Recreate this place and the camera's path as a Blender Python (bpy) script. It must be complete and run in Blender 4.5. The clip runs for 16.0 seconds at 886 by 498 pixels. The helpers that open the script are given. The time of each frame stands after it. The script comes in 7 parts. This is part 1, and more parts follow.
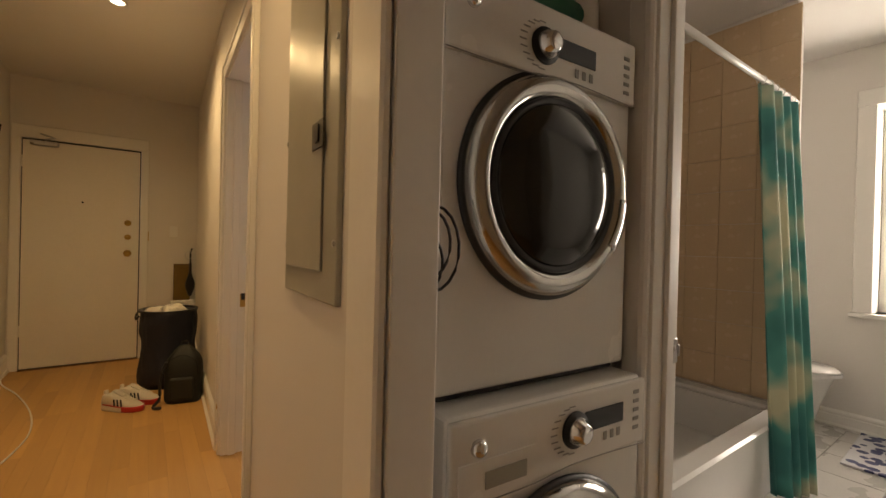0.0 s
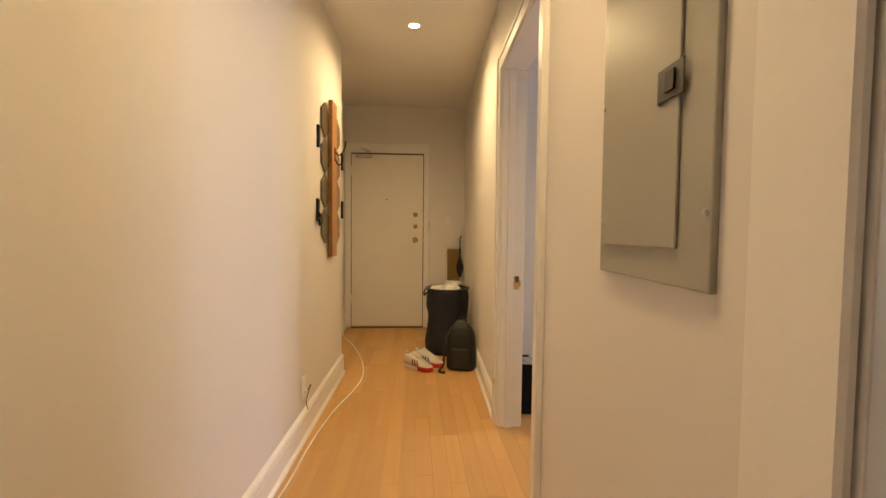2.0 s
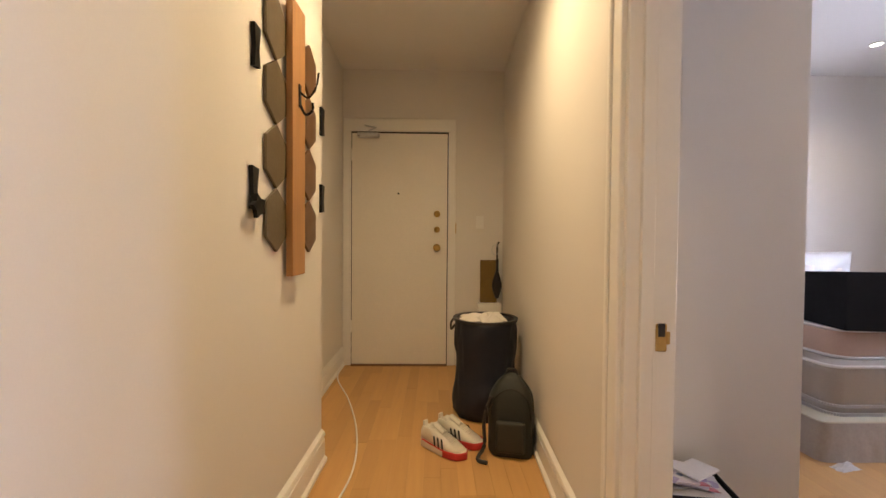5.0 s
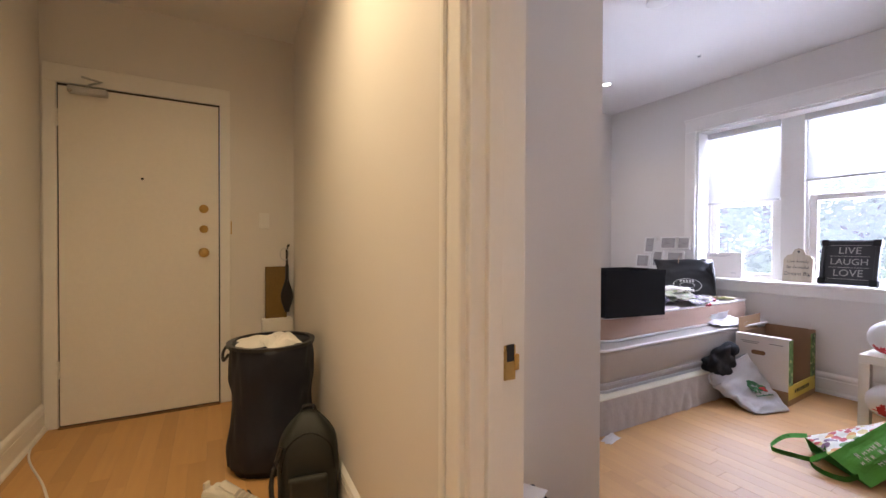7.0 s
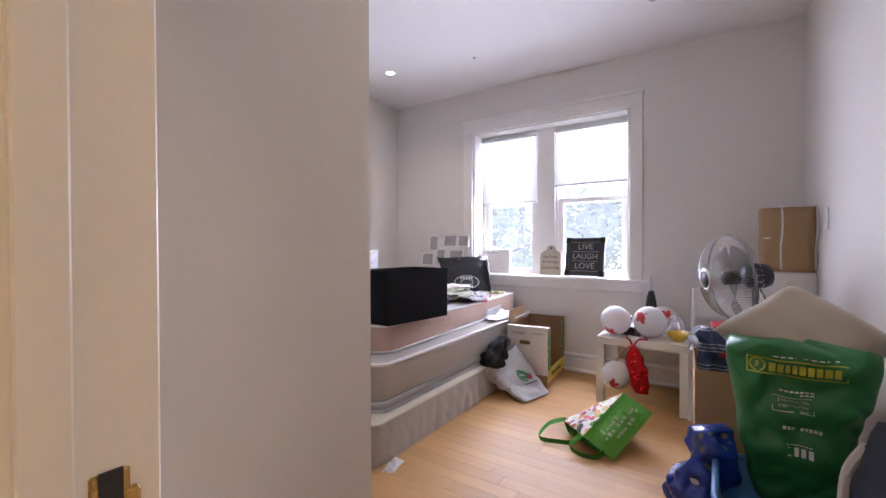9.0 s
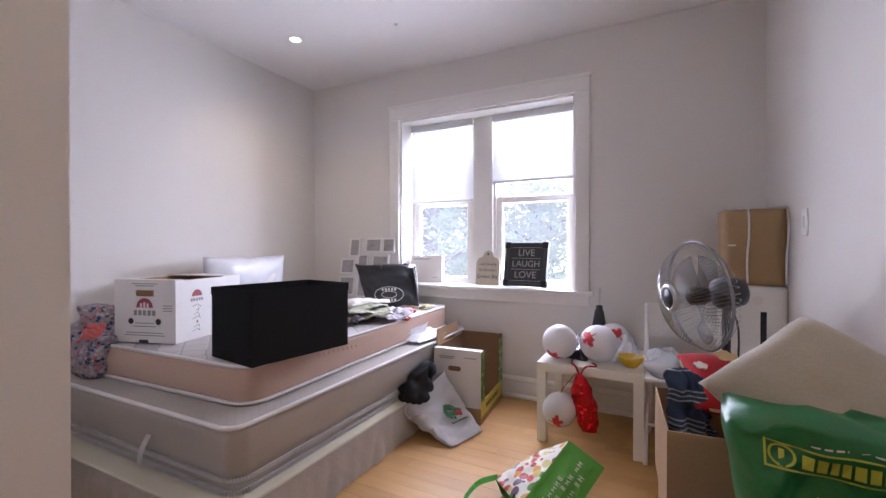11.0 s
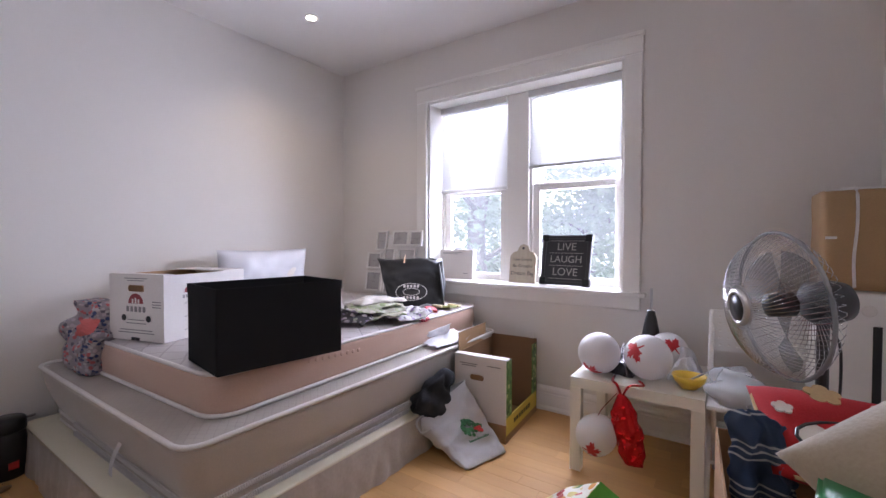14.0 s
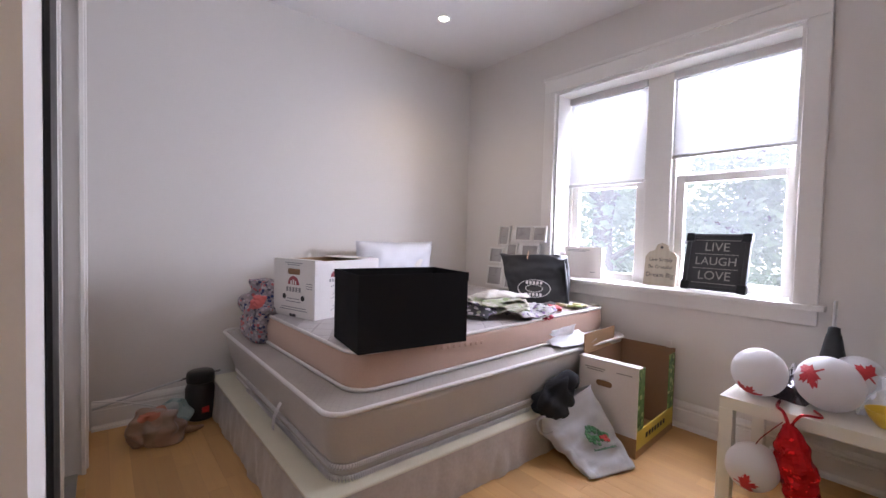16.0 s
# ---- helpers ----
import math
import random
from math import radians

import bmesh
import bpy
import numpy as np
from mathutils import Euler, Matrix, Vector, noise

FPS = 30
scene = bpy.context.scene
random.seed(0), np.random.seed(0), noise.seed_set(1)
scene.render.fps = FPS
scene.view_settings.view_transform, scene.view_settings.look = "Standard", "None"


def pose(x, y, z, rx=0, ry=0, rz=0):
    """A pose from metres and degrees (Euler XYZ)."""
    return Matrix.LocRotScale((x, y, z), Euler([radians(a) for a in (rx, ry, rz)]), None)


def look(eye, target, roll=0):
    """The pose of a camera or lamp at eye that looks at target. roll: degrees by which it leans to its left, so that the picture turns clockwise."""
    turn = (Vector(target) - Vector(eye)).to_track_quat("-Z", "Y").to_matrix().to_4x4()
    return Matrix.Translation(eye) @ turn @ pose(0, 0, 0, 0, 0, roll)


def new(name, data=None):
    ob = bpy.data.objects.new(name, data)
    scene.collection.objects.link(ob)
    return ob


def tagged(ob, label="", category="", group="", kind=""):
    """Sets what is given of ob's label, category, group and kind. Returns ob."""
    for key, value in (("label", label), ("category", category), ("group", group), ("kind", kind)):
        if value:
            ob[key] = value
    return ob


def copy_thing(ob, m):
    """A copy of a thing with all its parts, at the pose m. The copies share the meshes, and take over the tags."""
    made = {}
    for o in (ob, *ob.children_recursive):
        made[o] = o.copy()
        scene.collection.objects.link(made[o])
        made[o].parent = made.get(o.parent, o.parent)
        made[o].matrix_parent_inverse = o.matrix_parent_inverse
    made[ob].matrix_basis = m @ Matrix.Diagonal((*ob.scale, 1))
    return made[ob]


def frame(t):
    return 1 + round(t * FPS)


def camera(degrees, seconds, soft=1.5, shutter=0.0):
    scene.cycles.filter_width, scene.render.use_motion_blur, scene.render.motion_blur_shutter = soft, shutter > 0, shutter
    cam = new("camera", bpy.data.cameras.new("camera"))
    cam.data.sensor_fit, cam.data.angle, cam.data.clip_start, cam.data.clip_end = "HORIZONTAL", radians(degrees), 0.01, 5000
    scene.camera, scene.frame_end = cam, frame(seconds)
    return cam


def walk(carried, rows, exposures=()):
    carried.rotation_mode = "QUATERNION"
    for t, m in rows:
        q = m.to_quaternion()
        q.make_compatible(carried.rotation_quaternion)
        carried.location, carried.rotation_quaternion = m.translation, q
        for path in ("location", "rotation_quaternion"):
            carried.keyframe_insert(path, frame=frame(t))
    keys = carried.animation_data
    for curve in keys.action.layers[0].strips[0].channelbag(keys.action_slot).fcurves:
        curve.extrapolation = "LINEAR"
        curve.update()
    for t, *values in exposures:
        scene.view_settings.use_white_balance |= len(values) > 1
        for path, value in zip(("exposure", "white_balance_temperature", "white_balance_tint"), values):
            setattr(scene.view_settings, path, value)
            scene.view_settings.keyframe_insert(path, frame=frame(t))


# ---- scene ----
cam = camera(93.4, 16.0)
PATH = [
    (0, (0.973, -0.093, 1.171), (2.132, 1.537, 1.161), 1.4),
    (0.5, (0.921, -0.118, 1.162), (1.712, 1.718, 1.149), 1.4),
    (1, (0.886, -0.111, 1.152), (1.306, 1.843, 1.095), 1.2),
    (1.5, (0.851, -0.066, 1.148), (1.056, 1.922, 1.095), 0.8),
    (2, (0.837, 0.075, 1.142), (0.965, 2.07, 1.056), 0.6),
    (2.5, (0.818, 0.208, 1.145), (0.862, 2.206, 1.067), 0.6),
    (3, (0.805, 0.409, 1.133), (0.796, 2.406, 1.026), 0.6),
    (3.5, (0.789, 0.639, 1.131), (0.759, 2.637, 1.031), 0.5),
    (3.7, (0.792, 0.731, 1.134), (0.763, 2.728, 1.032), 0.6),
    (6, (0.827, 1.636, 1.085), (1.151, 3.61, 1.08), -0.8),
    (6.5, (0.843, 1.686, 1.098), (1.493, 3.577, 1.054), -0.4),
    (7, (0.867, 1.742, 1.096), (1.838, 3.49, 1.073), 0.2),
    (7.5, (0.927, 1.778, 1.091), (2.15, 3.36, 1.073), 0.6),
    (8, (1.015, 1.835, 1.088), (2.431, 3.248, 1.062), 0.6),
    (8.5, (1.134, 1.928, 1.086), (2.704, 3.166, 1.053), 0.8),
    (9, (1.276, 1.993, 1.083), (2.94, 3.103, 1.061), -0.2),
    (9.5, (1.434, 2.055, 1.071), (3.17, 3.048, 1.037), -0.6),
    (10, (1.589, 2.116, 1.084), (3.371, 3.025, 1.062), -0.6),
    (10.2, (1.644, 2.129, 1.091), (3.434, 3.022, 1.087), -0.3),
    (12.5, (2.213, 2.062, 1.112), (3.986, 2.984, 1.061), 0.3),
    (13, (2.245, 2.051, 1.108), (4.01, 2.989, 1.048), -0.4),
    (13.5, (2.252, 2.064, 1.109), (3.973, 3.082, 1.067), -0.4),
    (14, (2.251, 2.077, 1.102), (3.895, 3.215, 1.059), 0.1),
    (14.5, (2.245, 2.088, 1.1), (3.787, 3.359, 1.044), 0.6),
    (15, (2.238, 2.097, 1.102), (3.671, 3.491, 1.038), 0.8),
    (15.5, (2.23, 2.113, 1.103), (3.561, 3.604, 1.033), 1.1),
    (16, (2.23, 2.114, 1.094), (3.498, 3.66, 1.024), 1.4),
]
walk(cam, [(t, look(eye, target, roll)) for t, eye, target, roll in PATH], [
    (0, -0.72, 7700, 11), (0.5, -0.12, 7900, 9), (1.0, 0.0, 7300, 8), (1.5, 0.08, 6850, 8), (2.5, 0.14, 6700, 8), (3.5, 0.06, 6450, 9), (6.0, 0.12, 5900, 11), (7.5, 0.05, 5780, 12), (10.0, 0.03, 6000, 13), (12.5, -0.27, 5880, 13), (16.0, -0.14, 6150, 12)])

# ---- light ----
world = bpy.data.worlds.new("sky")
scene.world = world
world.use_nodes = True
wn = world.node_tree.nodes
sky = wn.new("ShaderNodeTexSky")
sky.sky_type, sky.sun_disc = "NISHITA", False
sky.sun_elevation, sky.sun_rotation = radians(48), radians(-117)
world.node_tree.links.new(sky.outputs[0], wn["Background"].inputs[0])
wn["Background"].inputs[1].default_value = 0.15

SUN = bpy.data.lights.new("sun", "SUN")
SUN.energy, SUN.angle, SUN.color = 4.0, radians(3), (1.0, 0.95, 0.88)
sun = new("sun", SUN)
sun.matrix_world = look((-12, -6, 18), (4, 2, 0))


def area_lamp(name, eye, target, sx, sy, watts, colour):
    data = bpy.data.lights.new(name, "AREA")
    data.shape, data.size, data.size_y, data.energy, data.color = "RECTANGLE", sx, sy, watts, colour
    ob = new(name, data)
    ob.matrix_world = look(eye, target)
    return ob


def spot_lamp(name, eye, watts, colour, cone=130, blend=0.9, size=0.04):
    data = bpy.data.lights.new(name, "SPOT")
    data.energy, data.color, data.spot_size, data.spot_blend, data.shadow_soft_size = watts, colour, radians(cone), blend, size
    ob = new(name, data)
    ob.matrix_world = look(eye, (eye[0], eye[1] + 0.001, 0))
    return ob


DAY = (0.87, 0.865, 1.03)
WARM = (1.0, 0.72, 0.38)
area_lamp("window_daylight", (5.20, 3.315, 1.48), (3.2, 3.28, 1.0), 1.40, 1.34, 238, DAY)
area_lamp("bath_daylight", (5.20, 0.08, 1.5), (2.5, 0.1, 1.6), 0.8, 1.3, 80, (1.0, 0.94, 0.90))
spot_lamp("hall_spot", (0.81, 3.06, 2.555), 108, WARM, 168, 1.0, 0.06)
spot_lamp("hall_spot", (0.98, 0.95, 2.555), 66, (1.0, 0.70, 0.36), 164, 1.0, 0.06)
spot_lamp("bed_spot", (4.055, 4.39, 2.555), 22, (1.0, 0.75, 0.5))
# added lamp, out of view, to warm the closet end wall
spot_lamp("unseen_door_spot", (2.62, 2.33, 2.555), 13, (1.0, 0.74, 0.46))

# ---- materials ----
def mat(name, colour, rough=0.6, metal=0.0, vary=0.06, scale=6.0, fine=90.0, bump=0.05, spec=0.5, trans=0.0, object_random=0.0, sheen=0.0):
    """A surface with colour variation at two scales and fine relief, in object space."""
    m = bpy.data.materials.new(name)
    m.use_nodes = True
    n, l = m.node_tree.nodes, m.node_tree.links
    b = n["Principled BSDF"]
    b.inputs["Roughness"].default_value = rough
    b.inputs["Metallic"].default_value = metal
    b.inputs["Specular IOR Level"].default_value = spec
    b.inputs["Transmission Weight"].default_value = trans
    b.inputs["Sheen Weight"].default_value = sheen
    tc = n.new("ShaderNodeTexCoord")
    big, small = n.new("ShaderNodeTexNoise"), n.new("ShaderNodeTexNoise")
    big.inputs["Scale"].default_value, small.inputs["Scale"].default_value = scale, fine
    big.inputs["Detail"].default_value, small.inputs["Detail"].default_value = 3.0, 4.0
    l.new(tc.outputs["Object"], big.inputs["Vector"]); l.new(tc.outputs["Object"], small.inputs["Vector"])
    add = n.new("ShaderNodeMath"); add.operation = "ADD"
    l.new(big.outputs["Fac"], add.inputs[0]); l.new(small.outputs["Fac"], add.inputs[1])
    ramp = n.new("ShaderNodeMapRange")
    ramp.inputs["From Min"].default_value, ramp.inputs["From Max"].default_value = 0.6, 1.4
    ramp.inputs["To Min"].default_value, ramp.inputs["To Max"].default_value = 1 - vary, 1 + vary
    l.new(add.outputs[0], ramp.inputs["Value"])
    hsv = n.new("ShaderNodeHueSaturation")
    hsv.inputs["Color"].default_value = (*colour, 1)
    last = ramp.outputs["Result"]
    if object_random:
        info, spread, mul = n.new("ShaderNodeObjectInfo"), n.new("ShaderNodeMapRange"), n.new("ShaderNodeMath")
        spread.inputs["To Min"].default_value, spread.inputs["To Max"].default_value = 1 - object_random, 1 + object_random
        l.new(info.outputs["Random"], spread.inputs["Value"])
        mul.operation = "MULTIPLY"
        l.new(spread.outputs["Result"], mul.inputs[0]); l.new(last, mul.inputs[1])
        last = mul.outputs[0]
    l.new(last, hsv.inputs["Value"])
    l.new(hsv.outputs["Color"], b.inputs["Base Color"])
    if bump:
        bn = n.new("ShaderNodeBump")
        bn.inputs["Strength"].default_value, bn.inputs["Distance"].default_value = bump, 0.01
        l.new(add.outputs[0], bn.inputs["Height"]); l.new(bn.outputs["Normal"], b.inputs["Normal"])
    rr = n.new("ShaderNodeMapRange")
    rr.inputs["From Min"].default_value, rr.inputs["From Max"].default_value = 0.3, 0.7
    rr.inputs["To Min"].default_value, rr.inputs["To Max"].default_value = max(0.02, rough - 0.07), min(1, rough + 0.07)
    l.new(big.outputs["Fac"], rr.inputs["Value"]); l.new(rr.outputs["Result"], b.inputs["Roughness"])
    return m


def glow(name, colour, strength):
    m = bpy.data.materials.new(name)
    m.use_nodes = True
    b = m.node_tree.nodes["Principled BSDF"]
    b.inputs["Emission Color"].default_value = (*colour, 1)
    b.inputs["Emission Strength"].default_value = strength
    return m


def wood(name, dark, light, along=1, rough=0.4, scale=5.0, random_value=0.2, coat=0.0):
    """Timber with grain stretched along one axis, each piece a little different."""
    m = bpy.data.materials.new(name)
    m.use_nodes = True
    n, l = m.node_tree.nodes, m.node_tree.links
    b = n["Principled BSDF"]
    b.inputs["Coat Weight"].default_value = coat
    b.inputs["Coat Roughness"].default_value = 0.15
    tc, mp, info = n.new("ShaderNodeTexCoord"), n.new("ShaderNodeMapping"), n.new("ShaderNodeObjectInfo")
    geo = n.new("ShaderNodeNewGeometry")
    sc = [12.0, 12.0, 12.0]
    sc[along] = 0.8
    mp.inputs["Scale"].default_value = sc
    rnd = n.new("ShaderNodeMath"); rnd.operation = "ADD"
    l.new(info.outputs["Random"], rnd.inputs[0]); l.new(geo.outputs["Random Per Island"], rnd.inputs[1])
    off = n.new("ShaderNodeVectorMath"); off.operation = "SCALE"
    off.inputs[0].default_value = (13.0, 17.0, 7.0)
    l.new(rnd.outputs[0], off.inputs["Scale"])
    l.new(tc.outputs["Object"], mp.inputs["Vector"])
    ad = n.new("ShaderNodeVectorMath"); ad.operation = "ADD"
    l.new(mp.outputs[0], ad.inputs[0]); l.new(off.outputs[0], ad.inputs[1])
    no = n.new("ShaderNodeTexNoise")
    no.inputs["Scale"].default_value, no.inputs["Detail"].default_value = scale, 5.0
    l.new(ad.outputs[0], no.inputs["Vector"])
    mix = n.new("ShaderNodeMix"); mix.data_type = "RGBA"
    mix.inputs[6].default_value, mix.inputs[7].default_value = (*dark, 1), (*light, 1)
    l.new(no.outputs["Fac"], mix.inputs[0])
    wob = n.new("ShaderNodeMath"); wob.operation = "FRACT"
    l.new(rnd.outputs[0], wob.inputs[0])
    mr = n.new("ShaderNodeMapRange")
    mr.inputs["To Min"].default_value, mr.inputs["To Max"].default_value = 1 - random_value, 1 + random_value
    l.new(wob.outputs[0], mr.inputs["Value"])
    hsv = n.new("ShaderNodeHueSaturation")
    l.new(mix.outputs[2], hsv.inputs["Color"]); l.new(mr.outputs["Result"], hsv.inputs["Value"])
    l.new(hsv.outputs[0], b.inputs["Base Color"])
    r2 = n.new("ShaderNodeMapRange")
    r2.inputs["To Min"].default_value, r2.inputs["To Max"].default_value = rough - 0.08, rough + 0.12
    l.new(no.outputs["Fac"], r2.inputs["Value"]); l.new(r2.outputs["Result"], b.inputs["Roughness"])
    bn = n.new("ShaderNodeBump")
    bn.inputs["Strength"].default_value, bn.inputs["Distance"].default_value = 0.06, 0.004
    l.new(no.outputs["Fac"], bn.inputs["Height"]); l.new(bn.outputs[0], b.inputs["Normal"])
    return m


def spots(name, ground, colours, scale=30.0, rough=0.7, cover=0.5):
    """A printed cloth: cells of several colours on a ground."""
    m = bpy.data.materials.new(name)
    m.use_nodes = True
    n, l = m.node_tree.nodes, m.node_tree.links
    b = n["Principled BSDF"]
    b.inputs["Roughness"].default_value = rough
    tc, vo = n.new("ShaderNodeTexCoord"), n.new("ShaderNodeTexVoronoi")
    vo.inputs["Scale"].default_value = scale
    l.new(tc.outputs["Object"], vo.inputs["Vector"])
    ramp = n.new("ShaderNodeValToRGB")
    ramp.color_ramp.interpolation = "CONSTANT"
    sep = n.new("ShaderNodeSeparateColor")
    l.new(vo.outputs["Color"], sep.inputs[0]); l.new(sep.outputs[0], ramp.inputs[0])
    els = ramp.color_ramp.elements
    els[0].position, els[0].color = 0.0, (*colours[0], 1)
    els[1].position, els[1].color = 0.98, (*colours[-1], 1)
    for i, c in enumerate(colours[1:]):
        e = els.new((i + 1) / len(colours))
        e.color = (*c, 1)
    mask = n.new("ShaderNodeMath"); mask.operation = "LESS_THAN"
    mask.inputs[1].default_value = cover
    l.new(vo.outputs["Distance"], mask.inputs[0])
    mix = n.new("ShaderNodeMix"); mix.data_type = "RGBA"
    mix.inputs[6].default_value = (*ground, 1)
    l.new(mask.outputs[0], mix.inputs[0]); l.new(ramp.outputs[0], mix.inputs[7])
    l.new(mix.outputs[2], b.inputs["Base Color"])
    return m


def clear(name, colour=(1, 1, 1), rough=0.03, weight=0.75):
    """Thin clear plastic or pane: mostly see-through, with a glossy coat."""
    m = bpy.data.materials.new(name)
    m.use_nodes = True
    n, l = m.node_tree.nodes, m.node_tree.links
    out = n["Material Output"]
    n.remove(n["Principled BSDF"])
    tr, gl, mix = n.new("ShaderNodeBsdfTransparent"), n.new("ShaderNodeBsdfPrincipled"), n.new("ShaderNodeMixShader")
    tr.inputs[0].default_value = (*colour, 1)
    gl.inputs["Base Color"].default_value = (*colour, 1)
    gl.inputs["Roughness"].default_value = rough
    mix.inputs[0].default_value = 1 - weight
    l.new(tr.outputs[0], mix.inputs[1]); l.new(gl.outputs[0], mix.inputs[2]); l.new(mix.outputs[0], out.inputs[0])
    return m


def thin_cloth(name, colour, through_light=0.5):
    """A sheet that lets light through from behind (blind slats, leaves, thin plastic)."""
    m = bpy.data.materials.new(name)
    m.use_nodes = True
    n, l = m.node_tree.nodes, m.node_tree.links
    b, out = n["Principled BSDF"], n["Material Output"]
    b.inputs["Base Color"].default_value = (*colour, 1)
    b.inputs["Roughness"].default_value = 0.5
    tl, mix = n.new("ShaderNodeBsdfTranslucent"), n.new("ShaderNodeMixShader")
    tl.inputs[0].default_value = (*colour, 1)
    mix.inputs[0].default_value = through_light
    l.new(b.outputs[0], mix.inputs[1]); l.new(tl.outputs[0], mix.inputs[2]); l.new(mix.outputs[0], out.inputs[0])
    return m


M_WALL = mat("wall_paint", (0.72, 0.69, 0.65), 0.75, vary=0.02, scale=1.5, fine=220, bump=0.03)
M_CEIL = mat("ceiling_paint", (0.76, 0.74, 0.72), 0.85, vary=0.02, scale=1.2, fine=160, bump=0.03)
M_TRIM = mat("trim_paint", (0.80, 0.78, 0.74), 0.38, vary=0.02, scale=4, fine=60, bump=0.02)
M_DOOR = mat("door_paint", (0.78, 0.74, 0.67), 0.42, vary=0.025, scale=3, fine=50, bump=0.03)
M_FLOOR = wood("maple_strip", (0.46, 0.250, 0.084), (0.58, 0.345, 0.130), 1, 0.50, 3.0, 0.10, 0.0)
M_SUB = mat("floor_joint", (0.42, 0.25, 0.11), 0.8)
M_BRASS = mat("brass", (0.55, 0.36, 0.12), 0.3, 1.0, 0.1)
M_STEEL = mat("steel", (0.55, 0.55, 0.55), 0.3, 1.0, 0.06)
M_CHROME = mat("chrome", (0.75, 0.75, 0.76), 0.12, 1.0, 0.02, bump=0)
M_BLACK = mat("black_plastic", (0.015, 0.015, 0.017), 0.4, vary=0.15)
M_WHITE = mat("white_plastic", (0.78, 0.77, 0.74), 0.35, vary=0.02)
M_ENAMEL = mat("white_enamel", (0.76, 0.74, 0.70), 0.22, vary=0.02, bump=0)
M_CARD = mat("cardboard", (0.36, 0.22, 0.11), 0.8, vary=0.1, scale=5, fine=150)
# darker copy of M_CARD, with the shade of carton insides and holes in its colour
M_CARDDARK = mat("cardboard_dark", (0.22, 0.12, 0.06), 0.85, vary=0.1, scale=5, fine=150)
M_BOXWHITE = mat("white_carton", (0.72, 0.68, 0.65), 0.6, vary=0.04)
M_BLACKCLOTH = mat("black_cloth", (0.009, 0.009, 0.011), 0.9, vary=0.2, fine=400, bump=0.15, spec=0.2)
M_NAVY = mat("navy_nylon", (0.008, 0.010, 0.020), 0.6, vary=0.25, scale=8, fine=300, bump=0.12)

# ---- building tools ----
def part(name, bm, material, parent=None, label="", smooth=False, at=None):
    """Link a bmesh as one mesh object under a thing or a part."""
    me = bpy.data.meshes.new(name)
    bm.to_mesh(me)
    bm.free()
    me.materials.append(material)
    if smooth:
        for p in me.polygons:
            p.use_smooth = True
    ob = new(name, me)
    if parent is not None:
        ob.parent = parent
    if at is not None:
        ob.matrix_basis = at
    if label:
        tagged(ob, label)
    return ob


def thing(name, label, category, at=None, group="", kind=""):
    ob = new(name)
    ob.empty_display_size = 0.05
    if at is not None:
        ob.matrix_basis = at
    return tagged(ob, label, category, group, kind)


def add_box(bm, lo, hi, m=None):
    ret = bmesh.ops.create_cube(bm, size=1.0)
    c = [(a + b) / 2 for a, b in zip(lo, hi)]
    s = [abs(b - a) for a, b in zip(lo, hi)]
    t = Matrix.Translation(c) @ Matrix.Diagonal((*s, 1))
    bmesh.ops.transform(bm, matrix=(m @ t if m is not None else t), verts=ret["verts"])
    return ret["verts"]


def box(lo, hi, bevel=0.0, segments=2, m=None):
    bm = bmesh.new()
    add_box(bm, lo, hi, m)
    if bevel:
        bmesh.ops.bevel(bm, geom=bm.edges[:], offset=bevel, segments=segments, affect="EDGES", profile=0.6)
    return bm


def boxes(items, bevel=0.0, m=None):
    bm = bmesh.new()
    for lo, hi in items:
        add_box(bm, lo, hi, m)
    if bevel:
        bmesh.ops.bevel(bm, geom=bm.edges[:], offset=bevel, segments=1, affect="EDGES")
    return bm


def add_lathe(bm, profile, seg=28, m=None, closed=True):
    """Turn (radius, z) pairs round z."""
    rings = []
    for r, z in profile:
        ring = []
        for i in range(seg):
            a = 2 * math.pi * i / seg
            v = Vector((r * math.cos(a), r * math.sin(a), z))
            ring.append(bm.verts.new(m @ v if m is not None else v))
        rings.append(ring)
    for a, b in zip(rings, rings[1:]):
        for i in range(seg):
            j = (i + 1) % seg
            bm.faces.new((a[i], a[j], b[j], b[i]))
    if closed:
        bm.faces.new(rings[0][::-1]); bm.faces.new(rings[-1])
    return bm


def lathe(profile, seg=28, m=None, closed=True):
    return add_lathe(bmesh.new(), profile, seg, m, closed)


def add_tube(bm, points, r, seg=8, caps=True):
    """A round bar through points."""
    pts = [Vector(p) for p in points]
    rings, up = [], Vector((0, 0, 1))
    for i, p in enumerate(pts):
        d = (pts[min(i + 1, len(pts) - 1)] - pts[max(i - 1, 0)]).normalized()
        s = d.cross(up) if abs(d.dot(up)) < 0.95 else d.cross(Vector((1, 0, 0)))
        s.normalize()
        u = s.cross(d)
        rr = r[i] if isinstance(r, (list, tuple)) else r
        rings.append([bm.verts.new(p + rr * (math.cos(2 * math.pi * k / seg) * s + math.sin(2 * math.pi * k / seg) * u)) for k in range(seg)])
    for a, b in zip(rings, rings[1:]):
        for k in range(seg):
            j = (k + 1) % seg
            bm.faces.new((a[k], a[j], b[j], b[k]))
    if caps:
        bm.faces.new(rings[0][::-1]); bm.faces.new(rings[-1])
    return bm


def tube(points, r, seg=8, caps=True):
    return add_tube(bmesh.new(), points, r, seg, caps)


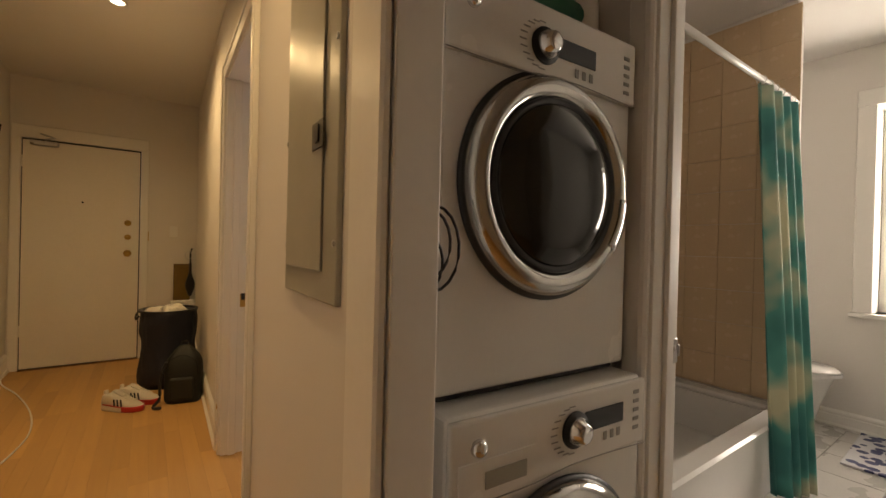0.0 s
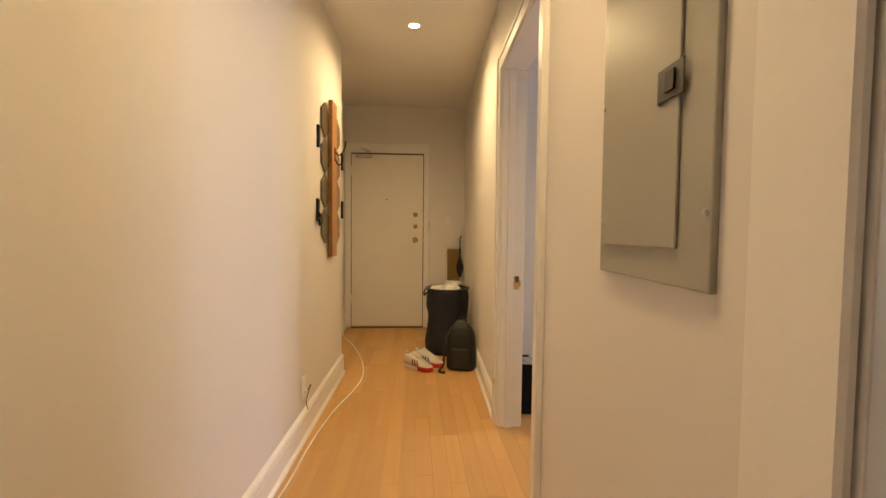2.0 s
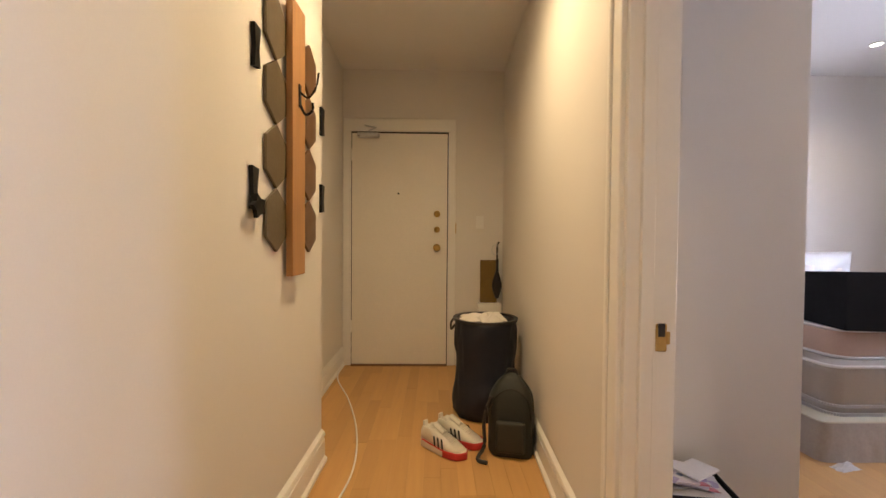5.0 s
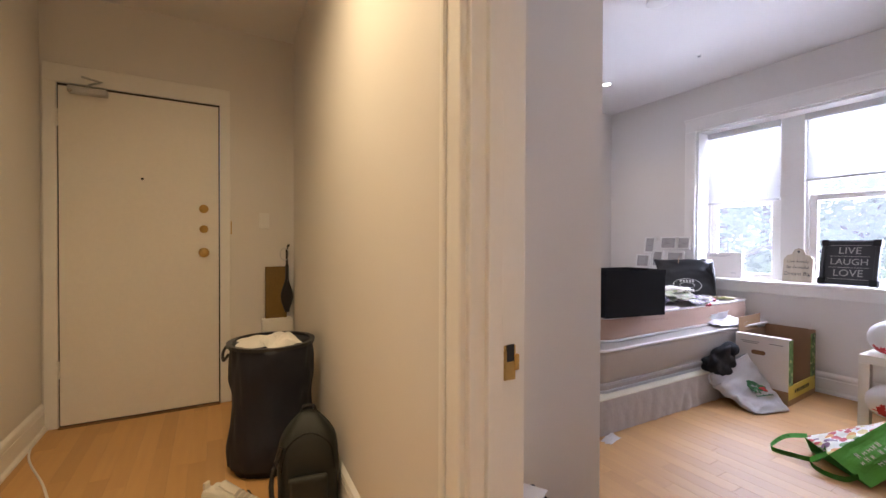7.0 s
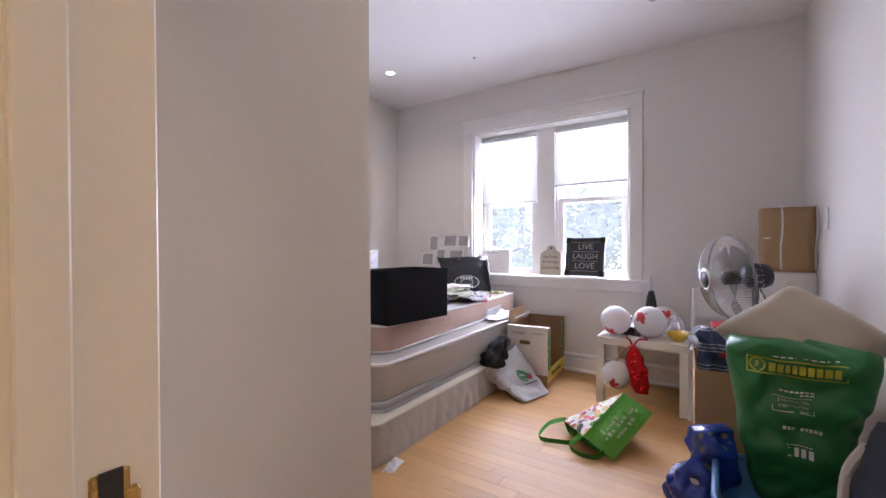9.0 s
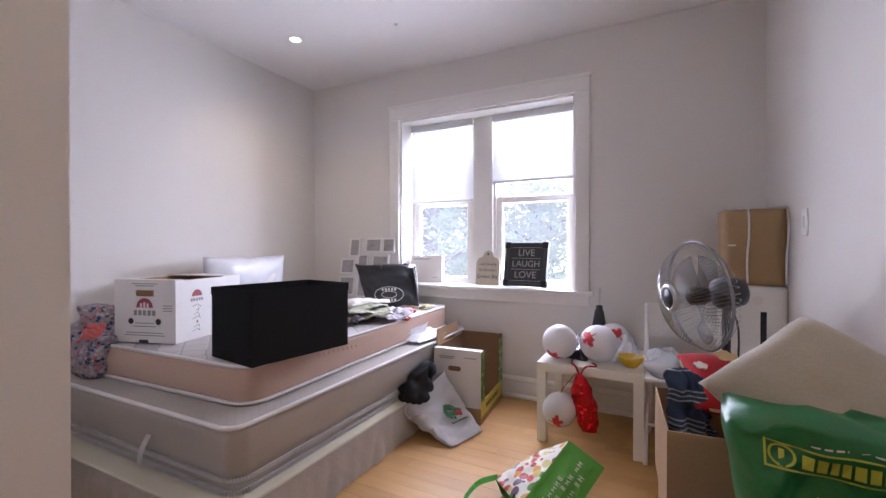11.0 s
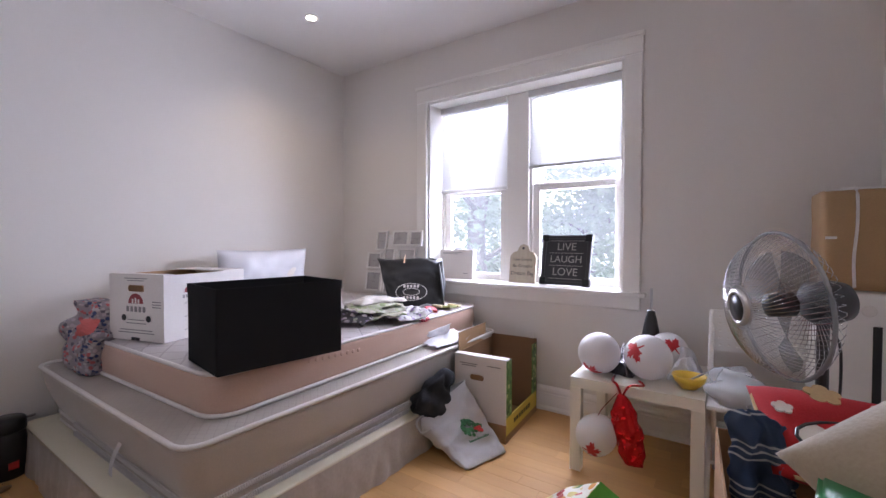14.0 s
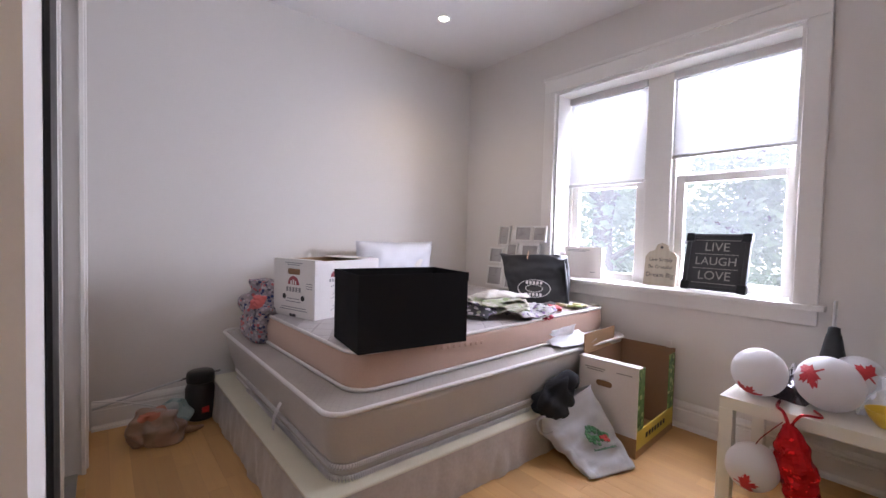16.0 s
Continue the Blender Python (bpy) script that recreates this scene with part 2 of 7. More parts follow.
def smooth_path(points, n=8):
    """A Catmull-Rom line through points."""
    p = [Vector(q) for q in points]
    p = [p[0]] + p + [p[-1]]
    out = []
    for i in range(1, len(p) - 2):
        for k in range(n):
            t = k / n
            a, b, c, d = p[i - 1], p[i], p[i + 1], p[i + 2]
            out.append(0.5 * ((2 * b) + (c - a) * t + (2 * a - 5 * b + 4 * c - d) * t * t + (3 * b - 3 * c + d - a) * t ** 3))
    out.append(p[-2])
    return out


def sheet(f, nu, nv, thick=0.0):
    """A surface f(u, v), u and v from 0 to 1; with thickness if given."""
    bm = bmesh.new()
    g = [[bm.verts.new(f(i / nu, j / nv)) for j in range(nv + 1)] for i in range(nu + 1)]
    for i in range(nu):
        for j in range(nv):
            bm.faces.new((g[i][j], g[i + 1][j], g[i + 1][j + 1], g[i][j + 1]))
    if thick:
        bmesh.ops.recalc_face_normals(bm, faces=bm.faces[:])
        bmesh.ops.solidify(bm, geom=bm.faces[:], thickness=thick)
    return bm


def closed_form(f, nu, nv):
    """A closed form f(a, v): a round the axis, v from one end to the other."""
    bm = bmesh.new()
    rings = [[bm.verts.new(f(2 * math.pi * i / nu, j / nv)) for i in range(nu)] for j in range(nv + 1)]
    for a, b in zip(rings, rings[1:]):
        for i in range(nu):
            k = (i + 1) % nu
            bm.faces.new((a[i], a[k], b[k], b[i]))
    bm.faces.new(rings[0][::-1]); bm.faces.new(rings[-1])
    bmesh.ops.recalc_face_normals(bm, faces=bm.faces[:])
    return bm


def lump(p, scale, strength, seed=0.0):
    """Uneven push for cloth and bags."""
    v = Vector(p) * scale + Vector((seed, seed * 1.7, seed * 0.3))
    return strength * noise.noise(v)


def prism(outline, z0, z1, m=None):
    """A plate with the given outline (x, y), from z0 to z1."""
    bm = bmesh.new()
    T = (lambda v: m @ Vector(v)) if m is not None else Vector
    a = [bm.verts.new(T((x, y, z0))) for x, y in outline]
    b = [bm.verts.new(T((x, y, z1))) for x, y in outline]
    bm.faces.new(a[::-1]); bm.faces.new(b)
    for i in range(len(a)):
        j = (i + 1) % len(a)
        bm.faces.new((a[i], a[j], b[j], b[i]))
    bmesh.ops.recalc_face_normals(bm, faces=bm.faces[:])
    return bm


def rounded_rect(w, d, r, n=5):
    out = []
    for cx, cy, a0 in ((w / 2 - r, d / 2 - r, 0), (-w / 2 + r, d / 2 - r, 90), (-w / 2 + r, -d / 2 + r, 180), (w / 2 - r, -d / 2 + r, 270)):
        for i in range(n + 1):
            a = radians(a0 + 90 * i / n)
            out.append((cx + r * math.cos(a), cy + r * math.sin(a)))
    return out


def words(text, size, at, material, parent, label=""):
    """Lettering as flat mesh, from the built-in font."""
    cu = bpy.data.curves.new("lettering", "FONT")
    cu.body, cu.size, cu.align_x, cu.align_y, cu.extrude = text, size, "CENTER", "CENTER", 0.0004
    tmp = bpy.data.objects.new("lettering", cu)
    scene.collection.objects.link(tmp)
    me = bpy.data.meshes.new_from_object(tmp.evaluated_get(bpy.context.evaluated_depsgraph_get()))
    bpy.data.objects.remove(tmp)
    bpy.data.curves.remove(cu)
    me.materials.clear()
    me.materials.append(material)
    ob = new("lettering", me)
    ob.parent = parent
    ob.matrix_basis = at
    if label:
        tagged(ob, label)
    return ob


def wall(name, a, b, thick, top, openings=(), bottom=0.0, material=None):
    """A wall whose face runs from a to b, its thickness to the right of that line; openings (from, to, low, high) along it."""
    a, b = Vector((*a, 0)), Vector((*b, 0))
    d = b - a
    L = d.length
    m = Matrix.Translation(a) @ Matrix.Rotation(math.atan2(d.y, d.x), 4, "Z")
    bm = bmesh.new()
    s = 0.0
    for s0, s1, z0, z1 in sorted(openings):
        if s0 > s:
            add_box(bm, (s, -thick, bottom), (s0, 0, top), m)
        if z0 > bottom:
            add_box(bm, (s0, -thick, bottom), (s1, 0, z0), m)
        if z1 < top:
            add_box(bm, (s0, -thick, z1), (s1, 0, top), m)
        s = s1
    if s < L:
        add_box(bm, (s, -thick, bottom), (L, 0, top), m)
    return tagged(part(name, bm, material or M_WALL), "painted plaster wall", "wall", kind="structure")


def skirting(a, b, height=0.16, depth=0.018, shoe=True):
    """A baseboard with a moulded cap and a shoe, on the left of the line from a to b."""
    a, b = Vector((*a, 0)), Vector((*b, 0))
    d = b - a
    m = Matrix.Translation(a) @ Matrix.Rotation(math.atan2(d.y, d.x), 4, "Z") @ Matrix(((0, 0, 1, 0), (1, 0, 0, 0), (0, 1, 0, 0), (0, 0, 0, 1)))
    prof = [(0.002, 0), (depth + (0.012 if shoe else 0), 0), (depth + (0.012 if shoe else 0), 0.015), (depth, 0.028), (depth, height * 0.68), (depth * 0.75, height * 0.70), (depth * 0.75, height * 0.76), (depth * 1.1, height * 0.80), (depth * 0.9, height * 0.9), (depth * 0.35, height * 0.97), (0.002, height)]
    bm = prism(prof, 0, d.length, m)
    return tagged(part("baseboard", bm, M_TRIM), "white painted moulded baseboard", "baseboard", kind="structure")

# ---- structure ----
CEIL = 2.575
XW, YF, YN = 4.865, 4.985, 1.54          # window wall, far wall and near wall of the bedroom
XC, YC = 2.158, 2.833                    # the closet's corner


def hall_x(y):
    return 1.25 + 0.031 * y


def left_x(y):
    return 0.165 + 0.025 * y


# the ground under the planks
tagged(part("floor", box((-0.3, -1.4, -0.10), (5.2, 5.3, -0.012)), M_SUB), "dark gaps under strip flooring", "floor", kind="structure")
tagged(part("ceiling", box((-0.3, -1.4, CEIL), (5.2, 5.3, CEIL + 0.1)), M_CEIL), "flat white painted ceiling", "ceiling", kind="structure")

# hall: left wall, its return, the entry end, right wall with the bedroom door
wall("wall_west", (left_x(-1.2), -1.2), (left_x(3.41), 3.41), -0.25, CEIL)
wall("wall_foyer", (0.0, 3.41), (0.0, 5.0), -0.2, CEIL)
wall("wall_entry", (-0.2, 5.0), (1.6, 5.0), -0.14, CEIL, [(0.272, 1.126, -0.1, 2.04)])
wall("wall_hall_a", (hall_x(0.446), 0.446), (hall_x(1.30), 1.30), 0.072, CEIL)
wall("wall_hall_c", (hall_x(1.30), 1.30), (hall_x(1.612), 1.612), 0.12, CEIL)
da = math.hypot(1, 0.031)
wall("wall_hall_b", (hall_x(1.612), 1.612), (hall_x(5.0), 5.0), 0.12, CEIL, [(0.0, 0.856 * da, -0.1, 2.08)])
wall("wall_back", (0.0, -1.2), (5.2, -1.2), 0.15, CEIL)
# laundry niche and bathroom
wall("wall_niche_side", (2.082, 1.42), (2.082, 0.505), -0.118, CEIL)
wall("wall_niche_back", (1.36, 1.42), (4.865, 1.42), -0.118, CEIL)
wall("wall_bath_front", (2.082, -1.2), (2.082, -0.28), 0.118, CEIL)
wall("wall_bath_head", (2.082, -0.28), (2.082, 0.505), 0.118, CEIL, bottom=2.05)
wall("wall_tub_end", (3.86, 0.665), (3.86, 1.42), 0.10, CEIL)
# bedroom
wall("wall_north", (4.865, YF), (XC - 0.1, YF), 0.15, CEIL)
wall("wall_south", (hall_x(1.54) + 0.12, YN + 0.001), (4.865, YN + 0.001), 0.0 + 0.002, CEIL)
wall("wall_east", (XW, 5.2), (XW, -1.2), -0.30, CEIL, [(5.2 - 4.03, 5.2 - 2.60, 0.80, 2.165), (5.2 - 0.50, 5.2 + 0.35, 0.80, 2.17)])
wall("wall_closet_end", (XC, YC), (hall_x(YC) + 0.12, YC), 0.24, CEIL)
wall("wall_closet_nib", (XC, 4.50), (XC, YF), -0.09, CEIL)
wall("wall_closet_head", (XC, YC + 0.24), (XC, 4.50), -0.09, CEIL, bottom=2.10)

# baseboards
skirting((left_x(3.41), 3.41), (left_x(-1.2), -1.2))
skirting((0.0, 4.99), (0.0, 3.42))
skirting((hall_x(2.548), 2.548), (hall_x(5.0), 5.0))
skirting((hall_x(5) , 4.998), (0.995, 4.998))
skirting((hall_x(0.56), 0.56), (hall_x(1.53), 1.53))
skirting((XW, YN), (XW, YF), 0.155)
skirting((XW, YF), (XC + 0.03, YF), 0.155)
skirting((hall_x(YN) + 0.2, YN), (XW, YN), 0.155)

FRAME = Matrix(((0, 0, 1, 0), (1, 0, 0, 0), (0, 1, 0, 0), (0, 0, 0, 1)))


def casing_bar(lo, hi, m, parent, name="casing"):
    return part(name, box(lo, hi, 0.004, 1, m), M_TRIM, parent)


# entry door, shut, in the wall at the end of the hall
entry = tagged(thing("door_1", "cream painted flush entry door, shut, with brass locks", "door"), kind="structure")
part("leaf", box((0.088, 4.968, 0.016), (0.912, 4.9835, 2.018), 0.003), M_DOOR, entry)
part("door_frame", boxes([((0.0135, 4.978, 0), (0.079, 5.02, 2.04)), ((0.921, 4.978, 0), (0.986, 5.02, 2.04)), ((0.0135, 4.978, 2.036), (0.986, 5.02, 2.148))], 0.004), M_TRIM, entry)
# added black sheet that stands in for shade in the gap round the leaf
part("gap_shade_sheet", box((0.0805, 4.984, 0.0), (0.9195, 4.996, 2.0345)), M_BLACK, entry)
part("threshold", box((0.08, 4.955, -0.011), (0.92, 5.06, 0.008)), M_CARDDARK, entry)
for z, r in ((1.326, 0.028), (1.191, 0.026), (1.034, 0.032)):
    prof = [(r, 0), (r, 0.006), (r * 0.8, 0.010), (r * 0.45, 0.012), (r * 0.45, 0.03), (r * 0.85, 0.042), (r * 0.9, 0.055), (r * 0.5, 0.064)] if z < 1.1 else [(r, 0), (r, 0.008), (r * 0.8, 0.014), (r * 0.3, 0.015), (r * 0.28, 0.03)]
    part("door_knob" if z < 1.1 else "deadbolt", lathe(prof, 20, pose(0.825, 4.965, z, 90)), M_BRASS, entry, "worn brass", True)
part("peephole", lathe([(0.008, 0), (0.008, 0.004), (0.004, 0.005)], 12, pose(0.49, 4.965, 1.50, 90)), M_BLACK, entry)
closer = part("door_closer", box((0.14, 4.905, 1.972), (0.325, 4.965, 2.012), 0.012, 3), M_STEEL, entry, "grey metal closer body")
part("closer_arm", tube([(0.24, 4.93, 2.012), (0.24, 4.93, 2.03), (0.31, 4.86, 2.035), (0.205, 4.94, 2.075)], 0.007), M_STEEL, closer)
for z in (0.3, 1.78):
    part("hinge", lathe([(0.008, 0), (0.008, 0.1)], 10, pose(0.082, 4.962, z)), M_TRIM, entry)
part("latch_plate", box((0.985, 4.972, 1.16), (0.992, 4.98, 1.25)), M_BRASS, entry)

# bedroom doorway: jambs, casings, strike plate
way = tagged(thing("door_2", "white painted bedroom door frame with a brass strike plate", "door frame"), kind="structure")
y0, y1 = 1.612, 2.468
ang = math.degrees(math.atan(0.031))
HM = Matrix.Translation((1.25, 0, 0)) @ Matrix.Rotation(-radians(ang), 4, "Z")     # local y runs along the hall's right face
part("jamb", boxes([((-0.006, y1 - 0.022, 0), (0.132, y1 + 0.004, 2.075))], 0.002, HM), M_TRIM, way)
part("jamb", boxes([((-0.006, y0 - 0.004, 0), (0.132, y0 + 0.022, 2.075))], 0.002, HM), M_TRIM, way)
part("head", boxes([((-0.006, y0 + 0.02, 2.055), (0.132, y1 - 0.02, 2.081))], 0.002, HM), M_TRIM, way)
part("door_stop", boxes([((0.030, y1 - 0.036, 0), (0.065, y1 - 0.020, 2.06)), ((0.030, y0 + 0.02, 0), (0.065, y0 + 0.034, 2.06))], 0.002, HM), M_TRIM, way)
for yy in (y0 - 0.075, y1 - 0.004):
    part("casing", boxes([((-0.020, yy, 0), (0.0, yy + 0.08, 2.145)), ((-0.028, yy + (0.0 if yy < 2 else 0.058), 0), (-0.018, yy + (0.022 if yy < 2 else 0.08), 2.145))], 0.003, HM), M_TRIM, way)
part("casing", boxes([((-0.021, y0 + 0.005, 2.066), (-0.001, y1 - 0.004, 2.144)), ((-0.027, y0 + 0.005, 2.122), (-0.019, y1 - 0.004, 2.144))], 0.003, HM), M_TRIM, way)
part("strike_plate", boxes([((0.076, y1 - 0.026, 0.810), (0.106, y1 - 0.021, 0.884)), ((0.102, y1 - 0.030, 0.830), (0.113, y1 - 0.020, 0.864))], 0.002, HM), M_BRASS, way, "worn brass strike plate")
part("latch_hole", boxes([((0.082, y1 - 0.0275, 0.850), (0.100, y1 - 0.0255, 0.886))], 0, HM), M_BLACK, way)
part("door_catch", boxes([((-0.024, y1 + 0.025, 0.245), (-0.018, y1 + 0.04, 0.268))], 0, HM), M_BRASS, way)

# laundry opening: casing at the end of the hall wall, and jamb liners
laundry = tagged(thing("door_frame_laundry", "white painted trim round the laundry niche", "door frame"), kind="structure")
part("casing", boxes([((-0.020, 0.448, 0), (-0.001, 0.572, CEIL)), ((-0.028, 0.434, 0), (-0.010, 0.468, CEIL))], 0.005, HM), M_TRIM, laundry)
part("jamb", box((hall_x(0.45) - 0.008, 0.430, 0), (hall_x(0.45) + 0.074, 0.4455, CEIL), 0.003), M_TRIM, laundry)
part("jamb", box((2.070, 0.486, 2.051), (2.207, 0.5045, CEIL), 0.003), M_TRIM, laundry)
bathway = tagged(thing("door_3", "white painted bathroom door frame", "door frame"), kind="structure")
part("jamb", box((2.070, 0.484, 0), (2.206, 0.5045, 2.05), 0.004), M_TRIM, bathway)
part("jamb", box((2.070, -0.279, 0), (2.21, -0.25, 2.05), 0.004), M_TRIM, bathway)
part("head", box((2.070, -0.249, 2.025), (2.206, 0.483, 2.0495), 0.004), M_TRIM, bathway)
part("door_stop", box((2.125, 0.470, 0), (2.160, 0.4835, 2.024), 0.003), M_TRIM, bathway)
part("casing", boxes([((2.050, 0.492, 0), (2.0695, 0.560, 2.12)), ((2.042, 0.492, 0), (2.051, 0.512, 2.12))], 0.004), M_TRIM, bathway)
part("strike_plate", boxes([((2.178, 0.4795, 0.86), (2.204, 0.4835, 0.93)), ((2.200, 0.476, 0.878), (2.2095, 0.4835, 0.912))], 0.002), M_STEEL, bathway, "steel strike plate")

# window of the bedroom: trim, sill, frames, sashes, panes
win = tagged(thing("window_1", "white painted double sash window with half-lowered blinds", "window"), kind="structure")
part("trim", boxes([((4.842, 2.505, 0.80), (4.866, 2.60, 2.165)), ((4.842, 4.03, 0.80), (4.866, 4.125, 2.165)), ((4.842, 2.505, 2.165), (4.866, 4.125, 2.27))], 0.004), M_TRIM, win)
part("trim_cap", box((4.832, 2.497, 2.262), (4.864, 4.133, 2.286), 0.004), M_TRIM, win)
part("window_sill", box((4.815, 2.475, 0.775), (5.075, 4.155, 0.801), 0.006), M_TRIM, win)
part("apron", box((4.845, 2.505, 0.700), (4.866, 4.125, 0.775), 0.004), M_TRIM, win)
part("reveal", boxes([((4.868, 2.602, 0.802), (5.165, 2.618, 2.163)), ((4.868, 4.012, 0.802), (5.165, 4.028, 2.163)), ((4.868, 2.618, 2.148), (5.165, 4.012, 2.163))]), M_TRIM, win)
part("mullion", box((5.02, 3.262, 0.802), (5.16, 3.425, 2.148), 0.006), M_TRIM, win)
M_PANE = clear("window_glass", (1, 1, 1), 0.02, 0.95)
# bedroom panes: washed-out daylight glare is mixed in as a faint translucent layer
M_GLAREPANE = clear("window_glass_glare", (1, 1, 1), 0.02, 0.95)
dn, dl = M_GLAREPANE.node_tree.nodes, M_GLAREPANE.node_tree.links
glare, film = dn.new("ShaderNodeBsdfTranslucent"), dn.new("ShaderNodeMixShader")
glare.inputs[0].default_value = (0.9, 0.95, 1.0, 1)
film.inputs[0].default_value = 0.010
dl.new(dn["Mix Shader"].outputs[0], film.inputs[1]); dl.new(glare.outputs[0], film.inputs[2]); dl.new(film.outputs[0], dn["Material Output"].inputs[0])


def sash(lo_y, hi_y, lo_z, hi_z, x, w=0.05):
    fr = part("sash", boxes([((x, lo_y, lo_z), (x + 0.035, lo_y + w, hi_z)), ((x, hi_y - w, lo_z), (x + 0.035, hi_y, hi_z)), ((x, lo_y + w, lo_z), (x + 0.035, hi_y - w, lo_z + w)), ((x, lo_y + w, hi_z - w), (x + 0.035, hi_y - w, hi_z))], 0.003), M_TRIM, win)
    gl = part("pane", box((x + 0.014, lo_y + w, lo_z + w), (x + 0.018, hi_y - w, hi_z - w)), M_GLAREPANE, fr)
    gl.visible_shadow = False


for lo_y, hi_y in ((2.62, 3.26), (3.427, 4.01)):
    part("sash_track", boxes([((5.04, lo_y, 0.802), (5.14, lo_y + 0.02, 2.148)), ((5.04, hi_y - 0.02, 0.802), (5.14, hi_y, 2.148))]), M_TRIM, win)
    sash(lo_y + 0.02, hi_y - 0.02, 0.803, 1.50, 5.055)
    sash(lo_y + 0.02, hi_y - 0.02, 1.465, 2.146, 5.098)

# window of the bathroom
bwin = tagged(thing("window_2", "white painted sash window in the bathroom", "window"), kind="structure")
part("trim", boxes([((4.842, 0.50, 0.80), (4.866, 0.595, 2.17)), ((4.842, -0.445, 0.80), (4.866, -0.35, 2.17)), ((4.842, -0.445, 2.17), (4.866, 0.595, 2.28))], 0.004), M_TRIM, bwin)
part("window_sill", box((4.815, -0.46, 0.772), (5.05, 0.61, 0.80), 0.006), M_TRIM, bwin)
part("sash", boxes([((5.05, -0.35, 0.80), (5.09, -0.29, 2.17)), ((5.05, 0.44, 0.80), (5.09, 0.50, 2.17)), ((5.05, -0.29, 0.80), (5.09, 0.44, 0.86)), ((5.05, -0.29, 2.11), (5.09, 0.44, 2.17)), ((5.05, -0.29, 1.46), (5.09, 0.44, 1.51))], 0.003), M_TRIM, bwin)
bp = part("pane", box((5.066, -0.29, 0.86), (5.070, 0.44, 2.11)), M_PANE, bwin)
bp.visible_shadow = False

# ---- hall ----
M_LENS = glow("lamp_lens", (1.0, 0.90, 0.72), 14)
M_HEX = mat("stained_hexagon", (0.115, 0.058, 0.026), 0.35, vary=0.2, scale=10, fine=80)
M_HEXG = mat("grey_brown_hexagon", (0.115, 0.088, 0.052), 0.4, vary=0.15, scale=10, fine=80)
M_RACK = wood("oak_plank", (0.28, 0.13, 0.045), (0.46, 0.25, 0.10), 2, 0.5, 4.0, 0.1)
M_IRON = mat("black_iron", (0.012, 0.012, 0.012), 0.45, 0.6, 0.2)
M_PANEL = mat("grey_enamel", (0.36, 0.35, 0.30), 0.34, vary=0.03, scale=5, bump=0.008)
M_SHOE = mat("knit_upper", (0.62, 0.58, 0.50), 0.85, vary=0.08, scale=30, fine=400, bump=0.2)
M_RED = mat("red_rubber", (0.50, 0.03, 0.03), 0.5)
M_FOAM = mat("white_foam", (0.75, 0.70, 0.60), 0.7)
M_LINEN = mat("white_linen", (0.70, 0.67, 0.62), 0.9, vary=0.05, scale=12, fine=300, bump=0.15)


def recessed_light(x, y):
    lamp = thing("recessed_light", "small round recessed ceiling spotlight, lit", "ceiling light", pose(x, y, CEIL), "recessed ceiling lights")
    part("trim_ring", lathe([(0.048, -0.001), (0.050, -0.006), (0.040, -0.008), (0.034, -0.004), (0.034, -0.001)], 32), M_WHITE, lamp, smooth=True)
    part("lens", lathe([(0.033, -0.001), (0.033, -0.004), (0.018, -0.0055)], 28), M_LENS, lamp, "glowing lens")


recessed_light(0.81, 3.06)
recessed_light(0.98, 0.95)
recessed_light(4.055, 4.39)
# added fixture for that lamp, never in view, placed to suit the row
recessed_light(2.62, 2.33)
unlit = thing("recessed_light", "small round recessed ceiling spotlight, not lit", "ceiling light", pose(4.108, 2.334, CEIL), "recessed ceiling lights")
part("trim_ring", lathe([(0.048, -0.001), (0.050, -0.006), (0.040, -0.008), (0.034, -0.004), (0.034, -0.001)], 32), M_WHITE, unlit, smooth=True)
part("lens", lathe([(0.033, -0.001), (0.033, -0.004), (0.018, -0.0055)], 28), M_PANEL, unlit, "grey unlit lens")
plate = thing("ceiling_plate", "round white blank cover plate on the ceiling", "ceiling plate", pose(3.25, 3.335, CEIL))
part("disc", lathe([(0.076, -0.001), (0.076, -0.005), (0.070, -0.009), (0.020, -0.010)], 36), M_WHITE, plate, smooth=True)
dot = thing("sprinkler_cap", "tiny white ceiling cap", "ceiling fitting", pose(4.205, 3.64, CEIL))
part("cap", lathe([(0.012, -0.001), (0.012, -0.006), (0.006, -0.012)], 12), M_STEEL, dot)

# coat rack on the left wall
RX = left_x(2.95)
rack = thing("coat_rack", "wooden coat rack plank with stained hexagon tiles and black hooks", "coat rack", pose(RX, 2.95, 0, 0, 0, -1.43))


def hexagon(y, z, w=0.088, h=0.113):
    pts = [(0, h), (w, h * 0.52), (w, -h * 0.52), (0, -h), (-w, -h * 0.52), (-w, h * 0.52)]
    m = Matrix.Translation((0.002, y, z)) @ FRAME
    bm = prism([(a, b) for a, b in pts], 0, 0.012, m)
    bmesh.ops.bevel(bm, geom=bm.edges[:], offset=0.002, segments=1, affect="EDGES")
    return bm


